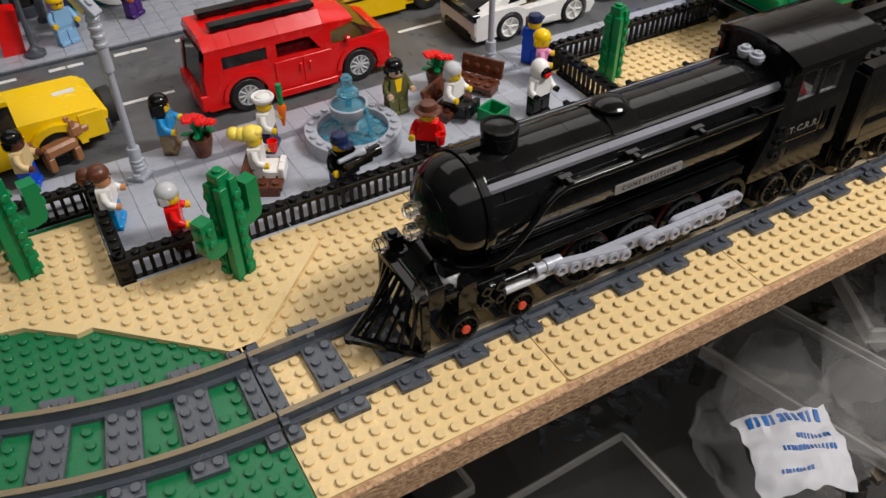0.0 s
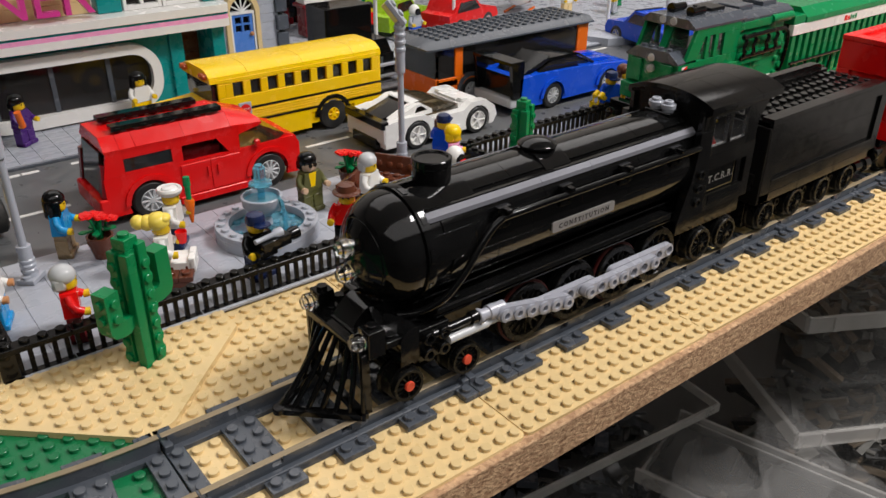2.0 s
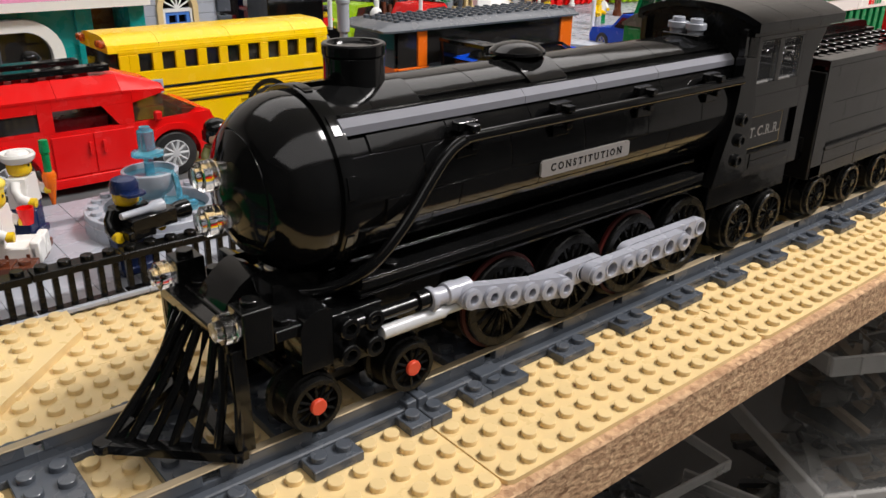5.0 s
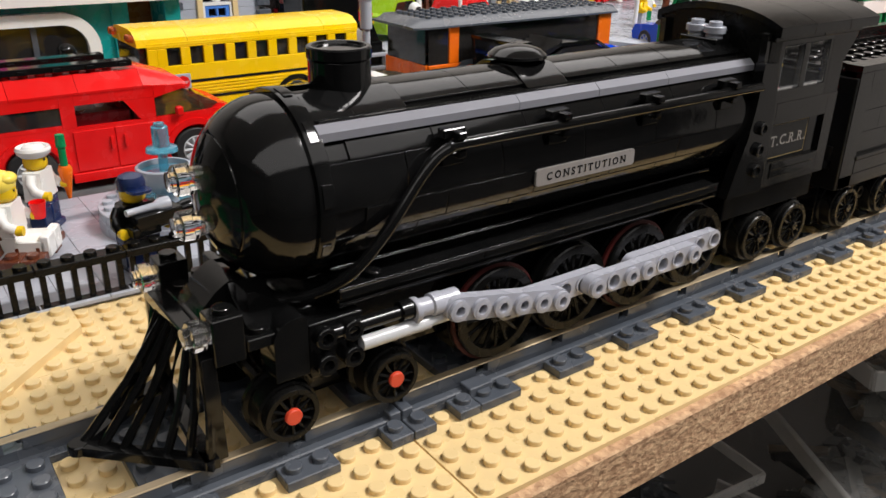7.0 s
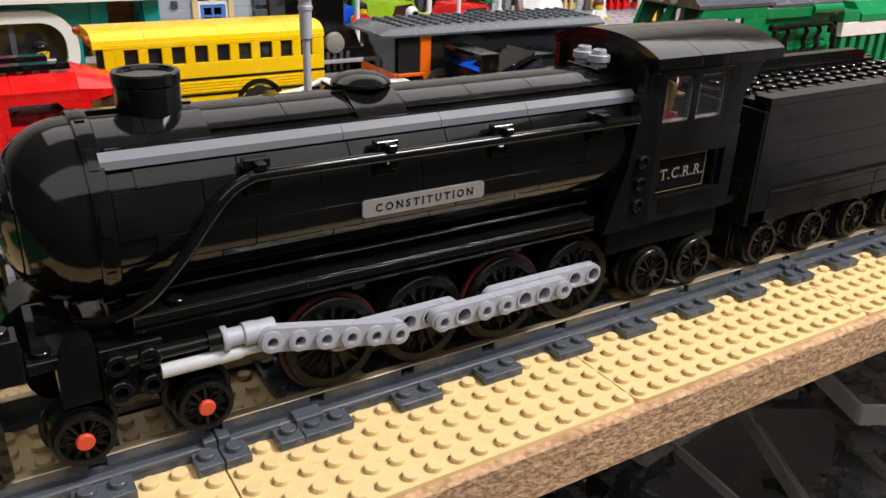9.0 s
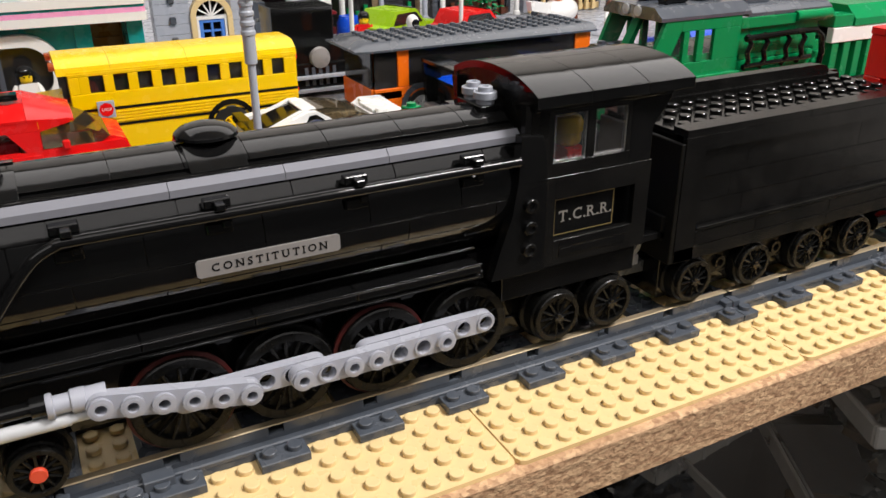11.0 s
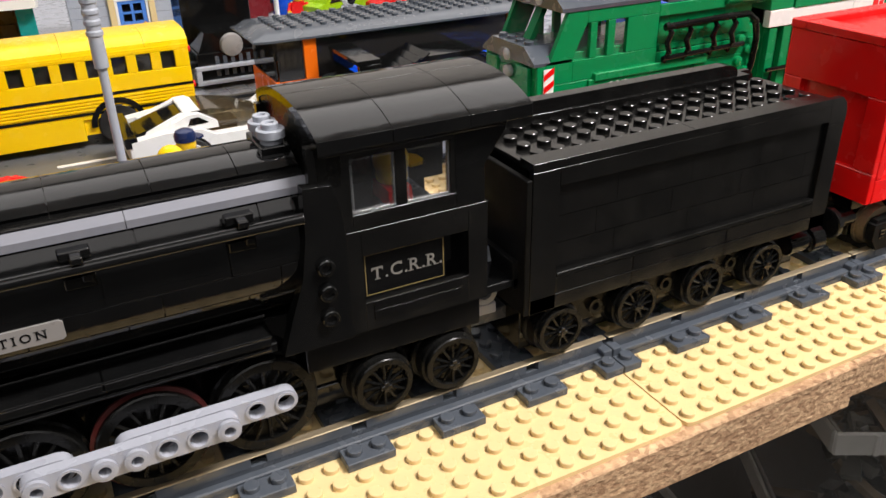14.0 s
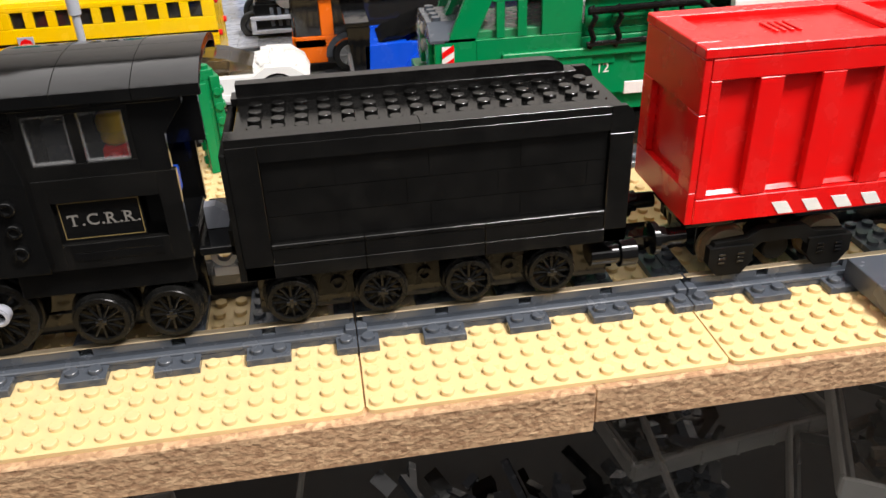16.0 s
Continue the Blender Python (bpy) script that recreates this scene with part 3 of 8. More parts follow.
def broad_tread(w, r, s):
    """The wide running surface and flange behind a small wheel's face."""
    bm = bmesh.new()
    lathe(bm, [(r * 0.96, -1.2 * s), (r * 1.08, -1.8 * s), (r * 1.09, -6.4 * s), (r * 1.2, -6.9 * s), (r * 1.2, -8.2 * s), (2, -8.4 * s)], 0, 0, "y", 32, False)
    part("tread", bm, wheel_black, w)


loco = thing("steam_locomotive", "glossy black toy-brick steam locomotive with light grey rods and stripe", "locomotive", 0, 64, 0)
ZC, RB = 73.0, 24.4


def arc_strip(bm, r0, r1, a0, a1, x0, x1, n=10):
    """A bent plate round the boiler's line: angles in degrees from +y over the top."""
    pts = []
    for i in range(n + 1):
        a = radians(a0 + (a1 - a0) * i / n)
        pts.append((r1 * math.cos(a), ZC + r1 * math.sin(a)))
    for i in range(n, -1, -1):
        a = radians(a0 + (a1 - a0) * i / n)
        pts.append((r0 * math.cos(a), ZC + r0 * math.sin(a)))
    prism(bm, pts, "x", x0, x1)


bm = bmesh.new()
lathe(bm, [(RB - 0.6, -148.0), (RB - 0.6, 26.3)], 0, ZC, "x", 56)
boiler = part("boiler", bm, black, loco)
# bent side panels with real joints between them
cuts = [(-146.6, -121), (-120.7, -89), (-88.7, -57), (-56.7, -25), (-24.7, 6), (6.3, 26)]
for s in (-1, 1):
    for (a0, a1), sh in zip(((-52, -22), (-21.4, -3.6), (-3.0, 26), (26.6, 41)), (0, 9, -4, 6)):
        for x0, x1 in cuts:
            bm = bmesh.new()
            lo, hi = max(x0 + sh, -146.6), min(x1 + sh, 26)
            if hi - lo < 3:
                continue
            b0, b1 = (a0, a1) if s > 0 else (180 - a1, 180 - a0)
            arc_strip(bm, RB - 1.2, RB, b0, b1, lo, hi, 8)
            part("side_panel", bm, black, boiler)
for x0, x1 in ((-139, -121.2), (-121, -97.2), (-97, -78.2), (-78, -60.2), (-60, -36.2), (-36, -12.2), (-12, 9.8), (10, 26.2)):
    bm = bmesh.new()
    arc_strip(bm, RB - 3.4, RB + 0.5, 59, 121, x0, x1, 16)
    part("top_panel", bm, black, boiler)
for s in (-1, 1):
    for x0, x1 in ((-146, -84.2), (-84, -20.2), (-20, 26.2)):
        bm = bmesh.new()
        box(bm, x0, x1, min(s * 10, s * 16.5), max(s * 10, s * 16.5), 89, 93.1, 0)
        part("top_ledge", bm, brick_black, boiler)
# smokebox ring and dome
bm = bmesh.new()
lathe(bm, [(RB - 2, -151.5), (RB + 1.3, -151.5), (RB + 1.5, -151.2), (RB + 1.5, -147.2), (RB + 1.2, -147), (RB - 2, -147)], 0, ZC, "x", 64, False)
part("smokebox_ring", bm, black, loco)
bm = bmesh.new()
prof = [(RB + 0.2, -151.2)] + [(((RB + 0.2) * math.cos(radians(a))) ** 1.0, -152.5 - 20.5 * math.sin(radians(a))) for a in range(0, 86, 6)] + [(0.6, -173)]
k = 9
x_, r_ = prof[k][1], prof[k][0]
prof[k:k + 1] = [(r_ + 0.35, x_ + 0.25), (r_ - 0.25, x_ + 0.1), (r_ - 0.25, x_ - 0.1), (r_ - 0.12, x_ - 0.25)]
lathe(bm, prof, 0, ZC, "x", 64)
part("smokebox_front", bm, black, loco, "domed glossy front")
for k, a in enumerate(range(20, 360, 36)):
    bm = bmesh.new()
    arc_strip(bm, RB + 1.2, RB + 1.9, a, a + 13, -150.6, -148.2, 3)
    part("ring_tooth", bm, black, loco)
for z in (79.5, 67.5):
    bm = bmesh.new()
    lathe(bm, [(3.0, -169), (3.0, -174.4), (4.0, -174.4), (4.0, -178.2), (3.7, -178.5), (2.5, -178.5), (2.5, -180), (0.2, -180.1)], -1.0, z, "x", 24)
    part("headlamp", bm, clear, loco, "clear round headlamp")
# chimney, dome, whistles
bm = bmesh.new()
lathe(bm, [(8.4, 91), (8.4, 104.6), (8.1, 104.9)], -131, 0, "z", 32)
stack = part("chimney", bm, black, loco)
bm = bmesh.new()
lathe(bm, [(8.3, 104.9), (8.7, 105.2), (8.7, 107.8), (8.3, 108.2), (7.2, 108.2), (6.8, 107.4), (0.1, 107.2)], -131, 0, "z", 32)
part("chimney_rim", bm, black, stack)
for s in (-1, 1):
    for x0, x1 in ((-147, -135.1), (-134.9, -119.4)):
        bm = bmesh.new()
        prism(bm, [(s * 3, 98.2), (s * 7.5, 97.7), (s * 14.9, 93.3), (s * 14.9, 90.6), (s * 3, 90.6)], "x", x0, x1)
        part("chimney_saddle", bm, black, stack)
bm = bmesh.new()
lathe(bm, [(8.4, 99.2), (9.2, 99.5), (9.0, 100.4), (7.2, 101.9), (4.0, 102.9), (0.3, 103.3)], -69, 0, "z", 32)
part("steam_dome", bm, black, loco)
for s in (-1, 1):
    bm = bmesh.new()
    prism(bm, [(s * 3, 98.6), (s * 7, 98.2), (s * 14.9, 93.4), (s * 14.9, 91.0), (s * 3, 91.0)], "x", -77, -61)
    part("dome_wing", bm, black, loco)
bm = bmesh.new()
box(bm, 18, 26, -8.2, 8.2, 95.5, 98.6, 0.3)
part("whistle_base", bm, black, loco)
for s in (-4, 4):
    bm = bmesh.new()
    lathe(bm, [(3.1, 98.5), (3.1, 100.2), (4.0, 100.3), (4.0, 102.4), (3.8, 102.6), (2.45, 102.6), (2.45, 104.1), (2.2, 104.3), (1.3, 104.3), (1.2, 103.6), (0.1, 103.5)], 22.0, s, "z", 22)
    part("whistle", bm, grey, loco, "light grey round whistle")
# grey stripe
stripe_grey = plastic("scuffed grey plastic", (0.205, 0.208, 0.235), 0.5, 0.05, gloss=0.12)
for s in (-1, 1):
    for i, (x0, x1) in enumerate(((-148, -84.2), (-84, -52.2), (-52, -20.2), (-20, 26.2))):
        bm = bmesh.new()
        prism(bm, [(s * 16.6, 92.2), (s * 17.5, 92.9), (s * 19.7, 91.0), (s * 19.7, 88.9), (s * 17, 87.9)], "x", x0, x1)
        part("stripe", bm, stripe_grey, loco, "light grey stripe")
# hand rail pipe and clips
for s in (-1, 1):
    y = s * 26.6
    pts = [(22, y, 84.6), (-40, y, 84.6), (-108, y, 84.6), (-113, y, 84.2), (-117.5, y, 82.4), (-121.5, y, 79.0), (-126, s * 26.4, 73.5), (-131, s * 26.2, 67.0), (-136, s * 25.6, 61), (-141, s * 24.4, 55.5), (-146, s * 21.8, 51), (-152, s * 17.5, 47.5), (-159, s * 11, 46), (-165, s * 4, 46), (-167, 0, 46)]
    fine = []
    for i in range(len(pts) - 1):
        p0, p1, p2, p3 = (Vector(pts[max(0, min(len(pts) - 1, i + k))]) for k in (-1, 0, 1, 2))
        for k in range(4):
            t = k / 4
            fine.append(0.5 * ((2 * p1) + (p2 - p0) * t + (2 * p0 - 5 * p1 + 4 * p2 - p3) * t * t + (3 * p1 - p0 - 3 * p2 + p3) * t ** 3))
    fine.append(Vector(pts[-1]))
    bm = bmesh.new()
    tube(bm, fine, 1.65, 12)
    part("hand_rail", bm, black, loco)
    for x in (-111, -73, -33, 6):
        bm = bmesh.new()
        box(bm, x - 3.6, x + 3.6, min(s * 22, s * 25.2), max(s * 22, s * 25.2), 85.9, 88.6, 0.3)
        box(bm, x - 1.2, x + 1.6, min(s * 24, s * 28.6), max(s * 24, s * 28.6), 86.2, 88.2, 0.3)
        box(bm, x - 3.6, x + 3.6, min(s * 22.5, s * 25.0), max(s * 22.5, s * 25.0), 78.4, 81.6, 0.3)
        box(bm, x + 0.6, x + 3.2, min(s * 24.6, s * 26.6), max(s * 24.6, s * 26.6), 80.4, 82.6, 0.3)
        part("rail_clip", bm, black, loco)
# name plate
bm = bmesh.new()
prism(bm, [(-80.8, 67.0), (-80, 66.4), (-39.8, 66.4), (-39, 67.0), (-39, 71.0), (-39.8, 71.6), (-80, 71.6), (-80.8, 71.0)], "y", -25.0, -24.2)
plate_silver = plastic("dull silver plastic", (0.25, 0.235, 0.225), 0.3, 0.06)
np_ = part("name_plate", bm, plate_silver, loco, "silver name plate")
serif_letters("lettering", "CONSTITUTION", 3.3, black, np_, on_side(-59.9, -25.05, 69.0), "dark serif letters", 0.33, 0.06)
# running board, frame
for s in (-1, 1):
    for x0, x1 in ((-146, -98.2), (-98, -66.2), (-66, -34.2), (-34, 10)):
        bm = bmesh.new()
        box(bm, x0, x1, min(s * 14, s * 24), max(s * 14, s * 24), 47.2, 50.0, 0.35)
        rb = part("running_board", bm, black, loco)
        for zz, yy in ((50.1, 23.5), (54.2, 18.6), (45.4, 22.6)):
            bm = bmesh.new()
            tube(bm, [(x0, s * yy, zz), (x1, s * yy, zz)], 0.55, 8)
            part("edge_strip", bm, black, rb)
    bm = bmesh.new()
    box(bm, -146, 12, min(s * 10, s * 22.4), max(s * 10, s * 22.4), 44, 46.9, 0.3)
    part("frame_beam", bm, black, loco)
    bm = bmesh.new()
    for x in (-142, -134):
        stud(bm, x, s * 20, 50, 14)
    part("stud", bm, black, loco)
bm = bmesh.new()
box(bm, -150, 80, -12, 12, 20, 49, 0.3)
box(bm, -100, 76, -13, 13, 11.5, 20, 0.3)
box(bm, -158, -128, -11, 11, 13, 20, 0.3)
part("chassis", bm, black, loco)
bm = bmesh.new()
box(bm, 20, 78, -21, 21, 32, 46, 0.3)
part("cab_floor", bm, black, loco)
# wheels
band_red = plastic("dark red rubber", (0.06, 0.009, 0.008), 0.5, 0.05, gloss=0.25)
for s in (-1, 1):
    for i, x in enumerate((-89, -57, -25, 7)):
        spoked("driving_wheel", 15.4, loco, x, s * 19.8, RAILTOP + 15.5, 16, s, None, band_red if i in (0, 2) else None)
    for x in (-162, -130):
        w = spoked("pilot_wheel", 7.9, loco, x, s * 24.5, RAILTOP + 8.8, 12, s, hub_red)
        bm = bmesh.new()
        lathe(bm, [(7.4, -2.0 * s), (8.6, -2.6 * s), (8.8, -8.4 * s), (10.0, -8.8 * s), (10.0, -10.2 * s), (2, -10.4 * s)], 0, 0, "y", 32, False)
        part("tread", bm, wheel_black, w)
    for x in (43.2, 67.2):
        broad_tread(spoked("trailing_wheel", 9.6, loco, x, s * 22.4, RAILTOP + 11.4, 12, s), 9.6, s)
for x in (-162, -130, -89, -57, -25, 7, 43, 67):
    bm = bmesh.new()
    cyl(bm, x, RAILTOP + (15.5 if -100 < x < 20 else 9.2), -20, 20, 2.2, "y", 10)
    part("axle", bm, wheel_black, loco)


def liftarm(name, x0, z0, x1, z1, y0, y1, material, parent, holes, pins=()):
    """A studless beam with through holes, rounded ends, from hole to hole; pins: holes filled by a hollow pin."""
    bm = bmesh.new()
    d = Vector((x1 - x0, 0, z1 - z0))
    L = d.length
    ang = math.atan2(z1 - z0, x1 - x0)
    r, hr, n = 3.7, 2.5, 16
    # one cell per hole: outline of the cell joined to the round hole
    pitch = L / (holes - 1)
    for i in range(holes):
        c = i * pitch
        left, right = -pitch / 2, pitch / 2
        cc = math.atan2(r, pitch / 2)
        q1 = [0, cc / 2, cc, (cc + math.pi / 2) / 2, math.pi / 2]
        angs = q1 + [math.pi - v for v in q1[-2::-1]]
        angs += [math.pi + v for v in angs[1:]]
        for a0, a1 in zip(angs, angs[1:]):
            def outer(a):
                ca, sa = math.cos(a), math.sin(a)
                if i == 0 and ca < 0 or i == holes - 1 and ca > 0:
                    return (c + r * ca, r * sa)
                t = min(abs((right if ca > 0 else left) / ca) if abs(ca) > 1e-6 else 1e9, r / abs(sa) if abs(sa) > 1e-6 else 1e9)
                return (c + t * ca, t * sa)
            o0, o1 = outer(a0), outer(a1)
            h0, h1 = (c + hr * math.cos(a0), hr * math.sin(a0)), (c + hr * math.cos(a1), hr * math.sin(a1))
            V = lambda p, y: bm.verts.new((p[0], y, p[1]))
            for y in (y0, y1):
                bm.faces.new([V(o0, y), V(o1, y), V(h1, y), V(h0, y)])
            bm.faces.new([V(h0, y0), V(h1, y0), V(h1, y1), V(h0, y1)])
            edge_out = abs(abs(o0[1]) - r) < 1e-4 and abs(abs(o1[1]) - r) < 1e-4 or (i == 0 and math.cos((a0 + a1) / 2) < 0) or (i == holes - 1 and math.cos((a0 + a1) / 2) > 0)
            if edge_out:
                bm.faces.new([V(o0, y0), V(o1, y0), V(o1, y1), V(o0, y1)])
        lathe(bm, [(2.5, y0 - 0.0), (3.1, y0 - 0.02), (3.2, y0 - 0.5), (2.5, y0 - 0.5), (2.5, y0)], c, 0, "y", 18, False)
        if i in pins:
            lathe(bm, [(2.45, y0 + 3), (2.45, y0 - 1.6), (1.6, y0 - 1.6), (1.6, y0 + 3)], c, 0, "y", 16, False)
            lathe(bm, [(3.3, y0 - 0.4), (3.3, y0 - 1.4), (1.7, y0 - 1.6)], c, 0, "y", 16, False)
    bmesh.ops.remove_doubles(bm, verts=bm.verts, dist=0.005)
    bm.transform(Matrix.Translation((x0, 0, z0)) @ Matrix.Rotation(-ang, 4, "Y"))
    return pieces(name, "pin_boss", bm, material, parent, "light grey studless beam")


rod_grey = plastic("pale grey rod plastic", (0.375, 0.385, 0.435), 0.24, 0.03, gloss=0.5)
RY = -29.0  # front face of the outer rods
liftarm("connecting_rod", -111.5, 36.6, -71.0, 28.2, RY, RY + 3.6, rod_grey, loco, 6, (0, 1, 2, 3, 4, 5))
liftarm("coupling_rod", -89.0, 28.2, -49.0, 28.2, RY + 4.2, RY + 7.8, rod_grey, loco, 6)
liftarm("coupling_rod", -55.0, 28.2, -6.2, 28.2, RY, RY + 3.6, rod_grey, loco, 7, (0, 2, 3, 6))
liftarm("coupling_rod", -31.5, 28.2, 11.4, 28.2, RY + 4.2, RY + 7.8, rod_grey, loco, 6)
liftarm("connecting_rod", -111.5, 36.6, -71.0, 28.2, -RY - 3.6, -RY, rod_grey, loco, 6)
liftarm("coupling_rod", -54.5, 28.2, 13.0, 28.2, -RY - 3.6, -RY, rod_grey, loco, 9)
for s in (-1, 1):
    bm = bmesh.new()
    lathe(bm, [(2.0, -150), (2.0, -128), (3.0, -128), (3.0, -124)], s * 24.0, 38.6, "x", 16)
    part("piston_rod", bm, black, loco)
    bm = bmesh.new()
    lathe(bm, [(2.0, -124.2), (3.5, -124.2), (3.7, -123.8), (3.7, -122.6), (2.7, -122.3), (2.7, -118.4), (3.4, -118.0), (3.4, -114.5), (3.1, -114.2), (3.1, -109)], s * 24.6, 38.2, "x", 18)
    part("crosshead", bm, rod_grey, loco, "light grey round crosshead")
    bm = bmesh.new()
    lathe(bm, [(2.1, -141), (2.1, -119), (1.6, -119), (1.6, -110)], s * 25.2, 33.4, "x", 16)
    part("slide_bar", bm, silver, loco, "silver slide bar")
for s in (-1, 1):
    bm = bmesh.new()
    box(bm, -155.5, -139.4, min(s * 14, s * 23.6), max(s * 14, s * 23.6), 26.5, 42.6, 0.3)
    cb_ = part("cylinder_block", bm, black, loco)
    for x in (-151.6, -143.6):
        for z in (30.6, 38.6):
            bm = bmesh.new()
            lathe(bm, [(0.1, s * 24.0), (1.7, s * 24.0), (1.7, s * 26.6), (2.8, s * 26.6), (3.1, s * 26.3), (3.1, s * 22)], x, z, "y", 18, False)
            part("pin_socket", bm, black, cb_)
    bm = bmesh.new()
    prism(bm, [(-165.5, 29), (-156, 29), (-156, 45.2), (-157.4, 46.2), (-160, 46.2), (-162.4, 45.4), (-164.4, 43.8), (-165.5, 41.6)], "y", min(s * 15, s * 24.4), max(s * 15, s * 24.4))
    part("steam_chest", bm, black, loco)
# front deck, lamps, pilot
bm = bmesh.new()
box(bm, -180, -150, -15, 15, 36.5, 43.2, 0.3)
box(bm, -172, -156, -23.5, 23.5, 40.0, 43.3, 0.3)
prism(bm, [(-179, 43.4), (-168, 43.4), (-168, 53), (-170, 52.6), (-173.4, 50.4), (-176.6, 47.2)], "y", -7.6, 7.6)
prism(bm, [(-168, 43.2), (-156, 43.2), (-156, 45), (-166, 52), (-168, 52)], "y", -15.6, 15.6)
box(bm, -179.5, -172, -15, 15, 43, 44.4, 0.3)
for yy in (-12, 12):
    stud(bm, -176, yy, 44.4)
for yy in (-20, 20):
    stud(bm, -168, yy, 43.3)
part("front_deck", bm, black, loco)
bm = bmesh.new()
for s in (-1, 1):
    prism(bm, [(s * 8, 52.5), (s * 10.5, 49.2), (s * 21, 43.4), (s * 8, 43.4)], "x", -170, -160)
part("deck_slope", bm, black, loco)
for s in (-1, 1):
    bm = bmesh.new()
    box(bm, -180.5, -172.4, s * 19.6 - 4, s * 19.6 + 4, 38.4, 51.0, 0.3)
    stud(bm, -176.4, s * 19.6, 51.0)
    lb = part("lamp_block", bm, black, loco)
    bm = bmesh.new()
    lathe(bm, [(3.0, -180.4), (3.0, -181.8), (4.0, -181.8), (4.0, -184.8), (3.7, -185.1), (2.5, -185.1), (2.5, -186.6), (0.2, -186.7)], s * 19.6, 46.6, "x", 24)
    part("lamp_lens", bm, clear, lb, "clear round lens")
bm = bmesh.new()
box(bm, -184, -179, -20.5, 20.5, 39.6, 43.6, 0.4)
pilot = part("pilot", bm, black, loco, "black cowcatcher with slanted bars")
NOSE, FOOT_A, FOOT_B = Vector((-210, 3, 11)), Vector((-184, -22.5, 11)), Vector((-182, 22.5, 11))
for a, b in ((FOOT_A, NOSE), (NOSE, FOOT_B), (FOOT_B, FOOT_A)):
    bm = bmesh.new()
    d = (b - a).normalized()
    q = Vector((-d.y, d.x, 0)) * 1.9
    prism(bm, [tuple(v)[:2] for v in (a + q - d * 1.2, b + q + d * 1.2, b - q + d * 1.2, a - q - d * 1.2)], "z", 9.9, 12.6)
    part("foot_bar", bm, black, pilot)
bm = bmesh.new()
lathe(bm, [(2.6, 9.8), (2.8, 10.2), (2.8, 12.4), (2.5, 12.8)], NOSE.x, NOSE.y, "z", 16)
part("nose", bm, black, pilot)
for i in range(10):
    t = i / 9.0
    top = Vector((-182.6, -19.6 + 39.2 * t, 41.0))
    foot = FOOT_A.lerp(NOSE, t / 0.66) if t < 0.66 else NOSE.lerp(FOOT_B, (t - 0.66) / 0.34)
    bm = bmesh.new()
    tube(bm, [top, top.lerp(foot, 0.5) + Vector((0.8, 0, -0.8)), foot], 1.25, 8)
    part("bar", bm, black, pilot)
for s in (-1, 1):
    bm = bmesh.new()
    prism(bm, [(-183.6, 41), (-180, 41), (-179.4, 11), (-183.6, 11)], "y", min(s * 20.6, s * 22.4), max(s * 20.6, s * 22.4))
    part("end_plate", bm, black, pilot)
# cab
def roof_z(y):
    return 110.2 - 5.6 * (abs(y) / 27.5) ** 2.4


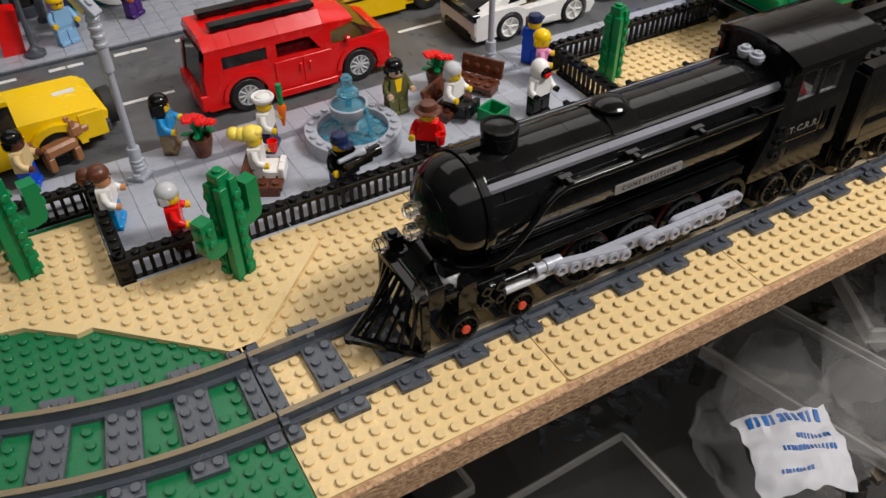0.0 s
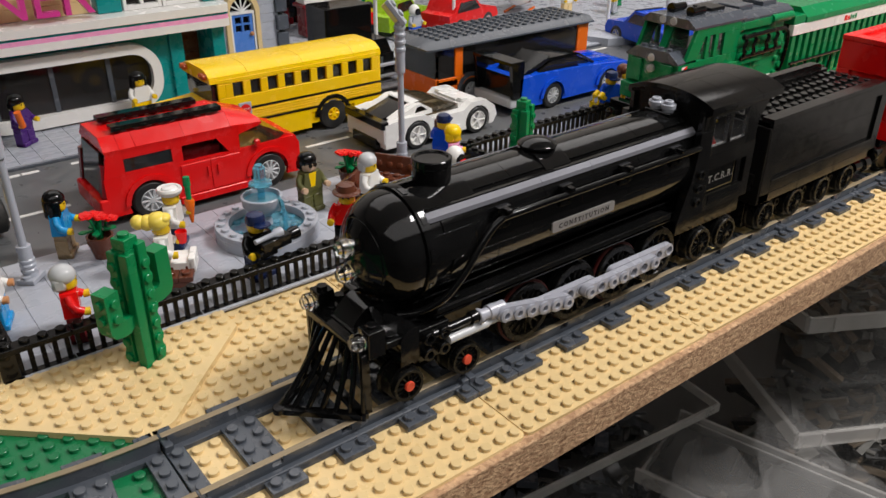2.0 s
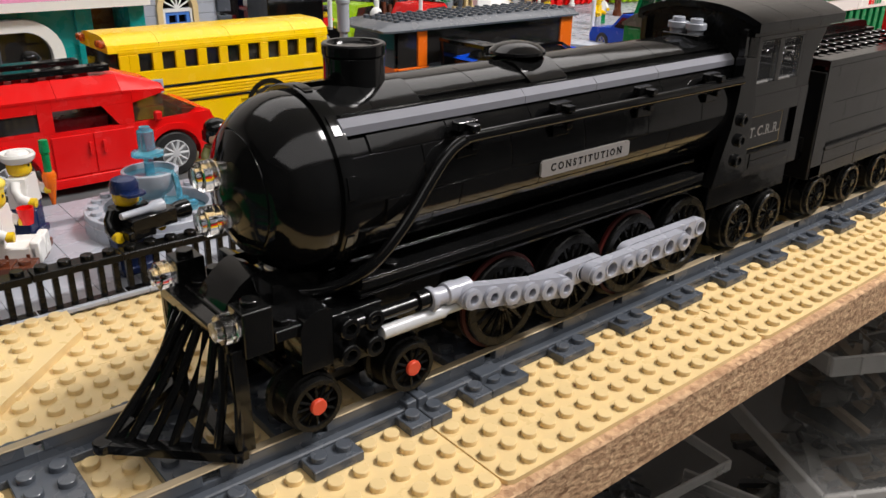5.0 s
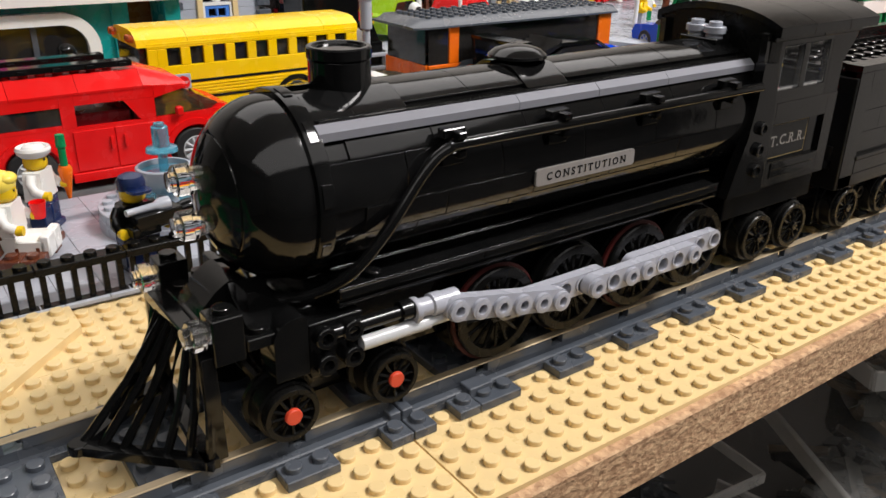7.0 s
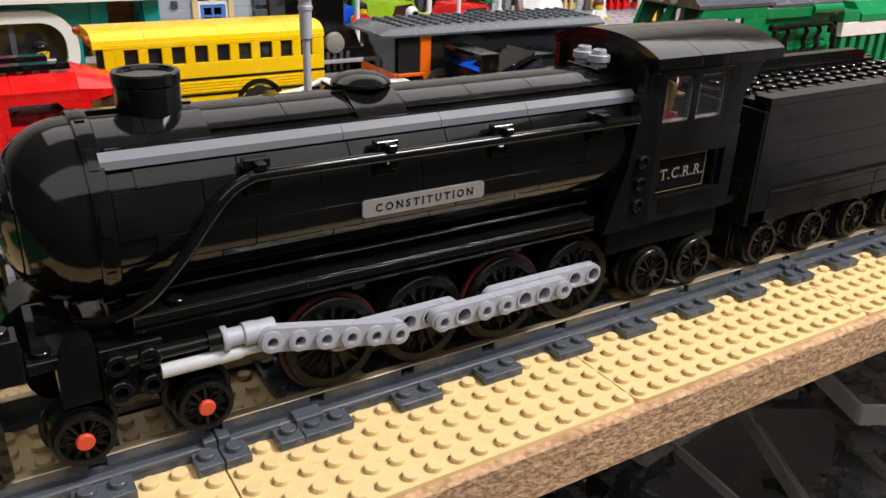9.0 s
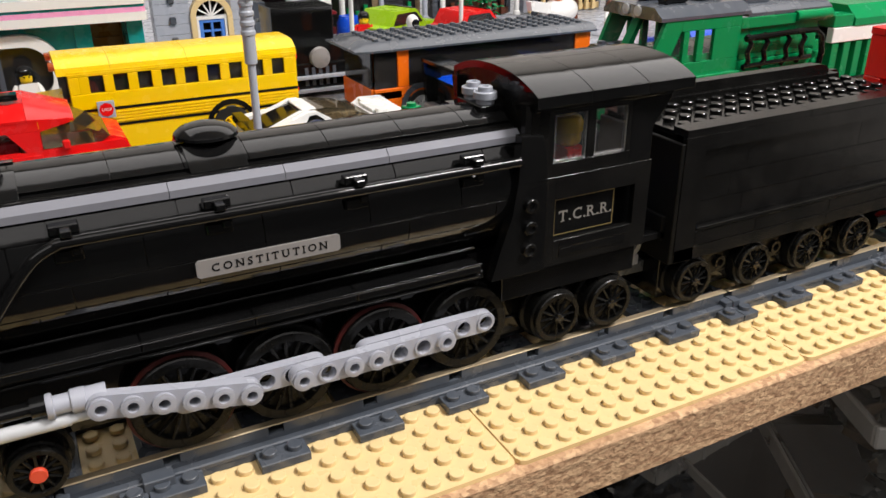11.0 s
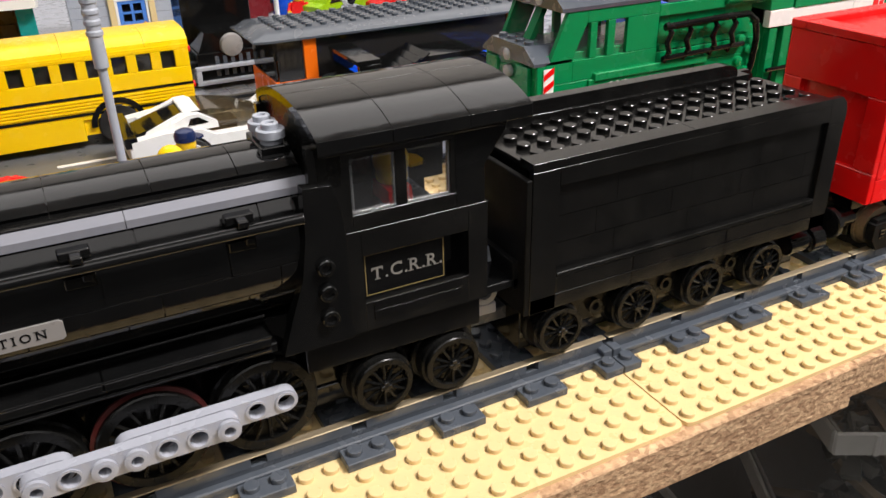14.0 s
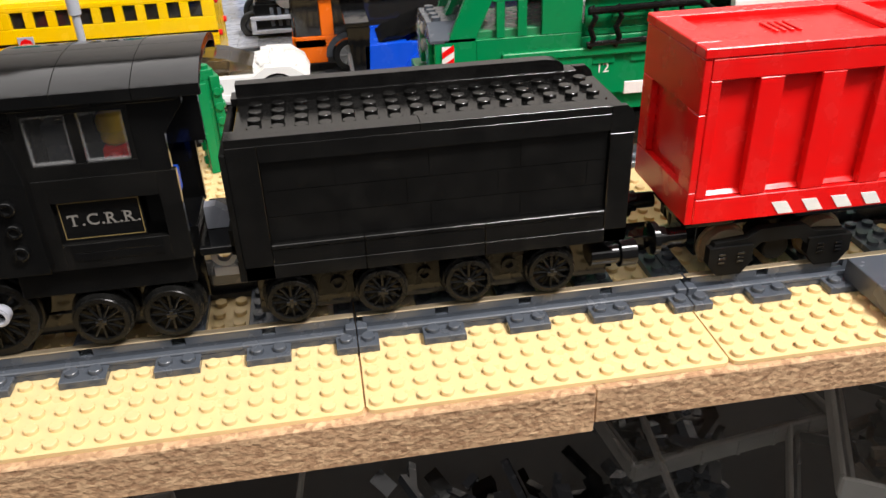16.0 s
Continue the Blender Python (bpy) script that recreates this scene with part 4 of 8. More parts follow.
bm = bmesh.new()
prism(bm, [(-22, 46), (22, 46), (24.5, 101)] + [(24.5 - 3.5 * k, roof_z(24.5 - 3.5 * k) - 2.8) for k in range(15)] + [(-24.5, 101)], "x", 27.6, 34.2)
cab = part("cab", bm, wheel_black, loco)
for s in (-1, 1):
    o, i_ = s * 24.0, s * 21.4
    y0, y1 = min(o, i_), max(o, i_)
    # wall round two windows and the lower recess
    for q in ((25.2, 36.6, 76, 102.2), (36.7, 68.4, 97.2, 102.2), (49.9, 53.1, 80.9, 97.1), (36.7, 68.4, 76.0, 80.8), (66.7, 68.4, 80.9, 97.1), (25.2, 38.4, 43.2, 75.9), (38.5, 72.4, 67.8, 75.9), (72.5, 79, 43.2, 75.9), (38.5, 72.4, 43.2, 52.6)):
        bm = bmesh.new()
        box(bm, q[0], q[1], y0, y1, q[2], q[3], 0.04)
        part("cab_brick", bm, brick_black, cab)
    for z in (46.4, 49.6):
        bm = bmesh.new()
        box(bm, 41, 70, min(o, s * 24.3), max(o, s * 24.3), z, z + 2.9, 0.2)
        part("cab_tile", bm, black, cab)
    bm = bmesh.new()
    prism(bm, [(68.5, 76), (78, 76), (78, 88), (85, 97.5), (85, 102.2), (68.5, 102.2)], "y", y0, y1)
    part("cab_corner", bm, black, cab)
    bm = bmesh.new()
    box(bm, 38.5, 65.5, min(i_, s * 22.0), max(i_, s * 22.0), 52.7, 67.7, 0)
    pn = part("cab_panel", bm, black, cab)
    bm = bmesh.new()
    box(bm, 38.5, 78, min(s * 17, s * 18), max(s * 17, s * 18), 46, 72, 0)
    part("inner_wall", bm, black, cab)
    if s > 0:
        bm = bmesh.new()
        box(bm, 37, 84, 15, 16, 70, 98, 0)
        part("inner_wall", bm, black, cab)
    if s < 0:
        gold = plastic("gold print", (0.22, 0.16, 0.06), 0.35, 0.05)
        bm = bmesh.new()
        for a in ((39.6, 65.0, 53.6, 53.9), (39.6, 65.0, 66.6, 66.9), (39.6, 39.9, 53.9, 66.6), (64.7, 65.0, 53.9, 66.6)):
            box(bm, a[0], a[1], -22.06, -21.99, a[2], a[3], 0)
        part("gold_line", bm, gold, pn, "thin gold border line")
        serif_letters("lettering", "T.C.R.R.", 5.8, cream, pn, on_side(53.0, -22.03, 60.4), "pale serif letters", 0.14, 0.03)
    for x0, x1 in ((36.8, 49.8), (53.2, 66.6)):
        bm = bmesh.new()
        ym = s * 22.9
        box(bm, x0 + 0.8, x1 - 0.8, ym - 0.4, ym + 0.4, 81.8, 96.2, 0.2)
        w = part("window_pane", bm, pane_mat if s < 0 else smoke, cab, "scuffed clear pane")
        for q in ((x0, x1, 80.95, 81.7), (x0, x1, 96.3, 97.0), (x0, x0 + 0.7, 81.75, 96.25), (x1 - 0.7, x1, 81.75, 96.25)):
            bm = bmesh.new()
            box(bm, q[0], q[1], ym - 0.9, ym + 0.7, q[2], q[3], 0.15)
            part("pane_edge", bm, edge_mat, w, "clear moulded edge")
    # flared side sheet with bolts
    bm = bmesh.new()
    prism(bm, [(22.6, 92.5), (30.6, 92.0), (32.6, 84), (33.4, 76), (33.4, 44), (12.5, 44), (16.0, 55), (20.0, 66), (22.0, 78)], "y", min(s * 22.5, s * 26.4), max(s * 22.5, s * 26.4))
    ss = part("side_sheet", bm, black, cab)
    for z in (69, 61, 53):
        bm = bmesh.new()
        lathe(bm, [(2.5, s * 26.3), (2.5, s * 27.8), (2.2, s * 28.1), (1.5, s * 28.1), (1.4, s * 27.4), (0.1, s * 27.4)], 26.6, z, "y", 16)
        part("bolt", bm, black, ss)
for s in (-1, 1):
    for x0, x1 in ((27.6, 58.4), (58.6, 84.4)):
        bm = bmesh.new()
        box(bm, x0, x1, min(s * 22, s * 25.6), max(s * 22, s * 25.6), 99.2, 102.2, 0.25)
        part("eave_tile", bm, black, cab)
    for x0, x1 in ((27.2, 48.2), (48.4, 71.4), (71.6, 91.6)):
        bm = bmesh.new()
        ys = [27.6 - 27.5 * k / 14 for k in range(15)]
        pts = [(s * 27.6, 100.9)] + [(s * y, roof_z(y)) for y in ys] + [(s * max(y, 0.1), roof_z(y) - 2.6) for y in reversed(ys[1:])] + [(s * 25.2, 102.4), (s * 25.2, 100.9)]
        prism(bm, pts, "x", x0, x1)
        part("roof_panel", bm, black, cab)
bm = bmesh.new()
box(bm, 34, 70, -16, 16, 64, 73, 0.3)
box(bm, 36, 44, -6, 6, 73, 88, 0.3)
part("boiler_backhead", bm, dkgrey, cab)

# ---- tender ----
tender = thing("tender", "black toy-brick coal tender with recessed side panels", "tender", 0, 64, 0)
bm = bmesh.new()
box(bm, 97, 230, -15, 15, 11.5, 36, 0.3)
part("chassis", bm, black, tender)
bm = bmesh.new()
box(bm, 96, 232, -21.6, 21.6, 33, 76.0, 0.3)
tank = part("tank", bm, brick_black, tender)
for s in (-1, 1):
    o = 24.0 * s
    i_ = 21.7 * s
    y0, y1 = min(o, i_), max(o, i_)
    bm = bmesh.new()
    box(bm, 95, 105, y0, y1, 31, 81.1, 0.12)
    box(bm, 224.4, 233, y0, y1, 31, 74, 0.25)
    box(bm, 105.1, 224.3, y0, y1, 75.2, 81.1, 0.06)
    prism(bm, [(224.4, 74.1), (233, 74.1), (233, 78.6), (231.8, 82.0), (229.6, 83.9), (224.4, 83.9)], "y", y0, y1)
    part("side_frame", bm, brick_black, tank)
    for x0, x1 in ((95, 137), (137.2, 180), (180.2, 233)):
        bm = bmesh.new()
        box(bm, x0, x1, min(o, s * 21.8), max(o, s * 21.8), 31, 36.6, 0.25)
        box(bm, x0 + (10 if x0 < 96 else 0), x1 - (9 if x1 > 230 else 0), min(s * 24.2, s * 21.8), max(s * 24.2, s * 21.8), 36.8, 42.8, 0.25)
        box(bm, x0 + (10 if x0 < 96 else 0), x1 - (9 if x1 > 230 else 0), min(s * 24.6, s * 21.8), max(s * 24.6, s * 21.8), 42.9, 44.6, 0.25)
        pieces("lower_sill", "sill_tile", bm, brick_black, tank)
    rows = ((44.8, 54.3, 0), (54.5, 63.9, 1), (64.1, 75.0, 0))
    for z0, z1, sh in rows:
        x = 105.1
        step = 16 if sh else 24
        while x < 224:
            x2 = min(x + step, 224.3)
            bm = bmesh.new()
            box(bm, x + 0.08, x2 - 0.08, min(s * 22.3, s * 20), max(s * 22.3, s * 20), z0, z1, 0)
            part("wall_brick", bm, brick_black, tank)
            x, step = x2, 32
    for x0, x1 in ((95, 158.6), (158.8, 224.2)):
        bm = bmesh.new()
        box(bm, x0, x1, min(o, s * 16.2), max(o, s * 16.2), 81.2, 84.0, 0.06)
        part("coping", bm, brick_black, tank)
bm = bmesh.new()
prism(bm, [(97, 84.1), (97, 88.4), (213, 88.4), (217, 87.8), (219.4, 86.2), (220, 84.1)], "y", 18.4, 23.6)
part("coal_board", bm, brick_black, tank)
bm = bmesh.new()
for i in range(16):
    for j in range(4):
        stud(bm, 104 + i * U, -12 + j * U, 81.4, 14)
box(bm, 97, 231, -16.1, 16.1, 75.5, 81.4, 0.2)
part("coal_deck", bm, brick_black, tank)
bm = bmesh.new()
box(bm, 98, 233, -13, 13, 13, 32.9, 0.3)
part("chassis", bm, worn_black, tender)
bm = bmesh.new()
box(bm, 233.1, 256, -6, 6, 14, 21, 0.5)
part("coupling_bar", bm, black, tender)
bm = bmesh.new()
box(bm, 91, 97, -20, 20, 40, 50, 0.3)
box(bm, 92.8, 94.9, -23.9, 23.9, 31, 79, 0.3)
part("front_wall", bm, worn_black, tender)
for s in (-1, 1):
    for x in (109, 142, 174, 205.5):
        broad_tread(spoked("tender_wheel", 8.9, tender, x, s * 22.4, RAILTOP + 10.6, 12, s), 8.9, s)
    for x in (124, 156, 188):
        bm = bmesh.new()
        box(bm, x - 8, x + 8, min(s * 14, s * 18), max(s * 14, s * 18), 18, 28, 0.3)
        lathe(bm, [(1.6, s * 17), (1.6, s * 19.4), (2.8, s * 19.4), (2.9, s * 17)], x + 2, 23, "y", 14, False)
        part("axle_box", bm, wheel_black, tender)
bm = bmesh.new()
for y in (-17, 17):
    lathe(bm, [(4.0, 222), (4.0, 233), (5.6, 233.4), (5.6, 239.6), (5.0, 240)], y, 21.5, "x", 22)
pieces("buffer", "buffer", bm, black, tender)
bm = bmesh.new()
box(bm, 76, 98, -6, 6, 20, 25, 0.3)
part("drawbar", bm, dkgrey, tender)
bm = bmesh.new()
box(bm, 80.2, 93, -20, 20, 41, 44, 0.3)
part("fall_plate", bm, black, tender)
bm = bmesh.new()
prism(bm, [(82, 44.2), (91, 44.2), (90, 50), (86, 53), (82, 53)], "y", -6, -1)
lathe(bm, [(2.6, -10), (4.6, -10), (4.6, -7), (2.6, -7), (2.6, -10)], 86.5, 35, "y", 18, False)
box(bm, 82, 91, -9.6, -7.2, 26, 30.2, 0.4)
pieces("coupling", "coupling_plate", bm, grey, tender, "light grey coupling pieces")

# ---- red goods wagon ----
wag = thing("red_goods_wagon", "bright red toy-brick container wagon with recessed panels", "wagon", 0, 64, 0)
X0, X1 = 256.0, 449.0
bm = bmesh.new()
box(bm, X0 + 2, X1 - 2, -22, 22, 35, 97, 0.3)
hull = part("hull", bm, red, wag)
for s in (-1, 1):
    o = s * 25.4
    a, b = min(o, s * 22), max(o, s * 22)
    bm = bmesh.new()
    box(bm, X0 + 2, X1, a, b, 35, 45.0, 0.3)
    box(bm, X0 + 2, X1, a, b, 90, 97.6, 0.3)
    x = X0
    while x < X1 - 1:
        box(bm, max(x, X0 + 2), x + (6 if x == X0 else 9), a, b, 45.1, 89.9, 0.3)
        x += 23 if x > X0 else 20
    pieces("side_frame", "post", bm, red, hull)
    for x in [X0 + 6] + [X0 + 29 + 23 * k for k in range(7)]:
        bm = bmesh.new()
        prism(bm, [(s * 22.1, 45.6), (s * 23.6, 45.6), (s * 22.1, 47.0)], "x", x, x + 14)
        part("panel_slope", bm, red, hull)
bm = bmesh.new()
box(bm, X0 - 1, X0 + 1.9, -25.2, 25.2, 35, 48, 0.3)
box(bm, X0 - 1, X0 + 1.9, -25.2, 25.2, 78, 97.6, 0.3)
box(bm, X0 - 1, X0 + 1.9, -25.2, -16, 48.1, 77.9, 0.3)
box(bm, X0 - 1, X0 + 1.9, 16, 25.2, 48.1, 77.9, 0.3)
pieces("end_frame", "post", bm, red, hull)
bm = bmesh.new()
box(bm, X0 - 1.4, X1 + 2, -25.7, -18, 97.8, 101.4, 0.4)
box(bm, X0 - 1.4, X1 + 2, 18, 25.7, 97.8, 101.4, 0.4)
box(bm, X0 - 1.4, X0 + 8, -17.9, 17.9, 97.8, 101.4, 0.4)
for x in (X0 + 72, X0 + 140):
    box(bm, x, x + 10, -17.9, 17.9, 97.8, 101.4, 0.4)
box(bm, X0 + 8, X1, -17.9, 17.9, 97.8, 99.2, 0.2)
for k in range(4):
    box(bm, X0 + 34 + 3 * k, X0 + 35.4 + 3 * k, -6, 6, 99.1, 100.0, 0.2)
pieces("lid", "lid_rib", bm, red, hull)
for k in range(10):
    bm = bmesh.new()
    x = X0 + 36 + k * 12
    prism(bm, [(x, 36), (x + 6, 36), (x + 2.5, 41), (x - 3.5, 41)], "y", -25.7, -25.3)
    part("hazard_stripe", bm, white, hull, "white slanted hazard stripe")
bm = bmesh.new()
box(bm, X0 + 4, X1 - 4, -16, 16, 28, 33.8, 0.3)
part("underframe", bm, black, wag)
for xb in (X0 + 41.5, X1 - 41.5):
    for s in (-1, 1):
        y0, y1 = min(s * 19, s * 22.4), max(s * 19, s * 22.4)
        bm = bmesh.new()
        prism(bm, [(xb - 29, 19), (xb - 27, 23.5), (xb - 14, 24.5), (xb - 9, 28), (xb + 9, 28), (xb + 14, 24.5), (xb + 27, 23.5), (xb + 29, 19), (xb + 12, 18.5), (xb + 8, 22), (xb - 8, 22), (xb - 12, 18.5)], "y", y0, y1)
        side = part("bogie_side", bm, worn_black, wag)
        bm = bmesh.new()
        cyl(bm, xb, 17.5, min(s * 12, s * 20), max(s * 12, s * 20), 5.6, "y", 20, 0.6)
        part("brake_drum", bm, worn_black, wag)
        for x in (xb - 20.5, xb + 20.5):
            bm = bmesh.new()
            prism(bm, [(x - 9, 22), (x + 9, 22), (x + 9, 15), (x + 5, 9.6), (x - 5, 9.6), (x - 9, 15)], "y", min(s * 19.6, s * 23.6), max(s * 19.6, s * 23.6))
            axle_box = part("axle_box", bm, worn_black, side)
            bm = bmesh.new()
            for q in (-5.2, 2.4):
                for k in range(3):
                    box(bm, x + q, x + q + 2.8, min(s * 23.5, s * 24.1), max(s * 23.5, s * 24.1), 15.2 + 1.7 * k, 16.2 + 1.7 * k, 0.1)
            pieces("rib", "axle_box_rib", bm, black, axle_box)
            bm = bmesh.new()
            lathe(bm, [(8.8, s * 14.6), (8.8, s * 18.4), (3, s * 18.6)], x, RAILTOP + 8.8, "y", 28)
            lathe(bm, [(10.0, s * 13.2), (10.0, s * 14.6), (3, s * 13.2)], x, RAILTOP + 8.8, "y", 28)
            part("wheel", bm, railmetal, wag, "brass-toned metal wheel")
    bm = bmesh.new()
    box(bm, xb - 30, xb + 30, -11.5, 11.5, 12.5, 27.9, 0.3)
    part("bogie_frame", bm, black, wag)
for s in (-1, 1):
    bm = bmesh.new()
    lathe(bm, [(3.4, X0 + 4), (3.4, X0 - 4), (4.4, X0 - 4), (4.4, X0 - 7), (6.6, X0 - 7.4), (6.6, X0 - 9.6), (6.0, X0 - 10)], s * 16, 25.5, "x", 22)
    part("buffer", bm, black, wag)

# ---- square in front of the street: tiles, fence, fountain ----
PT = 3.2  # top of the paved square
bm = bmesh.new()
prism(bm, [(-296, 170), (36, 170), (36, 250), (760, 250), (760, 288), (-760, 288), (-760, 244), (-296, 244)], "z", -1.4, 1.6)
square = tagged(part("pavement", bm, grey), "light grey tiled square beside the road", "pavement", kind="structure")
bm = bmesh.new()
box(bm, -7.92, 7.92, -15.92, 15.92, 1.5, PT, 0.18)
tile_me = mesh_of("tile", bm, grey)
for i in range(-34, 20):
    for j in range(5):
        x = i * 16 + 8
        y = 184 + j * 32
        inside = (-296 < x < 36) or y - 16 >= 246
        if inside and y + 16 <= 312:
            ob = share("tile", tile_me, square, x, min(y, 272), 0)
            if y > 290:
                ob.location.y = 0.2725 + (0.004 if i % 3 else -0.006)
bm = bmesh.new()
for i in range(-40, 60):
    if i % 4 in (0, 1):
        box(bm, i * 12, i * 12 + 13, 434, 438, 0.12, 0.5, 0)
part("kerb_mark", bm, white, road, "white dashed edge marks")
bm = bmesh.new()
for i in range(-6, 12):
    box(bm, -254 + i * 74, -214 + i * 74, 358, 361.5, 0.12, 0.5, 0)
part("lane_mark", bm, white, road, "white broken lane marks")
bm = bmesh.new()
box(bm, -760, 1200, 446, 530, -1.3, 1.8, 0)
walk_far = tagged(part("pavement_far", bm, dkgrey), "grey tiled pavement before the shops", "pavement", kind="structure")
bm = bmesh.new()
box(bm, -7.9, 7.9, -7.9, 7.9, 1.7, P, 0.2)
t16 = mesh_of("tile", bm, grey)
for i in range(-30, 40):
    for j in range(5):
        share("tile", t16, walk_far, i * 16 + 8, 456 + j * 16, 0)

def base_bm(z0, z1, d):
    b = bmesh.new()
    box(b, -15.9, 15.9, -d, d, z0, z1, 0.3)
    return b


rail_low = mesh_of("bottom_rail", base_bm(0, 3.0, 2.2), wheel_black)
b_ = base_bm(16.2, 19.2, 3.6)
for k in range(4):
    stud(b_, -12 + k * 8, 0, 19.2, 12)
rail_top = mesh_of("top_rail", b_, wheel_black)
b_ = bmesh.new()
box(b_, -1.1, 1.1, -1.2, 1.2, 2.9, 16.3, 0.25)
spindle = mesh_of("spindle", b_, wheel_black)


def fence(x, y, rz):
    f = thing("fence", "black plastic spindled fence panel on tan baseplate", "fence", x, y, 0.4, rz, "fence round the square")
    share("bottom_rail", rail_low, f, 0, 0, 0)
    share("top_rail", rail_top, f, 0, 0, 0)
    for k in range(6):
        share("spindle", spindle, f, -13.5 + k * 5.4, 0, 0)


for k in range(10):
    fence(-280 + 32 * k, 172, 0)
for k in range(2):
    fence(-292, 192 + 32 * k, 90)
    fence(40, 192 + 32 * k, 90)
for k in range(6):
    fence(-312 - 32 * k, 246, 0)
for k in range(5):
    fence(60 + 32 * k, 250, 0)
fence(24, 172, 0)
for x, y in ((-293, 173), (41, 249), (-293, 245)):
    bm = bmesh.new()
    box(bm, x - 4, x + 4, y - 4, y + 4, 0.4, 19.6, 0.3)
    stud(bm, x, y, 19.6, 12)
    tagged(part("fence_post", bm, black), "black plastic corner post of the fence", "fence post", "fence round the square")


def cactus(x, y, z, rz, arms=True, h=68.0):
    c = thing("cactus", "green toy-brick cactus with knobbly studded ribs" + ("" if arms else ", without arms"), "cactus", x, y, z, rz, "cacti")
    bm = bmesh.new()
    box(bm, -4.4, 4.4, -4.4, 4.4, 0, h - 7, 0)
    part("trunk", bm, green, c)
    for sx in (-1, 1):
        for sy in (-1, 1):
            bm = bmesh.new()
            top = h - 8 if sx < 0 else h - 5
            box(bm, min(sx * 1.1, sx * 6.1), max(sx * 1.1, sx * 6.1), min(sy * 1.1, sy * 6.1), max(sy * 1.1, sy * 6.1), 0.05, top, 0.3)
            k = 4.8
            while k < top - 3 and sx * sy < 0:
                lathe(bm, [(2.3, sy * 6.0), (2.3, sy * 7.1), (2.0, sy * 7.4)], sx * 3.6, k, "y", 12)
                lathe(bm, [(2.3, sx * 6.0), (2.3, sx * 7.1), (2.0, sx * 7.4)], sy * 3.6, k, "x", 12)
                k += 8
            part("rib", bm, green, c)
    bm = bmesh.new()
    box(bm, -4, 4, -4, 4, h - 7, h - 1.7, 0.3)
    stud(bm, 0, 0, h - 1.7, 14, 2.6, 1.8)
    part("crown", bm, green, c)
    if arms:
        for s, z0, top in ((-1, 22, 46), (1, 28, 53)):
            bm = bmesh.new()
            pts = [(s * 6, z0 + 2.4), (s * 9, z0), (s * 13, z0), (s * 18.0, z0 + 1.4), (s * 20.0, z0 + 5), (s * 20.0, top), (s * 12.0, top), (s * 12.0, z0 + 9.4), (s * 10.6, z0 + 7.8), (s * 6, z0 + 7.8)]
            prism(bm, pts, "y", -4, 4)
            for k in range(2):
                lathe(bm, [(2.3, s * 19.9), (2.3, s * 21.2), (2.0, s * 21.5)], 0, z0 + 11 + 8 * k, "x", 12)
                if s < 0:
                    lathe(bm, [(2.3, -3.9), (2.3, -5.2), (2.0, -5.5)], s * 15.6, z0 + 11 + 8 * k, "y", 12)
            part("arm", bm, green, c)
    return c


cactus(-238, 148, P, 26)
cactus(-337, 204, P, 12)
cactus(68, 216, 0.3, 20, False, 58)

fountain = thing("fountain", "round light grey toy-brick fountain with clear blue water", "fountain", -130, 234, PT)
bm = bmesh.new()
lathe(bm, [(32, 0), (32, 6.2), (31.7, 6.4), (31.7, 9.4), (31.4, 9.7), (23.4, 9.7), (23.2, 9.4), (23.2, 0.2)], 0, 0, "z", 48, False)
pool = part("pool", bm, grey, fountain)
bm = bmesh.new()
for k in range(20):
    a = 2 * math.pi * k / 20
    stud(bm, 27.4 * math.cos(a), 27.4 * math.sin(a), 9.7, 10)
part("pool_studs", bm, grey, pool)
bm = bmesh.new()
for k in range(60):
    a, r = random.uniform(0, 6.28), 23 * math.sqrt(random.random())
    stud(bm, r * math.cos(a), r * math.sin(a), 4.6 + random.random() * 0.8, 10, 2.6, 1.0)
lathe(bm, [(23.1, 1), (23.1, 5.0), (0.1, 5.1)], 0, 0, "z", 32, False)
part("water", bm, aqua, fountain, "rippled clear blue water")
bm = bmesh.new()
lathe(bm, [(6, 1), (5, 9), (5, 12), (8.5, 14.5), (12, 19), (12.8, 24.6), (12.4, 25), (11.2, 25), (10.8, 22), (0.2, 21)], 0, 4, "z", 32, False)
part("bowl", bm, grey, fountain)
bm = bmesh.new()
lathe(bm, [(10.8, 22.6), (0.2, 22.9)], 0, 4, "z", 24, False)
cyl(bm, 0, 4, 22, 33, 2.2, "z", 14)
lathe(bm, [(6.8, 32.6), (7.4, 31.8), (7.0, 33.6), (3.8, 34.2), (3.8, 43), (3.5, 43.4), (2.4, 43.4), (2.4, 45), (0.2, 45.1)], 0, 4, "z", 20)
tube(bm, [(6, -6, 25.5), (7, -8, 23), (7.5, -9.5, 16), (7.6, -10, 6)], 1.5, 8)
part("spout", bm, aqua, fountain, "clear blue water jet")


# ---- toy figures: one mesh each ----
def joined(name, pieces):
    """One mesh from several (bmesh, material) pieces."""
    bm = bmesh.new()
    mats = []
    for b, m in pieces:
        if m not in mats:
            mats.append(m)
        bmesh.ops.recalc_face_normals(b, faces=b.faces)
        for f in b.faces:
            f.material_index = mats.index(m)
        me = bpy.data.meshes.new("tmp")
        b.to_mesh(me)
        b.free()
        bm.from_mesh(me)
        bpy.data.meshes.remove(me)
    me = mesh_of(name, bm, mats[0], 40)
    for m in mats[1:]:
        me.materials.append(m)
    return me


skin = plastic("yellow skin plastic", (0.80, 0.52, 0.01), 0.25, 0.02)


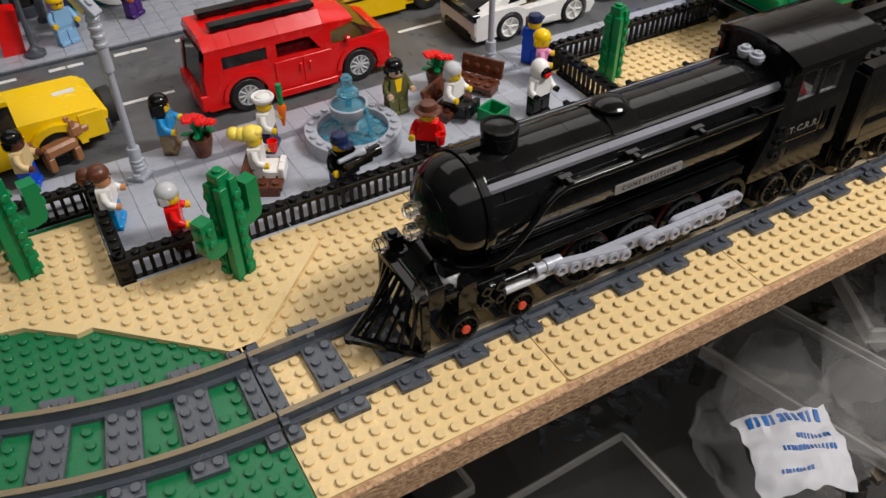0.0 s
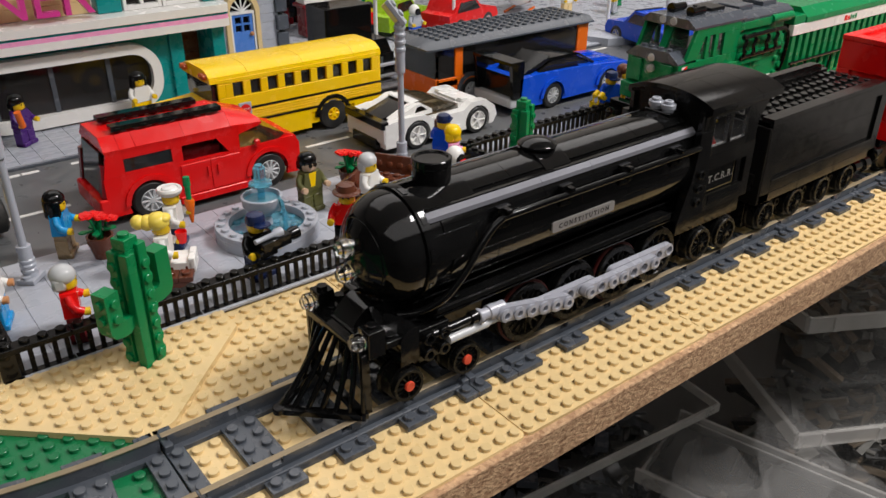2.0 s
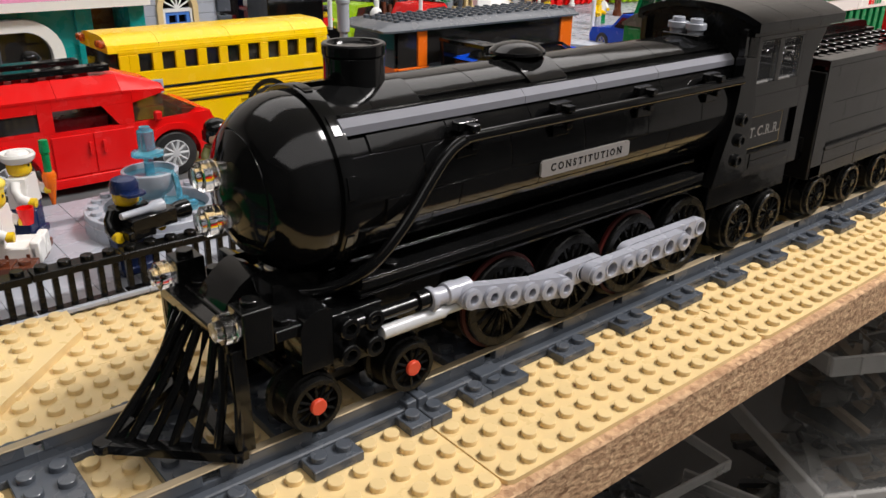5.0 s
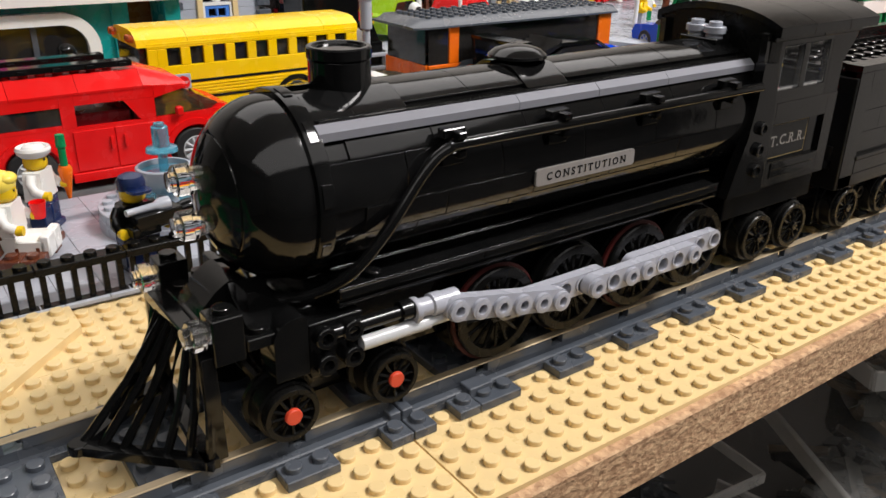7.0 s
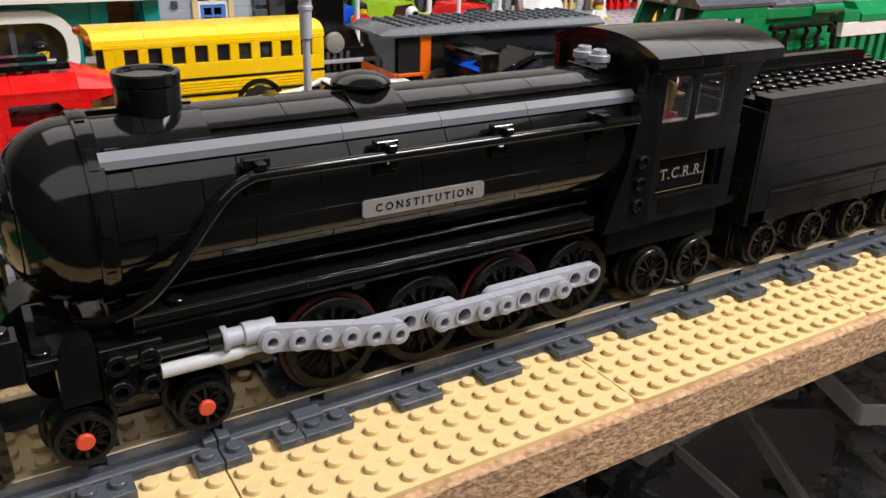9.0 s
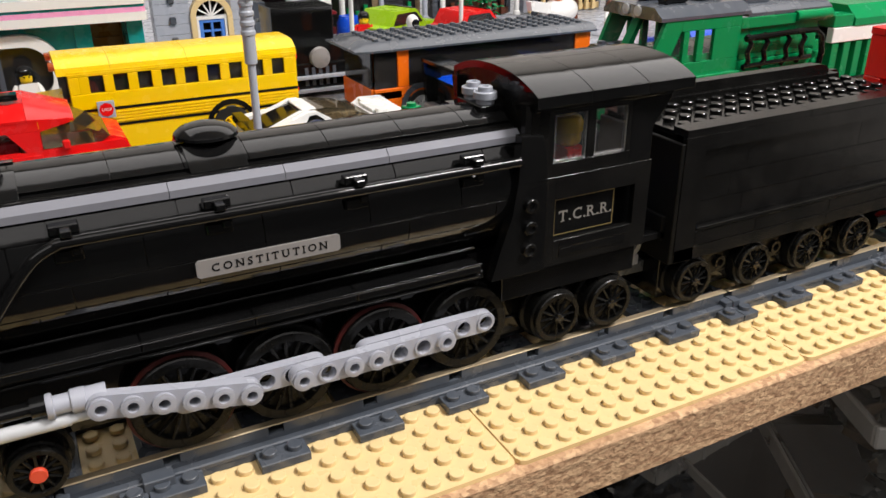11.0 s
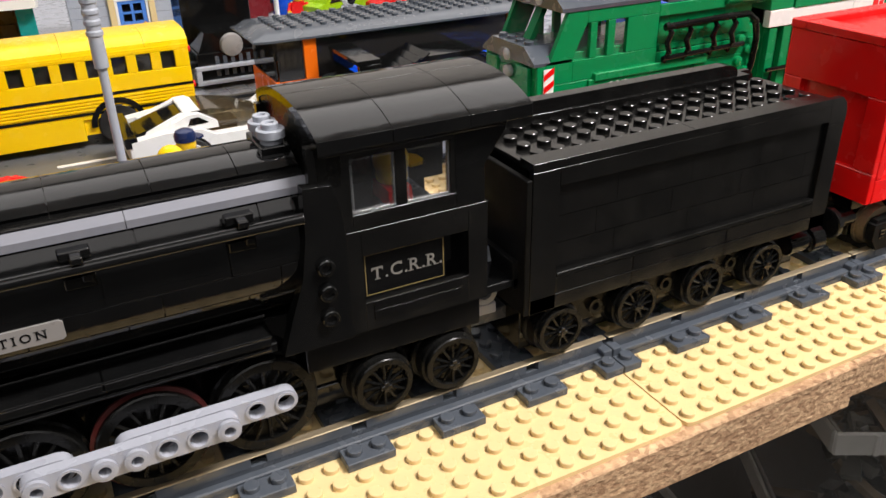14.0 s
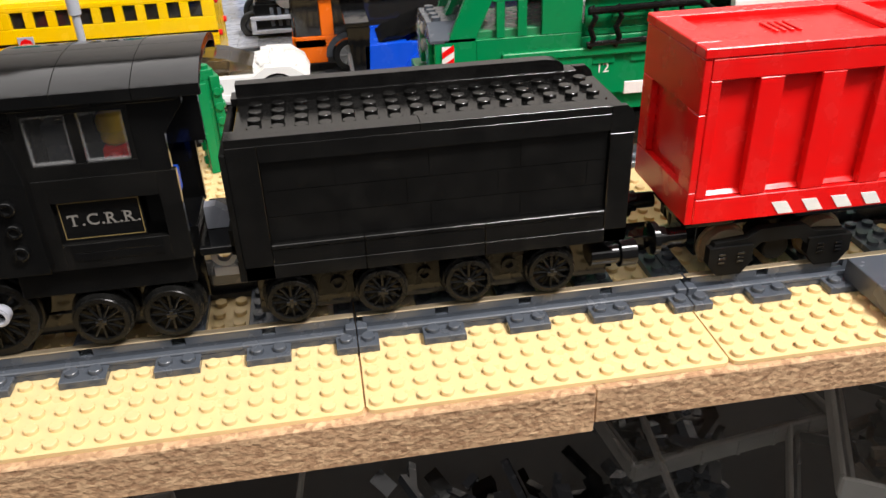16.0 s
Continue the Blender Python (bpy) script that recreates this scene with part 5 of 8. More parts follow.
def figure(label, x, y, z, rz, torso, legs, hair, style="cap", sit=False, arm=None, flesh=None, hip=None, item=None):
    """A brick figure: legs, trunk, arms, head and hair; faces -y before it is turned."""
    flesh = flesh or skin
    arm = arm or torso
    L, T, A, Hd, Hr, X, X2 = (bmesh.new() for _ in range(7))
    if sit:
        for s in (-1, 1):
            box(L, s * 4 - 3.8, s * 4 + 3.8, -15, 3.6, 0.2, 7.4, 0.6)
            box(L, s * 4 - 3.8, s * 4 + 3.8, -16.5, -12.5, 0.2, 9.4, 0.6)
        box(L, -7.9, 7.9, -3.6, 3.6, 4, 9.4, 0.4)
        zt = 9.4
    else:
        for s in (-1, 1):
            box(L, s * 4.05 - 3.8, s * 4.05 + 3.8, -3.6, 3.6, 0.1, 12, 0.5)
            box(L, s * 4.05 - 3.8, s * 4.05 + 3.8, -5.2, 3.6, 0.1, 3.4, 0.5)
        box(L, -7.9, 7.9, -3.4, 3.4, 11.8, 15.2, 0.4)
        zt = 15.2
    prism(T, [(-7.8, zt), (7.8, zt), (5.9, zt + 12.6), (5.2, zt + 13), (-5.2, zt + 13), (-5.9, zt + 12.6)], "y", -3.9, 3.9)
    for s in (-1, 1):
        tube(A, [(s * 6.4, 0, zt + 11.4), (s * 8.4, -0.4, zt + 8.4), (s * 9.4, -2.0, zt + 5.2), (s * 9.2, -5.4, zt + 3.6)], 2.2, 10)
        lathe(Hd, [(1.0, -8.6), (2.1, -8.4), (2.1, -5.6), (1.0, -5.2)], s * 9.2, zt + 3.4, "y", 10)
    lathe(Hd, [(2.4, zt + 12.8), (3.4, zt + 13.2), (4.7, zt + 14.2), (5.0, zt + 15.4), (5.0, zt + 20.2), (4.7, zt + 21.4), (3.4, zt + 22), (2.4, zt + 22), (2.4, zt + 23.4), (0.2, zt + 23.5)], 0, 0, "z", 20)
    zh = zt + 13
    if style == "cap":
        lathe(Hr, [(5.5, zh + 5.6), (5.6, zh + 8.4), (4.6, zh + 10.6), (2.4, zh + 11.6), (0.2, zh + 11.8)], 0, 0, "z", 20, False)
        prism(Hr, [(-4.6, -4.4), (4.6, -4.4), (4.0, -8.6), (2.0, -9.8), (-2.0, -9.8), (-4.0, -8.6)], "z", zh + 5.4, zh + 6.4)
    elif style == "chef":
        lathe(Hr, [(5.6, zh + 6.0), (6.8, zh + 7.2), (7.4, zh + 9.0), (6.8, zh + 10.2), (5.6, zh + 10.0), (5.2, zh + 9.0), (4.0, zh + 10.5), (0.2, zh + 11.2)], 0, 0, "z", 20, False)
    elif style == "hood":
        ball(Hr, (0, 0.8, zh + 5.0), 6.6, 14, 10, 1, 1, 1.15)
        lathe(X, [(0.2, -6.7), (3.4, -6.5), (4.0, -5.6), (4.1, -4.0)], 0, zh + 4.4, "y", 16)
    else:
        ball(Hr, (0, 1.0, zh + 7.4), 6.3, 14, 10, 1, 1, 0.86)
        if style == "long":
            box(Hr, -5.6, 5.6, 0.6, 6.4, zh - 3.4, zh + 8, 1.4)
            for s in (-1, 1):
                box(Hr, min(s * 4.2, s * 6.2), max(s * 4.2, s * 6.2), -3.4, 4, zh - 2.6, zh + 8, 0.8)
        elif style == "tail":
            ball(Hr, (0, 8.0, zh + 8.0), 3.8, 12, 8, 0.9, 1.2, 1.0)
            ball(Hr, (0, 10.6, zh + 4.6), 2.8, 12, 8, 1, 1, 1.5)
        elif style == "bob":
            box(Hr, -6.0, 6.0, -0.6, 6.2, zh + 0.6, zh + 8, 1.6)
        elif style == "bun":
            ball(Hr, (0, 6.6, zh + 7.0), 5.0, 14, 10, 1.0, 0.9, 0.9)
            ball(Hr, (0, 11.4, zh + 7.6), 4.6, 14, 10, 1.0, 0.9, 0.9)
            ball(Hr, (0, -2.6, zh + 9.4), 3.6, 12, 8, 1.3, 1.0, 0.7)
        elif style == "beanie":
            lathe(X2, [(6.6, zh + 6.6), (6.9, zh + 7.2), (6.9, zh + 8.6), (6.4, zh + 9.4), (5.4, zh + 12.6), (2.6, zh + 14.6), (0.2, zh + 15)], 0, 0, "z", 20, False)
            box(Hr, -6.0, 6.0, -0.6, 6.2, zh - 2.4, zh + 7, 1.6)
        elif style == "hat":
            lathe(Hr, [(8.2, zh + 6.6), (8.6, zh + 7.2), (7.6, zh + 8.0), (5.6, zh + 8.2), (5.0, zh + 12), (2.4, zh + 13.0), (0.2, zh + 12.6)], 0, 0, "z", 20, False)
    for s in (-1, 1):
        lathe(X, [(0.65, -5.06), (0.65, -4.8)], s * 1.6, zh + 5.0, "y", 8)
    pieces = [(T, torso), (L, legs), (A, arm), (Hd, flesh), (Hr, hair), (X, black), (X2, yellow)]
    if item:
        pieces += item(zt)
    ob = new("toy_figure", joined("toy_figure", pieces))
    ob.location, ob.rotation_euler = (x * MM, y * MM, (z + 0.15) * MM), (0, 0, radians(rz))
    return tagged(ob, label, "toy figure")


def carrot(zt):
    a, b = bmesh.new(), bmesh.new()
    lathe(a, [(0.8, zt - 4), (2.6, zt + 6), (3.2, zt + 10), (2.4, zt + 11.6)], 9.4, -8, "z", 12)
    lathe(b, [(1.7, zt + 11), (1.7, zt + 20), (2.3, zt + 20.4), (2.0, zt + 26), (0.4, zt + 26.4)], 9.4, -8, "z", 10)
    return [(a, orange), (b, green)]


def video_camera(zt):
    a, b = bmesh.new(), bmesh.new()
    box(a, -6, 14, -13, -5, zt + 4.6, zt + 11.0, 0.5)
    box(a, -8, 4, -13, -5, zt + 2.4, zt + 6.4, 0.5)
    lathe(a, [(3.0, 14), (3.8, 17), (3.8, 21)], -9, zt + 8, "x", 12)
    lathe(b, [(1.4, -8), (1.6, 4), (2.8, 6), (2.8, 10)], -9, zt + 12.2, "x", 12)
    return [(a, black), (b, grey)]


def cup(zt):
    a = bmesh.new()
    lathe(a, [(2.4, zt + 2), (3.4, zt + 9), (3.0, zt + 9), (2.2, zt + 3)], 9.2, -8.6, "z", 12)
    return [(a, red)]


def pole(zt):
    a = bmesh.new()
    cyl(a, 9.2, -8, zt - 12, zt + 16, 1.6, "z", 10)
    return [(a, brown)]


def red_tube(zt):
    a = bmesh.new()
    tube(a, [(-9, -8, zt + 3), (-13, -9, zt + 16)], 2.6, 10)
    return [(a, orange)]


lemon = plastic("pale yellow plastic", (0.86, 0.66, 0.10), 0.25, 0.02)
pale = plastic("pale skin plastic", (0.62, 0.42, 0.28), 0.3, 0.02)
sky = plastic("light blue plastic", (0.25, 0.47, 0.72), 0.28, 0.03)


def visor(zt):
    a = bmesh.new()
    box(a, -2.8, 2.8, -7.3, -6.2, zt + 15.2, zt + 18.0, 0.4)
    return [(a, red)]


def glasses(zt):
    a, b = bmesh.new(), bmesh.new()
    for s in (-1, 1):
        lathe(a, [(1.5, -5.3), (1.5, -4.8)], s * 1.8, zt + 18, "y", 10)
    prism(b, [(-3, zt + 12.6), (3, zt + 12.6), (1.6, zt + 3), (-1.6, zt + 3)], "y", -4.05, -3.85)
    return [(a, black), (b, yellow)]


figure("toy woman with brown ponytail, white top and azure skirt", -286, 223, PT, 70, white, azure, brown, "tail", flesh=nougat)
figure("toy man with grey hair and red jacket by the fence", -258, 188, PT, 75, red, dkred, silver, "bob")
figure("toy woman with long black hair and blue blouse", -237, 282, PT, 62, azure, dktan, black, "long")
figure("toy chef in white hat and coat holding a carrot", -181, 252, PT, 55, white, navy, white, "chef", item=carrot)
figure("toy woman with blond bun seated with a red cup", -199, 221, PT + 4, 62, white, white, lemon, "bun", True, item=cup)
figure("toy camera operator in dark blue cap with a video camera", -158, 188, PT, 12, black, navy, navy, "cap", item=video_camera)
figure("toy man with black hair in an olive jacket and glasses", -91, 248, PT, 8, olive, olive, black, "bob", flesh=pale, item=glasses)
figure("toy man with grey hair seated in a white shirt and waistcoat", -58, 227, PT + 4, 30, white, black, silver, "bob", True)
figure("toy pirate in a red coat and brown hat", -98, 190, PT, -40, red, black, brown, "hat", item=cup)
figure("toy figure in a white hooded suit with red visor", -8, 199, PT, 10, white, black, white, "hood", flesh=black, item=visor)
figure("toy boy with blond hair and pink shirt", 18, 233, PT, 50, lpink, blue, yellow, "bob")
figure("toy officer in blue uniform and cap with a brown staff", 29, 259, PT, 120, blue, blue, navy, "cap", item=pole)
figure("toy officer in blue uniform beside the far fence", 216, 262, PT, -20, blue, blue, navy, "cap")
figure("toy man with brown hair in a white and yellow outfit", 240, 268, PT, 20, white, grey, brown, "bob")
figure("toy woman in light blue with lavender hair and a yellow beanie", -266, 470, PT, 20, sky, sky, lav, "beanie")
figure("toy figure in a purple suit holding an orange tube", -209, 492, PT, 40, purple, purple, black, "bob", item=red_tube)
figure("toy figure in a dark jacket by the diner window", -262, 496, PT, 20, navy, navy, brown, "bob")
figure("toy figure in white and yellow by the diner window", -112, 500, PT, 10, white, yellow, black, "long")
figure("toy man in tan shirt and blue trousers beside the dog", -322, 285, PT, 70, tan, blue, black, "bob", flesh=brown)
figure("toy driver in red and yellow inside the locomotive cab", 58, 62, 56, 90, red, blue, yellow, "cap", True)

cart = thing("fruit_cart", "grey toy-brick cart with yellow toy bananas", "toy cart", 199, 262, PT)
bm = bmesh.new()
box(bm, -10, 10, -7, 7, 0.1, 9, 0.4)
box(bm, -11, 11, -8, 8, 9.1, 12.2, 0.4)
part("box", bm, dkgrey, cart)
for dx, dz in ((-4, 0), (3, -3)):
    bm = bmesh.new()
    tube(bm, [(dx - 4, -3, 12.4), (dx - 4.6, -3, 18 + dz), (dx - 2, -3, 23 + dz), (dx + 2, -3, 26 + dz)], 2.3, 10)
    part("banana", bm, yellow, cart, "bright yellow banana")
dog = bmesh.new()
box(dog, -10, 10, -4, 4, 8, 15, 1.6)
for sx in (-8, 8):
    for sy in (-2.6, 2.6):
        box(dog, sx - 2, sx + 2, sy - 1.6, sy + 1.6, 0.1, 9, 0.6)
box(dog, 7, 15, -3.4, 3.4, 14, 22, 1.6)
box(dog, 13, 19, -2.2, 2.2, 14.5, 18.5, 1.0)
for s in (-1, 1):
    box(dog, 8, 11, s * 2.6 - 0.8, s * 2.6 + 0.8, 21, 26, 0.5)
tube(dog, [(-10, 0, 14), (-14, 0, 18), (-15, 0, 22)], 1.3, 8)
dog_brown = plastic("brown plastic", (0.36, 0.15, 0.055), 0.35, 0.04)
dg = tagged(part("toy_dog", dog, dog_brown), "tan-brown plastic toy dog on the square", "toy dog")
dg.location, dg.rotation_euler = (-0.300, 0.300, PT * MM), (0, 0, radians(20))
dg.scale = (1.1, 1.1, 1.1)


def bench(x, y, rz, n=3):
    b = thing("bench", "reddish brown toy-brick bench with studded planks", "bench", x, y, PT, rz, "benches")
    for k in range(2):
        bm = bmesh.new()
        box(bm, -16, 16, -8 + 8 * k + 0.1, -0.1 + 8 * k, 4.0, 7.2, 0.3)
        for q in range(4):
            stud(bm, -12 + 8 * q, -4 + 8 * k, 7.2, 12)
        part("seat_plank", bm, brown, b)
    for s in (-1, 1):
        bm = bmesh.new()
        box(bm, s * 12 - 3.8, s * 12 + 3.8, -6, 6, 0.1, 3.9, 0.3)
        part("foot", bm, brown, b)
    bm = bmesh.new()
    box(bm, -16, 16, 8.2, 11.4, 7, 20, 0.4)
    for q in range(4):
        lathe(bm, [(2.4, 8.3), (2.4, 6.7), (2.1, 6.5)], -12 + 8 * q, 13, "y", 12)
    bm.transform(Matrix.Translation((0, 8, 5)) @ Matrix.Rotation(radians(-14), 4, "X") @ Matrix.Translation((0, -8, -5)))
    part("backrest", bm, brown, b)
    return b


bench(-193, 216, 62)
bench(-58, 231, 30)
bench(-28, 248, -58)


gb = thing("open_box", "small open green toy-brick box on the square", "toy box", -38, 208, PT, 20)
for q in ((-8, 8, -8, -6.4), (-8, 8, 6.4, 8), (-8, -6.4, -6.3, 6.3), (6.4, 8, -6.3, 6.3)):
    bm = bmesh.new()
    box(bm, *q, 1.3, 9.4, 0.2)
    part("side", bm, green, gb)
bm = bmesh.new()
box(bm, -8, 8, -8, 8, 0.1, 1.2, 0.1)
part("bottom", bm, green, gb)


def flowers(x, y):
    f = thing("flower_tub", "brown tub of bright red toy flowers with green stems", "flower tub", x, y, PT)
    bm = bmesh.new()
    lathe(bm, [(5, 0.1), (7.4, 10), (7.8, 14), (6.6, 14), (6.0, 10)], 0, 0, "z", 16)
    part("tub", bm, brown, f)
    bm, bl = bmesh.new(), bmesh.new()
    for k in range(7):
        a = k * 2.4
        r = 3 + 5.5 * (k % 3) / 2
        c = Vector((r * math.cos(a), r * math.sin(a), 24 + 4 * ((k * 7) % 5) / 4))
        tube(bm, [(0.6 * math.cos(a), 0.6 * math.sin(a), 10), c * 0.6 + Vector((0, 0, 8)), c], 0.9, 6)
        for j in range(5):
            b = j * 2 * math.pi / 5
            lathe(bl, [(0.3, c.z - 0.6), (2.0, c.z + 0.4), (1.4, c.z + 1.6), (0.2, c.z + 1.4)], c.x + 2.3 * math.cos(b), c.y + 2.3 * math.sin(b), "z", 8)
        lathe(bl, [(1.2, c.z), (1.2, c.z + 1.9), (0.2, c.z + 2.1)], c.x, c.y, "z", 8)
    for k in range(5):
        a = k * 1.3 + 0.4
        prism(bm, [(2 * math.cos(a), 2 * math.sin(a)), (9 * math.cos(a + 0.25), 9 * math.sin(a + 0.25)), (11 * math.cos(a), 11 * math.sin(a)), (9 * math.cos(a - 0.25), 9 * math.sin(a - 0.25))], "z", 15 + k, 16 + k)
    part("stem", bm, green, f)
    part("blossoms", bl, red, f)


flowers(-221, 266)
flowers(-51, 263)


def street_lamp(x, y, rz, h=118.0, label="light grey toy-brick street lamp with a slanted head"):
    s = thing("street_lamp", label, "street lamp", x, y, PT, rz, "street lamps")
    bm = bmesh.new()
    box(bm, -6.5, 6.5, -5, 5, 0.1, 3.0, 0.3)
    for k in (-4, 4):
        stud(bm, k, 0, 3.0, 12)
    part("base", bm, grey, s)
    bm = bmesh.new()
    cyl(bm, 0, 0, 2.6, 22, 3.9, "z", 16)
    for k in range(3):
        lathe(bm, [(3.9, 6 + k * 3), (4.4, 6.6 + k * 3), (4.4, 7.6 + k * 3), (3.9, 8.2 + k * 3)], 0, 0, "z", 16, False)
    cyl(bm, 0, 0, 21, h * 0.62, 2.2, "z", 14)
    cyl(bm, 0, 0, h * 0.62, h - 10, 3.4, "z", 16)
    for k in range(4):
        z = h - 30 + k * 5
        lathe(bm, [(3.4, z), (4.0, z + 0.8), (4.0, z + 2.4), (3.4, z + 3.2)], 0, 0, "z", 16, False)
    part("pole", bm, grey, s)
    tilt = Matrix.Translation((0, 0, h - 9)) @ Matrix.Rotation(radians(52), 4, "X")
    bm = bmesh.new()
    box(bm, -3.9, 3.9, -4, 15.6, 0, 3.2, 0.3)
    for k in range(2):
        stud(bm, 0, 3.6 + 8 * k, 3.2, 12)
    bm.transform(tilt)
    hd = part("head", bm, grey, s)
    bm = bmesh.new()
    box(bm, -3.7, 3.7, 1, 15.4, -3.2, -0.1, 0.3)
    bm.transform(tilt)
    part("light", bm, plastic("pale yellow lens", (0.75, 0.62, 0.2), 0.2, 0.02), hd, "pale yellow lens")


street_lamp(-262, 262, 48)
street_lamp(-2, 269, 48)

# ---- vehicles ----
def tyre(parent, x, y, z, r, w, side, rim, spokes=5, hub=0.62):
    bm = bmesh.new()
    lathe(bm, [(r * hub, -w / 2), (r * 0.92, -w / 2), (r, -w / 2 + 1), (r, w / 2 - 1), (r * 0.92, w / 2), (r * hub, w / 2)], 0, 0, "y", 28, False)
    lathe(bm, [(r * hub, -w / 2), (r * (hub - 0.04), 0), (r * hub, w / 2)], 0, 0, "y", 28, False)
    t = part("wheel", bm, rubber, parent, "black rubber tyre")
    t.location = (x * MM, y * MM, z * MM)
    bm = bmesh.new()
    s = side
    lathe(bm, [(r * (hub + 0.02), s * (w / 2 - 0.2)), (r * (hub - 0.04), s * (w / 2 + 0.2)), (r * (hub - 0.06), s * (w / 2 - 1.6)), (r * 0.2, s * (w / 2 - 2.4))], 0, 0, "y", 24, False)
    for k in range(spokes):
        a = 2 * math.pi * k / spokes
        d = Vector((math.cos(a), 0, math.sin(a)))
        tube(bm, [d * r * 0.1 + Vector((0, s * (w / 2 - 0.6), 0)), d * r * (hub - 0.04) + Vector((0, s * (w / 2 - 0.6), 0))], r * 0.075, 6)
    lathe(bm, [(r * 0.16, s * (w / 2 - 2)), (r * 0.16, s * (w / 2 + 0.3)), (0.1, s * (w / 2 + 0.4))], 0, 0, "y", 12)
    part("rim", bm, rim, t)


def arch(bm, x, z, r0, r1, y0, y1):
    lathe(bm, [(r0, y0), (r1, y0), (r1, y1), (r0, y1), (r0, y0)], x, z, "y", 16, False, (0, math.pi))


def side_strip(bm, pts, ys):
    for y0, y1 in ys:
        prism(bm, pts, "y", y0, y1)


def arched(x0, x1, z0, wheels, top):
    """Side outline of a car: a sill with round wheel openings below, the line top above (from +x to -x)."""
    pts = [(x0, z0)]
    for cx, cz, r in wheels:
        a0 = math.asin(max(-1.0, min(1.0, (z0 - cz) / r)))
        n = 12
        pts += [(cx + r * math.cos(math.pi - a0 - (math.pi - 2 * a0) * k / n), cz + r * math.sin(math.pi - a0 - (math.pi - 2 * a0) * k / n)) for k in range(n + 1)]
    return pts + [(x1, z0)] + list(top)


def both(bm, pts, y0, y1):
    for s in (-1, 1):
        prism(bm, pts, "y", min(s * y0, s * y1), max(s * y0, s * y1))


def loft(bm, rings):
    rings = [[bm.verts.new(p) for p in r] for r in rings]
    for p, q in zip(rings, rings[1:]):
        for i in range(len(p)):
            j = (i + 1) % len(p)
            bm.faces.new([p[i], p[j], q[j], q[i]])
    bm.faces.new(rings[0])
    bm.faces.new(rings[-1][::-1])


# red van: front to +x
van = thing("toy_van", "bright red toy-brick van with a black roof rack", "toy van", -142, 330, 0.2)
bm = bmesh.new()
box(bm, -59, 72, -21.4, 21.4, 15, 30, 0.4)
both(bm, arched(-61, 75, 7, ((-33, 12.5, 14.8), (51, 12.5, 14.8)), [(76, 14), (76, 29), (72, 34), (31, 33), (-61, 33)]), 21.5, 24)
for sgn in (-1, 1):
    for x in (-33, 51):
        arch(bm, x, 12.5, 14.4, 17.6, min(sgn * 20, sgn * 25.6), max(sgn * 20, sgn * 25.6))
    box(bm, -15, 33, min(sgn * 24.1, sgn * 26), max(sgn * 24.1, sgn * 26), 4.5, 9.5, 0.4)
    box(bm, -11.8, 8.4, min(sgn * 24.1, sgn * 24.9), max(sgn * 24.1, sgn * 24.9), 10, 31.2, 0.3)
    box(bm, 8.8, 30.4, min(sgn * 24.1, sgn * 24.9), max(sgn * 24.1, sgn * 24.9), 10, 31.2, 0.3)
box(bm, 70, 78, -23.6, 23.6, 6, 14.5, 1.2)
box(bm, -66, -59.5, -24.6, 24.6, 8, 20, 1.0)
prism(bm, [(58, 30), (76, 29), (74.5, 33.5), (68, 36), (58, 36.4)], "y", -21.4, 21.4)
pieces("body", "panel", bm, red, van)
bm = bmesh.new()
both(bm, [(-60.5, 33.1), (-47, 33.1), (-47, 49.5), (-57, 49.5)], 22, 24)
both(bm, [(-16, 33.1), (-9, 33.1), (-9, 49.5), (-16, 49.5)], 22, 24)
both(bm, [(-46.9, 44), (-16.1, 44), (-16.1, 49.5), (-46.9, 49.5)], 22, 24)
both(bm, [(-46.9, 33.1), (-16.1, 33.1), (-16.1, 35), (-46.9, 35)], 22, 24)
both(bm, [(-8.9, 44.2), (30.9, 44.2), (30.9, 49.5), (-8.9, 49.5)], 22, 24)
both(bm, [(23, 33.1), (31, 33.1), (31, 44.1), (15, 44.1)], 22, 24)
both(bm, [(31.1, 43.6), (47, 47.2), (47, 49.5), (31.1, 49.5)], 22, 24)
prof = lambda x, h, e, w: [(x, -w, e), (x, -w, e + 1.2), (x, -w + 7.6, h), (x, w - 7.6, h), (x, w, e + 1.2), (x, w, e)]
for x0, x1 in ((-58, -48.2), (-48, -38.2), (-38, -6.2), (-6, 25.8)):
    loft(bm, [prof(x0, 58.4, 49.6, 24.4), prof(x1, 58.4, 49.6, 24.4)])
loft(bm, [prof(26, 58.4, 49.6, 24.4), prof(49, 50.6, 47.6, 23.4)])
cabin = pieces("cabin", "panel", bm, red, van)
bm = bmesh.new()
prism(bm, [(31.4, 33.4), (31.4, 43.2), (46.6, 47.0), (66, 36.6), (60, 33.4)], "y", -22.4, 22.4)
part("windscreen", bm, tinted, cabin, "tinted wrap-round windscreen")
for sgn in (-1, 1):
    y0, y1 = min(sgn * 22.6, sgn * 23.2), max(sgn * 22.6, sgn * 23.2)
    bm = bmesh.new()
    box(bm, -46.8, -16.2, y0, y1, 35.1, 43.9, 0)
    part("window", bm, smoke, cabin, "dark smoked pane")
bm = bmesh.new()
prism(bm, [(-62.6, 22), (-60.8, 22), (-57.4, 49), (-59.2, 49)], "y", -17.5, 17.5)
part("rear_window", bm, smoke, cabin, "dark smoked pane")
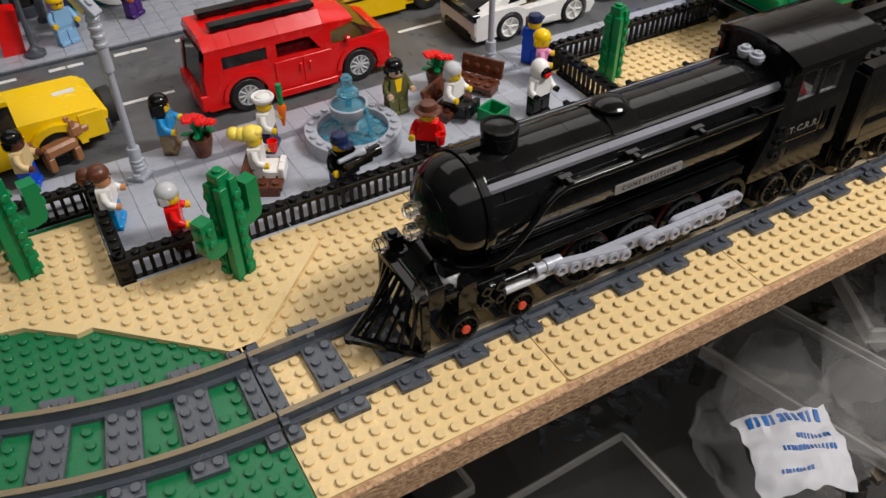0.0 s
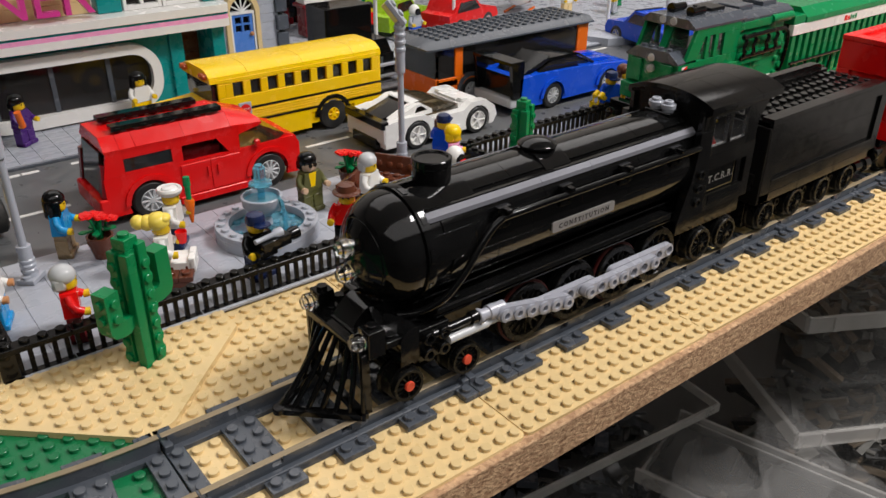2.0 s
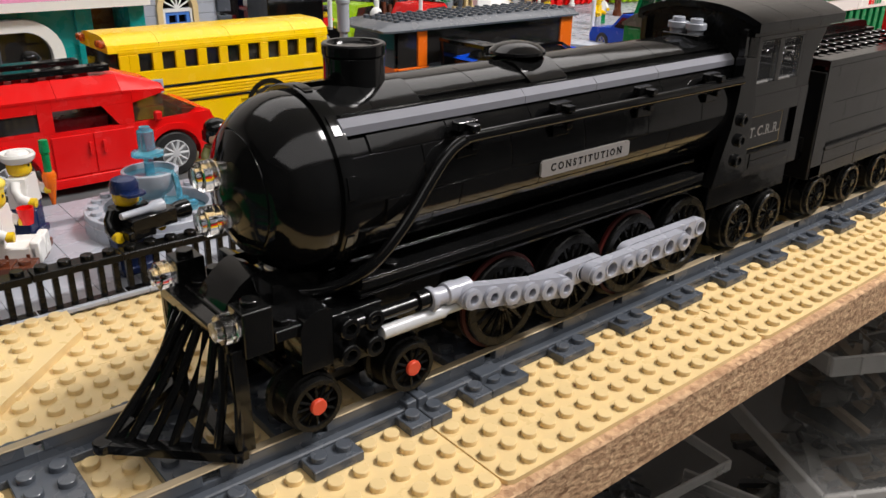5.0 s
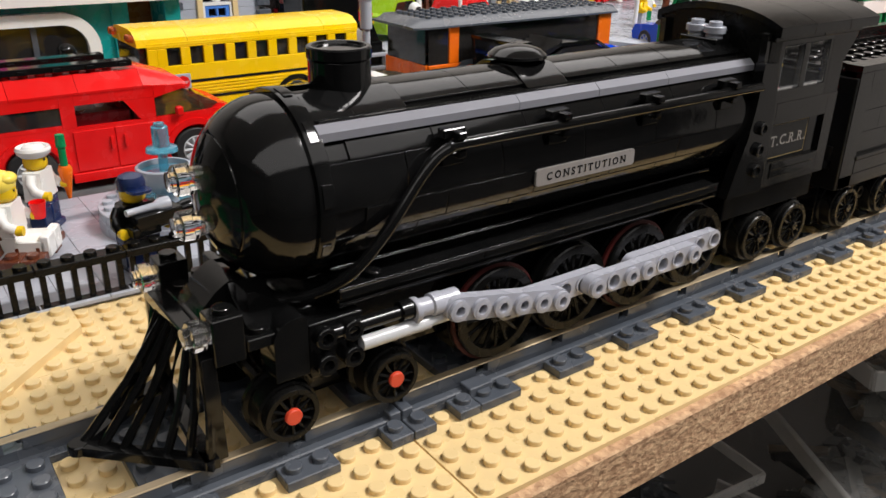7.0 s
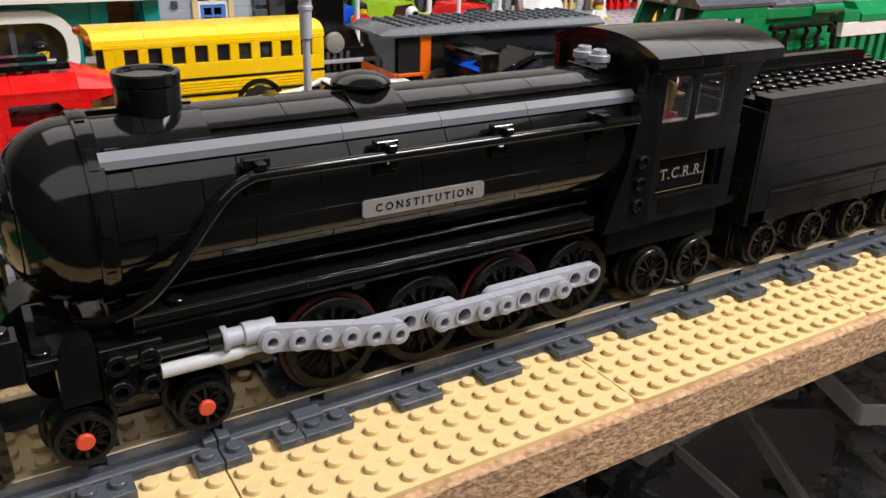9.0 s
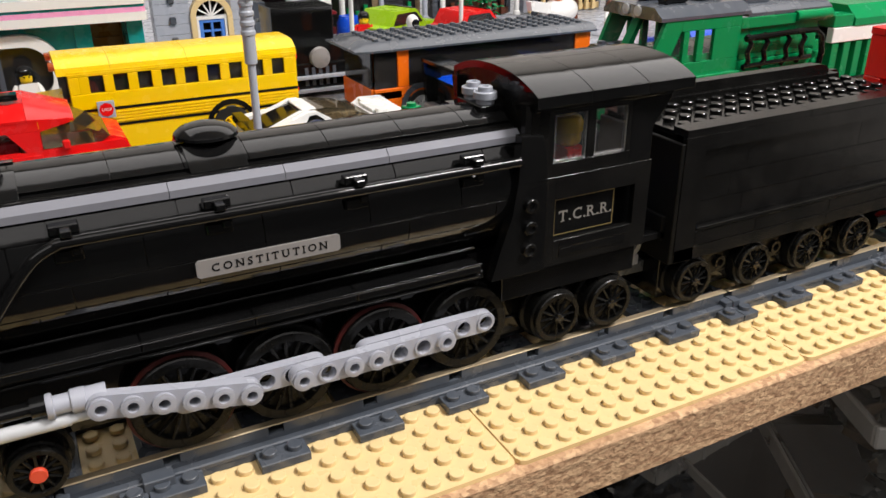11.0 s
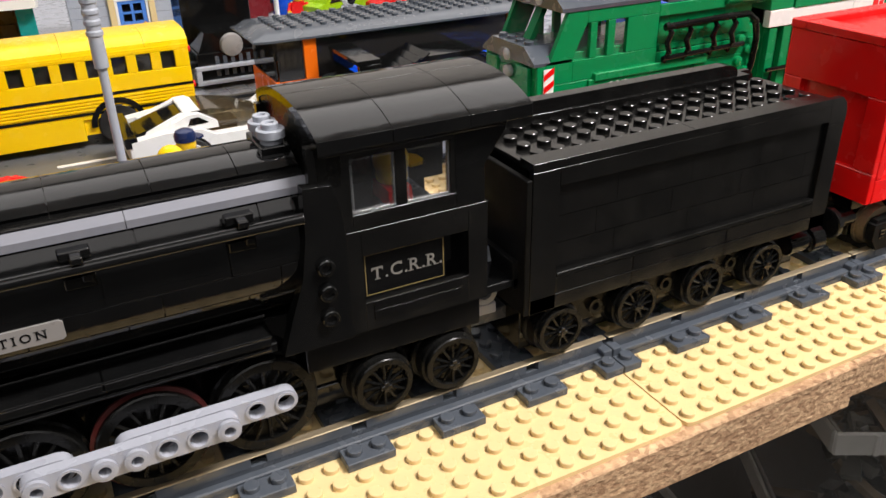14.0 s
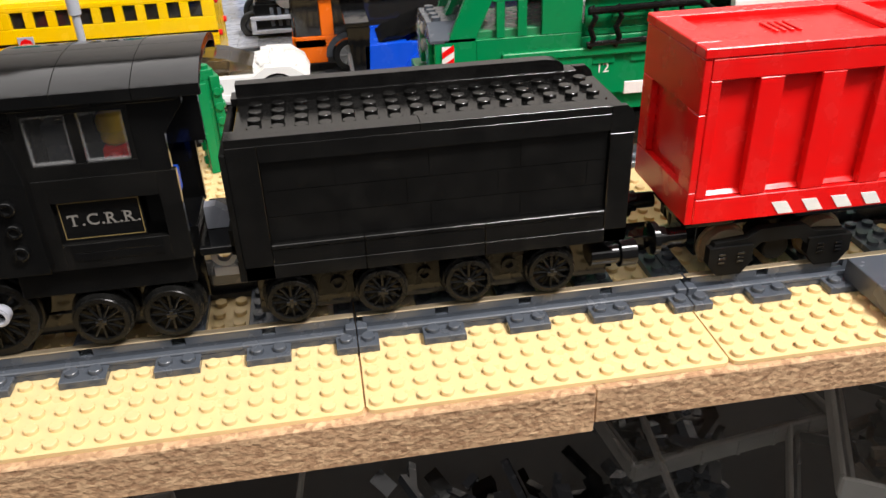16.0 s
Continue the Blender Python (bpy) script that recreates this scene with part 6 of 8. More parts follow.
for sgn in (-1, 1):
    bm = bmesh.new()
    prism(bm, [(-63.4, 21), (-60.6, 21), (-58.6, 42), (-61, 42)], "y", min(sgn * 18.4, sgn * 23.4), max(sgn * 18.4, sgn * 23.4))
    part("tail_lamp", bm, dkred, van, "dark red tail lamp")
    for x in (5.6, 12.6):
        bm = bmesh.new()
        box(bm, x, x + 1.6, min(sgn * 25, sgn * 26.4), max(sgn * 25, sgn * 26.4), 20, 27, 0.3)
        part("door_handle", bm, red, van)
    bm = bmesh.new()
    box(bm, 41, 45, min(sgn * 24, sgn * 27.4), max(sgn * 24, sgn * 27.4), 33, 38, 0.8)
    part("wing_mirror", bm, red, van)
    bm = bmesh.new()
    for k in range(8):
        stud(bm, -44 + 8 * k, sgn * 12, 58.3, 10)
    part("roof_studs", bm, red, van)
for y, x0, x1 in ((-13, -49, 24), (10, -50, 16)):
    bm = bmesh.new()
    box(bm, x0, x1, y - 4, y + 4, 60.1, 63.4, 0.3)
    rk = part("roof_rack", bm, black, van, "long black plank of the roof rack")
    for k in range(0, int((x1 - x0) / 8), 2):
        bm = bmesh.new()
        box(bm, x0 + 2 + 8 * k, x0 + 6 + 8 * k, y - 5.4, y - 4.1, 60.3, 62.4, 0.2)
        part("clip", bm, black, rk)
bm = bmesh.new()
box(bm, -56, 20, -17, 17, 30.1, 38, 1)
box(bm, 22, 30, -17, 17, 30.1, 42, 1)
part("seat", bm, dkred, van)
for x in (-33, 51):
    for sgn in (-1, 1):
        tyre(van, x, sgn * 20.2, 12.5, 12.5, 9, sgn, silver, 10)

# yellow school bus: front to -x
bus = thing("school_bus", "yellow toy-brick school bus with black side stripes", "toy bus", -15, 412, 0.2)
BZ = 60.0
bm = bmesh.new()
box(bm, -72, 72, -25, 25, 8, 28.6, 0.3)
for s in (-1, 1):
    y0, y1 = (-26.4, -24) if s < 0 else (24, 26.4)
    box(bm, -74, 74, y0, y1, 22.6, 32.0, 0.3)
    box(bm, -74, 4, y0, y1, 5.0, 21.2, 0.3)
    box(bm, 46, 74, y0, y1, 5.0, 21.2, 0.3)
    box(bm, 4, 46, y0, y1, 18, 21.2, 0.3)
    box(bm, -74, 74, y0, y1, 33.4, 43.4, 0.3)
    box(bm, -74, 74, y0, y1, 54.4, BZ - 2, 0.3)
    for k in range(10):
        x = -68 + k * 14.8
        box(bm, x, x + 6.2, y0, y1, 43.5, 54.3, 0.3)
    box(bm, -74, -68, y0, y1, 43.5, 54.3, 0.3)
    box(bm, 71, 74, y0, y1, 43.5, 54.3, 0.3)
    for z in (23.6, 25.6, 27.6, 29.6):
        box(bm, -74, 74, min(s * 26.3, s * 26.9), max(s * 26.3, s * 26.9), z, z + 1.2, 0.15)
box(bm, 71.5, 74, -24, 24, 8, 56, 0.4)
for x0, x1 in ((-80, -48.2), (-48, 0), (0.2, 48), (48.2, 74.5)):
    prism(bm, [(-26.6, BZ - 4), (-25.4, BZ + 0.5), (-19, BZ + 4.6), (-12, BZ + 5.6), (12, BZ + 5.6), (19, BZ + 4.6), (25.4, BZ + 0.5), (26.6, BZ - 4)], "x", x0, x1)
bus_body = pieces("body", "panel", bm, yellow, bus)
bm = bmesh.new()
box(bm, -118, -78, -17, 17, 12, 33, 1.5)
prism(bm, [(-120, 30), (-120, 34), (-112, 37), (-78, 40), (-78, 30)], "y", -16, 16)
for s in (-1, 1):
    arch(bm, -104, 13, 13, 17, min(s * 15, s * 27), max(s * 15, s * 27))
pieces("bonnet", "wing", bm, yellow, bus)
bm = bmesh.new()
for s in (-1, 1):
    y0, y1 = (-26.9, -24) if s < 0 else (24, 26.9)
    box(bm, -74, 74, y0, y1, 32.1, 33.3, 0)
    box(bm, -74, 74, y0, y1, 21.3, 22.5, 0)
    arch(bm, 25, 13, 13.6, 17, y0 - 0.4, y1 + 0.4)
pieces("side_stripe", "stripe", bm, black, bus)
bm = bmesh.new()
box(bm, -72, 70, -23.4, 23.4, 40, 56, 0)
prism(bm, [(-74.5, 38), (-78, 40), (-78, 57), (-74.5, 58)], "y", -23, 23)
part("glazing", bm, smoke, bus, "dark smoked windows")
bm = bmesh.new()
for s in (-1, 1):
    for y in (16, 21):
        lathe(bm, [(2.3, -80), (2.3, -83), (1.8, -83.4)], s * y, 61, "x", 14)
pieces("roof_lamp", "lens", bm, amber, bus, "clear orange warning lamps")
for s in (-1, 1):
    for z in (53, 30):
        bm = bmesh.new()
        lathe(bm, [(2.2, 74), (2.2, 75.8), (1.8, 76.2)], s * 20, z, "x", 12)
        part("tail_lamp", bm, red, bus, "round red tail lamp")
bm = bmesh.new()
box(bm, -60, -49.5, -29.4, -28.2, 27.5, 38.5, 0.3)
box(bm, -56, -53, -28.2, -26.9, 28.4, 31.4, 0.1)
stop = part("stop_sign", bm, grey, bus, "grey tile with a red octagonal stop sign")
bm = bmesh.new()
lathe(bm, [(4.5, -29.7), (4.5, -29.3)], -54.7, 33, "y", 8)
part("sign_face", bm, red, stop)
letters("lettering", "STOP", 2.6, white, stop, on_side(-54.7, -29.75, 33), "white letters", 0.02)
for x in (25, -104):
    for s in (-1, 1):
        tyre(bus, x, s * 21.5, 13, 13, 11, s, yellow, 6, 0.42)

# white sports car: front to +x
wc = thing("toy_sports_car", "white toy-brick sports car with black rear and smoked canopy", "toy car", 47, 330, 0.2, 0)
bm = bmesh.new()
box(bm, -37, 66, -18.8, 18.8, 6, 17, 0.5)
both(bm, arched(-40, 70, 6, ((-9, 11, 12.8), (53, 11, 13.0)), [(74, 13), (71, 21), (62, 27.5), (46, 28), (38, 22.5), (6, 22.5), (-2, 27), (-22, 27.6), (-40, 25.2)]), 19, 27)
both(bm, [(-31, 26.2), (-14, 31.4), (-7, 34.2), (-1, 34.4), (9, 28.4), (9, 25), (-31, 25)], 16.6, 21.5)
both(bm, [(-30, 26), (-10, 34.2), (-4, 34.6), (-4, 31.6), (-22, 25)], 13, 16.4)
both(bm, [(8, 8), (34, 8), (36, 10), (34, 12), (8, 12)], 27.1, 28.4)
prism(bm, [(38, 17.2), (38, 26.4), (52, 25.4), (66, 21.4), (73.6, 15), (73, 9), (66, 9)], "y", -18.8, 18.8)
for k in range(3):
    box(bm, 40 + 9 * k, 48 + 9 * k, -12, 12, 26.5 - 1.6 * k, 28.6 - 2.1 * k, 0.3)
    for y in (-15.5, 15.5):
        box(bm, 42 + 8 * k, 49 + 8 * k, y - 2.8, y + 2.8, 26.4 - 1.5 * k, 29.6 - 2.2 * k, 0.4)
box(bm, -41.4, -37, -26.6, 26.6, 10, 21.6, 0.5)
box(bm, -9, 1, -15, 15, 34.0, 35.2, 0.5)
pieces("body", "panel", bm, white, wc)
bm = bmesh.new()
prism(bm, [(1.2, 34.6), (7, 34.8), (21, 32.4), (42, 24.6), (1.2, 23)], "y", -15.6, 15.6)
part("canopy", bm, tinted, wc, "smoked windscreen")
bm = bmesh.new()
box(bm, -2, 22, -12, 12, 18, 26, 0.8)
part("seat", bm, dktan, wc)
bm = bmesh.new()
prism(bm, [(-36, 22), (-36, 25), (-9, 33.4), (1, 33.6), (1, 22)], "y", -12.8, 12.8)
part("engine_cover", bm, black, wc, "black engine cover")
bm = bmesh.new()
box(bm, -43.4, -36.6, -26.8, 26.8, 22, 28.0, 0.6)
part("spoiler", bm, black, wc, "glossy black rear spoiler")
bm = bmesh.new()
box(bm, -43, -39, -17, 17, 3.6, 12, 0.5)
part("diffuser", bm, black, wc, "black lower rear grille")
bm = bmesh.new()
box(bm, -38, 66, -18, 18, 3, 5.9, 0.3)
part("floor_pan", bm, black, wc)
for sgn in (-1, 1):
    bm = bmesh.new()
    prism(bm, [(-8, 28.2), (-6, 32.2), (-1.4, 32.6), (4, 28.8)], "y", min(sgn * 21.4, sgn * 21.9), max(sgn * 21.4, sgn * 21.9))
    part("air_intake", bm, black, wc, "black side intake")
for x in (-9, 53):
    for sgn in (-1, 1):
        tyre(wc, x, sgn * 22.6, 11.2, 11.2, 9, sgn, white, 5, 0.72)

# blue muscle car: front to +x
bc = thing("toy_muscle_car", "blue toy-brick muscle car with a black louvred rear and wing", "toy car", 220, 340, 0.2, 0)
bm = bmesh.new()
box(bm, -60, 78, -20.8, 20.8, 6, 20, 0.5)
both(bm, arched(-62, 82, 6, ((-21, 11.5, 13.6), (52, 11.5, 13.6)), [(85, 12), (85, 22), (80, 27.6), (20, 32), (-40, 34), (-62, 33)]), 21, 26)
for sgn in (-1, 1):
    for x in (-21, 52):
        arch(bm, x, 11.5, 13.4, 16.8, min(sgn * 20, sgn * 28), max(sgn * 20, sgn * 28))
prism(bm, [(18, 20.2), (85, 20.2), (85, 25), (79, 28.4), (18, 32)], "y", -20.8, 20.8)
prism(bm, [(-63, 20.2), (-34, 20.2), (-34, 33.6), (-63, 32)], "y", -20.8, 20.8)
for y in (-10, 10):
    prism(bm, [(36, 31), (36, 34), (60, 32.6), (66, 29.4)], "y", y - 4, y + 4)
pieces("body", "panel", bm, blue, bc)
bm = bmesh.new()
prism(bm, [(-52, 33.4), (-22, 44), (14, 44), (19, 42.6), (18, 41.4), (-22, 41.2), (-42, 32.8)], "y", -17.4, 17.4)
roof_ = part("roof", bm, black, bc, "black roof and sloping rear window")
for k in range(5):
    bm = bmesh.new()
    x, z = -50 + 6.2 * k, 34.4 + 2.2 * k
    prism(bm, [(x, z), (x + 4.6, z + 3.0), (x + 5.6, z + 2.6), (x + 1, z - 0.6)], "y", -18, 18)
    part("louvre", bm, black, roof_)
for sgn in (-1, 1):
    bm = bmesh.new()
    tube(bm, [(18, sgn * 16.8, 42), (38, sgn * 18.4, 31.4)], 1.3, 6)
    part("pillar", bm, black, roof_)
bm = bmesh.new()
prism(bm, [(-30, 32), (-16, 41), (16, 41), (37, 31.6)], "y", -16.6, 16.6)
part("glazing", bm, smoke, bc, "dark smoked windows")
bm = bmesh.new()
box(bm, -74, -58, -26, 26, 46, 49, 0.4)
wing = part("rear_wing", bm, black, bc, "black rear wing on tall end plates")
for sgn in (-1, 1):
    bm = bmesh.new()
    prism(bm, [(-70, 16), (-60, 16), (-58, 45.9), (-73, 45.9)], "y", min(sgn * 22, sgn * 26), max(sgn * 22, sgn * 26))
    part("end_plate", bm, black, wing)
bm = bmesh.new()
box(bm, -66, -62.2, -21.8, 21.8, 16, 33, 0.4)
part("rear_panel", bm, black, bc)
bm = bmesh.new()
box(bm, -72, -63, -25, 25, 8, 15.6, 0.8)
part("bumper", bm, silver, bc, "grey rear bumper")
for x in (-21, 52):
    for sgn in (-1, 1):
        tyre(bc, x, sgn * 22, 11.8, 11.8, 9, sgn, silver, 10)

# orange bus with a grey roof
ob_ = thing("toy_tram", "orange toy-brick bus with dark windows and a studded grey roof", "toy bus", 230, 402, 0.2)
bm = bmesh.new()
for s in (-1, 1):
    y0, y1 = (-30, -26) if s < 0 else (26, 30)
    box(bm, -118, -96, y0, y1, 8, 25, 0.4)
    box(bm, -118, 74, y0, y1, 19, 27, 0.4)
    box(bm, -99, -90, y0, y1, 27.1, 54, 0.4)
    box(bm, 59, 74, y0, y1, 27.1, 54, 0.4)
box(bm, -120, -114, -28, 28, 8, 27, 0.4)
pieces("body", "panel", bm, orange, ob_)
bm = bmesh.new()
box(bm, -113, 72, -26, 26, 6, 16, 0.3)
for s in (-1, 1):
    box(bm, -62, 70, s * 28 - 2, s * 28 + 2, 8, 16.8, 0.3)
    arch(bm, -80, 12, 13, 17, min(s * 24, s * 31), max(s * 24, s * 31))
pieces("underbody", "skirt", bm, dkgrey, ob_)
bm = bmesh.new()
for s in (-1, 1):
    y0, y1 = (-28.6, -27.6) if s < 0 else (27.6, 28.6)
    box(bm, -117, -99.2, y0, y1, 27, 54, 0)
    box(bm, -89.8, 58.8, y0, y1, 27, 54, 0)
box(bm, -119, -117.5, -26, 26, 27, 54, 0)
part("glazing", bm, smoke, ob_, "dark smoked windows")
bm = bmesh.new()
rp_ = lambda x, w, h: [(x, -w, 54.2), (x, -w, 55.6), (x, -w + 7, h), (x, w - 7, h), (x, w, 55.6), (x, w, 54.2)]
loft(bm, [rp_(-132, 30, 56), rp_(-122, 33, 60), rp_(78, 33, 60)])
rf = part("roof", bm, dkgrey, ob_, "dark grey studded roof")
bm = bmesh.new()
for i in range(18):
    for j in range(6):
        stud(bm, -112 + i * 10.6, -20 + j * 8, 60, 8)
part("roof_studs", bm, dkgrey, rf)
bm = bmesh.new()
box(bm, -70, 68, -20, 20, 16, 30, 1)
for k in range(6):
    box(bm, -60 + 22 * k, -50 + 22 * k, -18, 18, 30, 44, 1)
part("seat_row", bm, dkred, ob_)
for x in (-80, 42):
    for s in (-1, 1):
        tyre(ob_, x, s * 26, 12, 12, 9, s, silver, 6)

# yellow off-roader with its spare wheel at the back (+x)
yc = thing("toy_off_roader", "yellow toy-brick off-road car with a spare wheel on its tail", "toy car", -313, 329, 0.2, 6)
bm = bmesh.new()
box(bm, -60, 40, -20, 20, 10, 24, 0.5)
for s in (-1, 1):
    for x in (10,  -46):
        arch(bm, x, 12, 13.4, 18, min(s * 18, s * 29), max(s * 18, s * 29))
    y0, y1 = (-26, -20) if s < 0 else (20, 26)
    box(bm, -30, -6, y0, y1, 9, 28, 0.5)
    box(bm, 26, 42, y0, y1, 12, 30, 0.5)
prism(bm, [(-8, 22), (44, 22), (45, 27), (38, 31.5), (-4, 34), (-8, 34)], "y", -25, 25)
pieces("body", "panel", bm, yellow, yc)
bm = bmesh.new()
prism(bm, [(-34, 28), (-8, 28), (-8, 48), (-24, 48)], "y", -22, 22)
part("glazing", bm, smoke, yc)
bm = bmesh.new()
box(bm, -40, -8, -24, 24, 48.2, 52, 0.6)
part("roof", bm, yellow, yc)
bm = bmesh.new()
lathe(bm, [(6, 46), (11, 46), (12.5, 47.5), (12.5, 54.5), (11, 56), (6, 56)], 4, 15, "x", 24)
part("spare_wheel", bm, rubber, yc)
bm = bmesh.new()
box(bm, 20, 34, 2, 6, 31.0, 33.0, 0)
pl = part("plate", bm, white, yc, "pale rear plate with dark bars")
for x in (10, -46):
    for s in (-1, 1):
        tyre(yc, x, s * 22, 12.4, 12.4, 10, s, dkgrey, 6)
bm = bmesh.new()
box(bm, 40, 46, -18, 18, 8, 16, 0.5)
part("bumper", bm, dkgrey, yc)

# ---- second line: green diesel and wagon ----
for x0 in (184, 440, 696):
    straight_track(x0, 256, 196.0)
gl = thing("green_diesel_locomotive", "bright green toy-brick diesel locomotive with grey roof and black hoses", "locomotive", 0, 196, 0)
bm = bmesh.new()
box(bm, 190, 328, -21.8, 21.8, 30, 76, 0.4)
gbody = part("body", bm, green, gl)
for s in (-1, 1):
    y0, y1 = (-24.6, -21.9) if s < 0 else (21.9, 24.6)
    bm = bmesh.new()
    box(bm, 188, 322, y0, y1, 40, 62, 0.3)
    part("panel", bm, green, gbody)
    bm = bmesh.new()
    prism(bm, [(188, 62.1), (203.5, 62.1), (203.5, 74), (211.5, 91), (211.5, 96), (200, 96), (190, 73), (188, 73)], "y", y0, y1)
    part("slope", bm, green, gbody)
    bm = bmesh.new()
    box(bm, 203.6, 256, y0, y1, 62.1, 72.5, 0.2)
    part("panel", bm, green, gbody)
    bm = bmesh.new()
    box(bm, 211.6, 256, y0, y1, 90, 96, 0.2)
    part("panel", bm, green, gbody)
    for x0, x1 in ((213.5, 217.5), (224, 228.5), (236, 256)):
        bm = bmesh.new()
        box(bm, x0, x1, y0, y1, 72.6, 89.9, 0.2)
        part("panel", bm, green, gbody)
    bm = bmesh.new()
    box(bm, 256.1, 330, y0, y1, 62.1, 70, 0.3)
    part("panel", bm, green, gbody)
    bm = bmesh.new()
    box(bm, 256.1, 330, y0, y1, 88, 94, 0.3)
    part("panel", bm, green, gbody)
    bm = bmesh.new()
    box(bm, 216, 290, min(s * 24, s * 27), max(s * 24, s * 27), 61, 65, 0.4)
    part("panel", bm, green, gbody)
    bm = bmesh.new()
    box(bm, 213, 262, min(s * 24, s * 26), max(s * 24, s * 26), 50, 62, 0.4)
    part("panel", bm, green, gbody)
    for x in (262, 282):
        bm = bmesh.new()
        box(bm, x, x + 12, min(s * 24, s * 25.4), max(s * 24, s * 25.4), 56, 62, 0.4)
        part("panel", bm, green, gbody)
    for k in range(5):
        bm = bmesh.new()
        lathe(bm, [(2.6, s * 24), (2.6, s * 26.6), (2.0, s * 27)], 314 + (k % 2) * 6, 46 + k * 6, "y", 12)
        part("bolt", bm, green, gbody)
bm = bmesh.new()
box(bm, 183, 190, -24.4, 24.4, 52, 72, 0.4)
part("nose", bm, green, gbody)
for s in (-1, 1):
    bm = bmesh.new()
    box(bm, 180.6, 182.9, min(s * 9, s * 20), max(s * 9, s * 20), 54, 71, 0.4)
    part("nose_door", bm, green, gbody)
bm = bmesh.new()
box(bm, 177, 188, -24, 24, 40, 51.8, 0.4)
part("panel", bm, green, gbody)
bm = bmesh.new()
prism(bm, [(188, 72), (192, 72), (203, 96), (200, 96)], "y", -3, 3)
part("slope", bm, green, gbody)
bm = bmesh.new()
lathe(bm, [(3.2, 300), (3.2, 330)], -23.5, 92, "x", 14)
part("pipe", bm, green, gbody)
bm = bmesh.new()
prism(bm, [(-24.6, 72.2), (-24.6, 73.6), (-15, 80.4), (15, 80.4), (24.6, 73.6), (24.6, 72.2)], "x", 181, 203)
for k in range(4):
    stud(bm, 186, -12 + 8 * k, 80.3, 12)
part("nose_top", bm, dkgrey, gl, "grey sloped nose top")
bm = bmesh.new()
prism(bm, [(-25, 96.2), (-25, 98), (-18, 103), (18, 103), (25, 98), (25, 96.2)], "x", 196, 262)
prism(bm, [(-23, 94.2), (-23, 96), (-17, 99.5), (17, 99.5), (23, 96), (23, 94.2)], "x", 262.2, 332)
for x in (272, 306):
    box(bm, x, x + 20, -10, 10, 99.4, 103, 0.4)
part("roof", bm, dkgrey, gl, "dark grey roof")
bm = bmesh.new()
for s in (-1, 1):
    cyl(bm, s * 9, 106, 212, 226, 3.0, "x", 14)
    cyl(bm, s * 9, 106, 209, 212, 4.0, "x", 14)
    box(bm, 216, 220, s * 9 - 1.5, s * 9 + 1.5, 102.8, 104, 0)
box(bm, 236, 254, -9, 9, 102.9, 105.6, 0.4)
part("roof_horn", bm, black, gl)
bm = bmesh.new()
prism(bm, [(190.5, 74), (192.2, 74), (202.5, 95), (200.8, 95)], "y", -21, 21)
for s in (-1, 1):
    box(bm, 204, 236, s * 23 - 0.4, s * 23 + 0.4, 72.6, 90, 0)
part("window", bm, pane_mat, gl, "clear cab windows")
bm = bmesh.new()
for s in (-1, 1):
    lathe(bm, [(3.8, 197), (3.8, 193.5), (2.6, 193), (0.2, 192.8)], s * 5, 100, "x", 16)
for z in (74, 65.5):
    lathe(bm, [(3.9, 183), (3.9, 178.4), (2.8, 177.8), (0.2, 177.6)], 0, z, "x", 16)
pieces("headlamp", "headlamp", bm, edge_mat, gl, "clear round headlamps")
bm = bmesh.new()
for z in (74, 65.5):
    lathe(bm, [(3.0, 182.9), (3.0, 180.4), (1.2, 179.6), (0.2, 179.5)], 0, z, "x", 14)
for s in (-1, 1):
    lathe(bm, [(3.0, 197), (3.0, 195.4), (0.2, 195.0)], s * 5, 100, "x", 14)
pieces("reflector", "reflector", bm, silver, gl, "silver lamp reflectors")
bm = bmesh.new()
box(bm, 186.5, 192.5, -25.1, -24.7, 52, 70.5, 0.1)
wsn = part("warning_panel", bm, white, gl, "white panel with red slanted stripes")
for k in range(3):
    bm = bmesh.new()
    z = 52.4 + 6.2 * k
    prism(bm, [(186.6, z), (192.4, z + 3.4), (192.4, z + 6.4), (186.6, z + 3.0)], "y", -25.3, -25.05)
    part("red_stripe", bm, red, wsn)
letters("lettering", "G 349", 5.0, white, gbody, on_side(231, -26.1, 57.5), "white numerals", 0.05)
letters("lettering", "12", 7.0, white, gbody, on_side(268, -24.7, 53.5), "white numerals", 0.05)
for y0, y1 in ((-24.9, -21.9), (21.9, 24.9)):
    bm = bmesh.new()
    box(bm, 280, 318, y0, y1, 39.0, 45.6, 0.3)
    part("white_sill", bm, white, gl, "white sill tile")
bm = bmesh.new()
tube(bm, [(258, -27.5, 83), (300, -28, 84), (314, -28.5, 84), (320, -28.5, 80), (323, -28, 70), (323, -27, 56), (321, -26, 46)], 1.8, 10)
tube(bm, [(258, -27.5, 67), (314, -27.5, 68)], 1.4, 8)
for x in (260, 273, 291, 304):
    tube(bm, [(x, -26, 85), (x + 1.5, -28.6, 80), (x - 1, -28.6, 75), (x + 1, -28.6, 70), (x, -26, 65)], 1.5, 8)
pieces("hose", "hose", bm, wheel_black, gl, "black hoses and rails")
bm = bmesh.new()
box(bm, 258, 322, -22.6, -21.6, 70, 88, 0)
for k in range(4):
    box(bm, 272 + 0 * k, 292, -23, -22.4, 76 + k * 2.2, 77 + k * 2.2, 0)
box(bm, 258, 320, -24, -22.4, 70.4, 73.5, 0.3)
pieces("grille", "grille_bar", bm, green, gl)
bm = bmesh.new()
box(bm, 176, 326, -17, 17, 18, 40, 0.4)
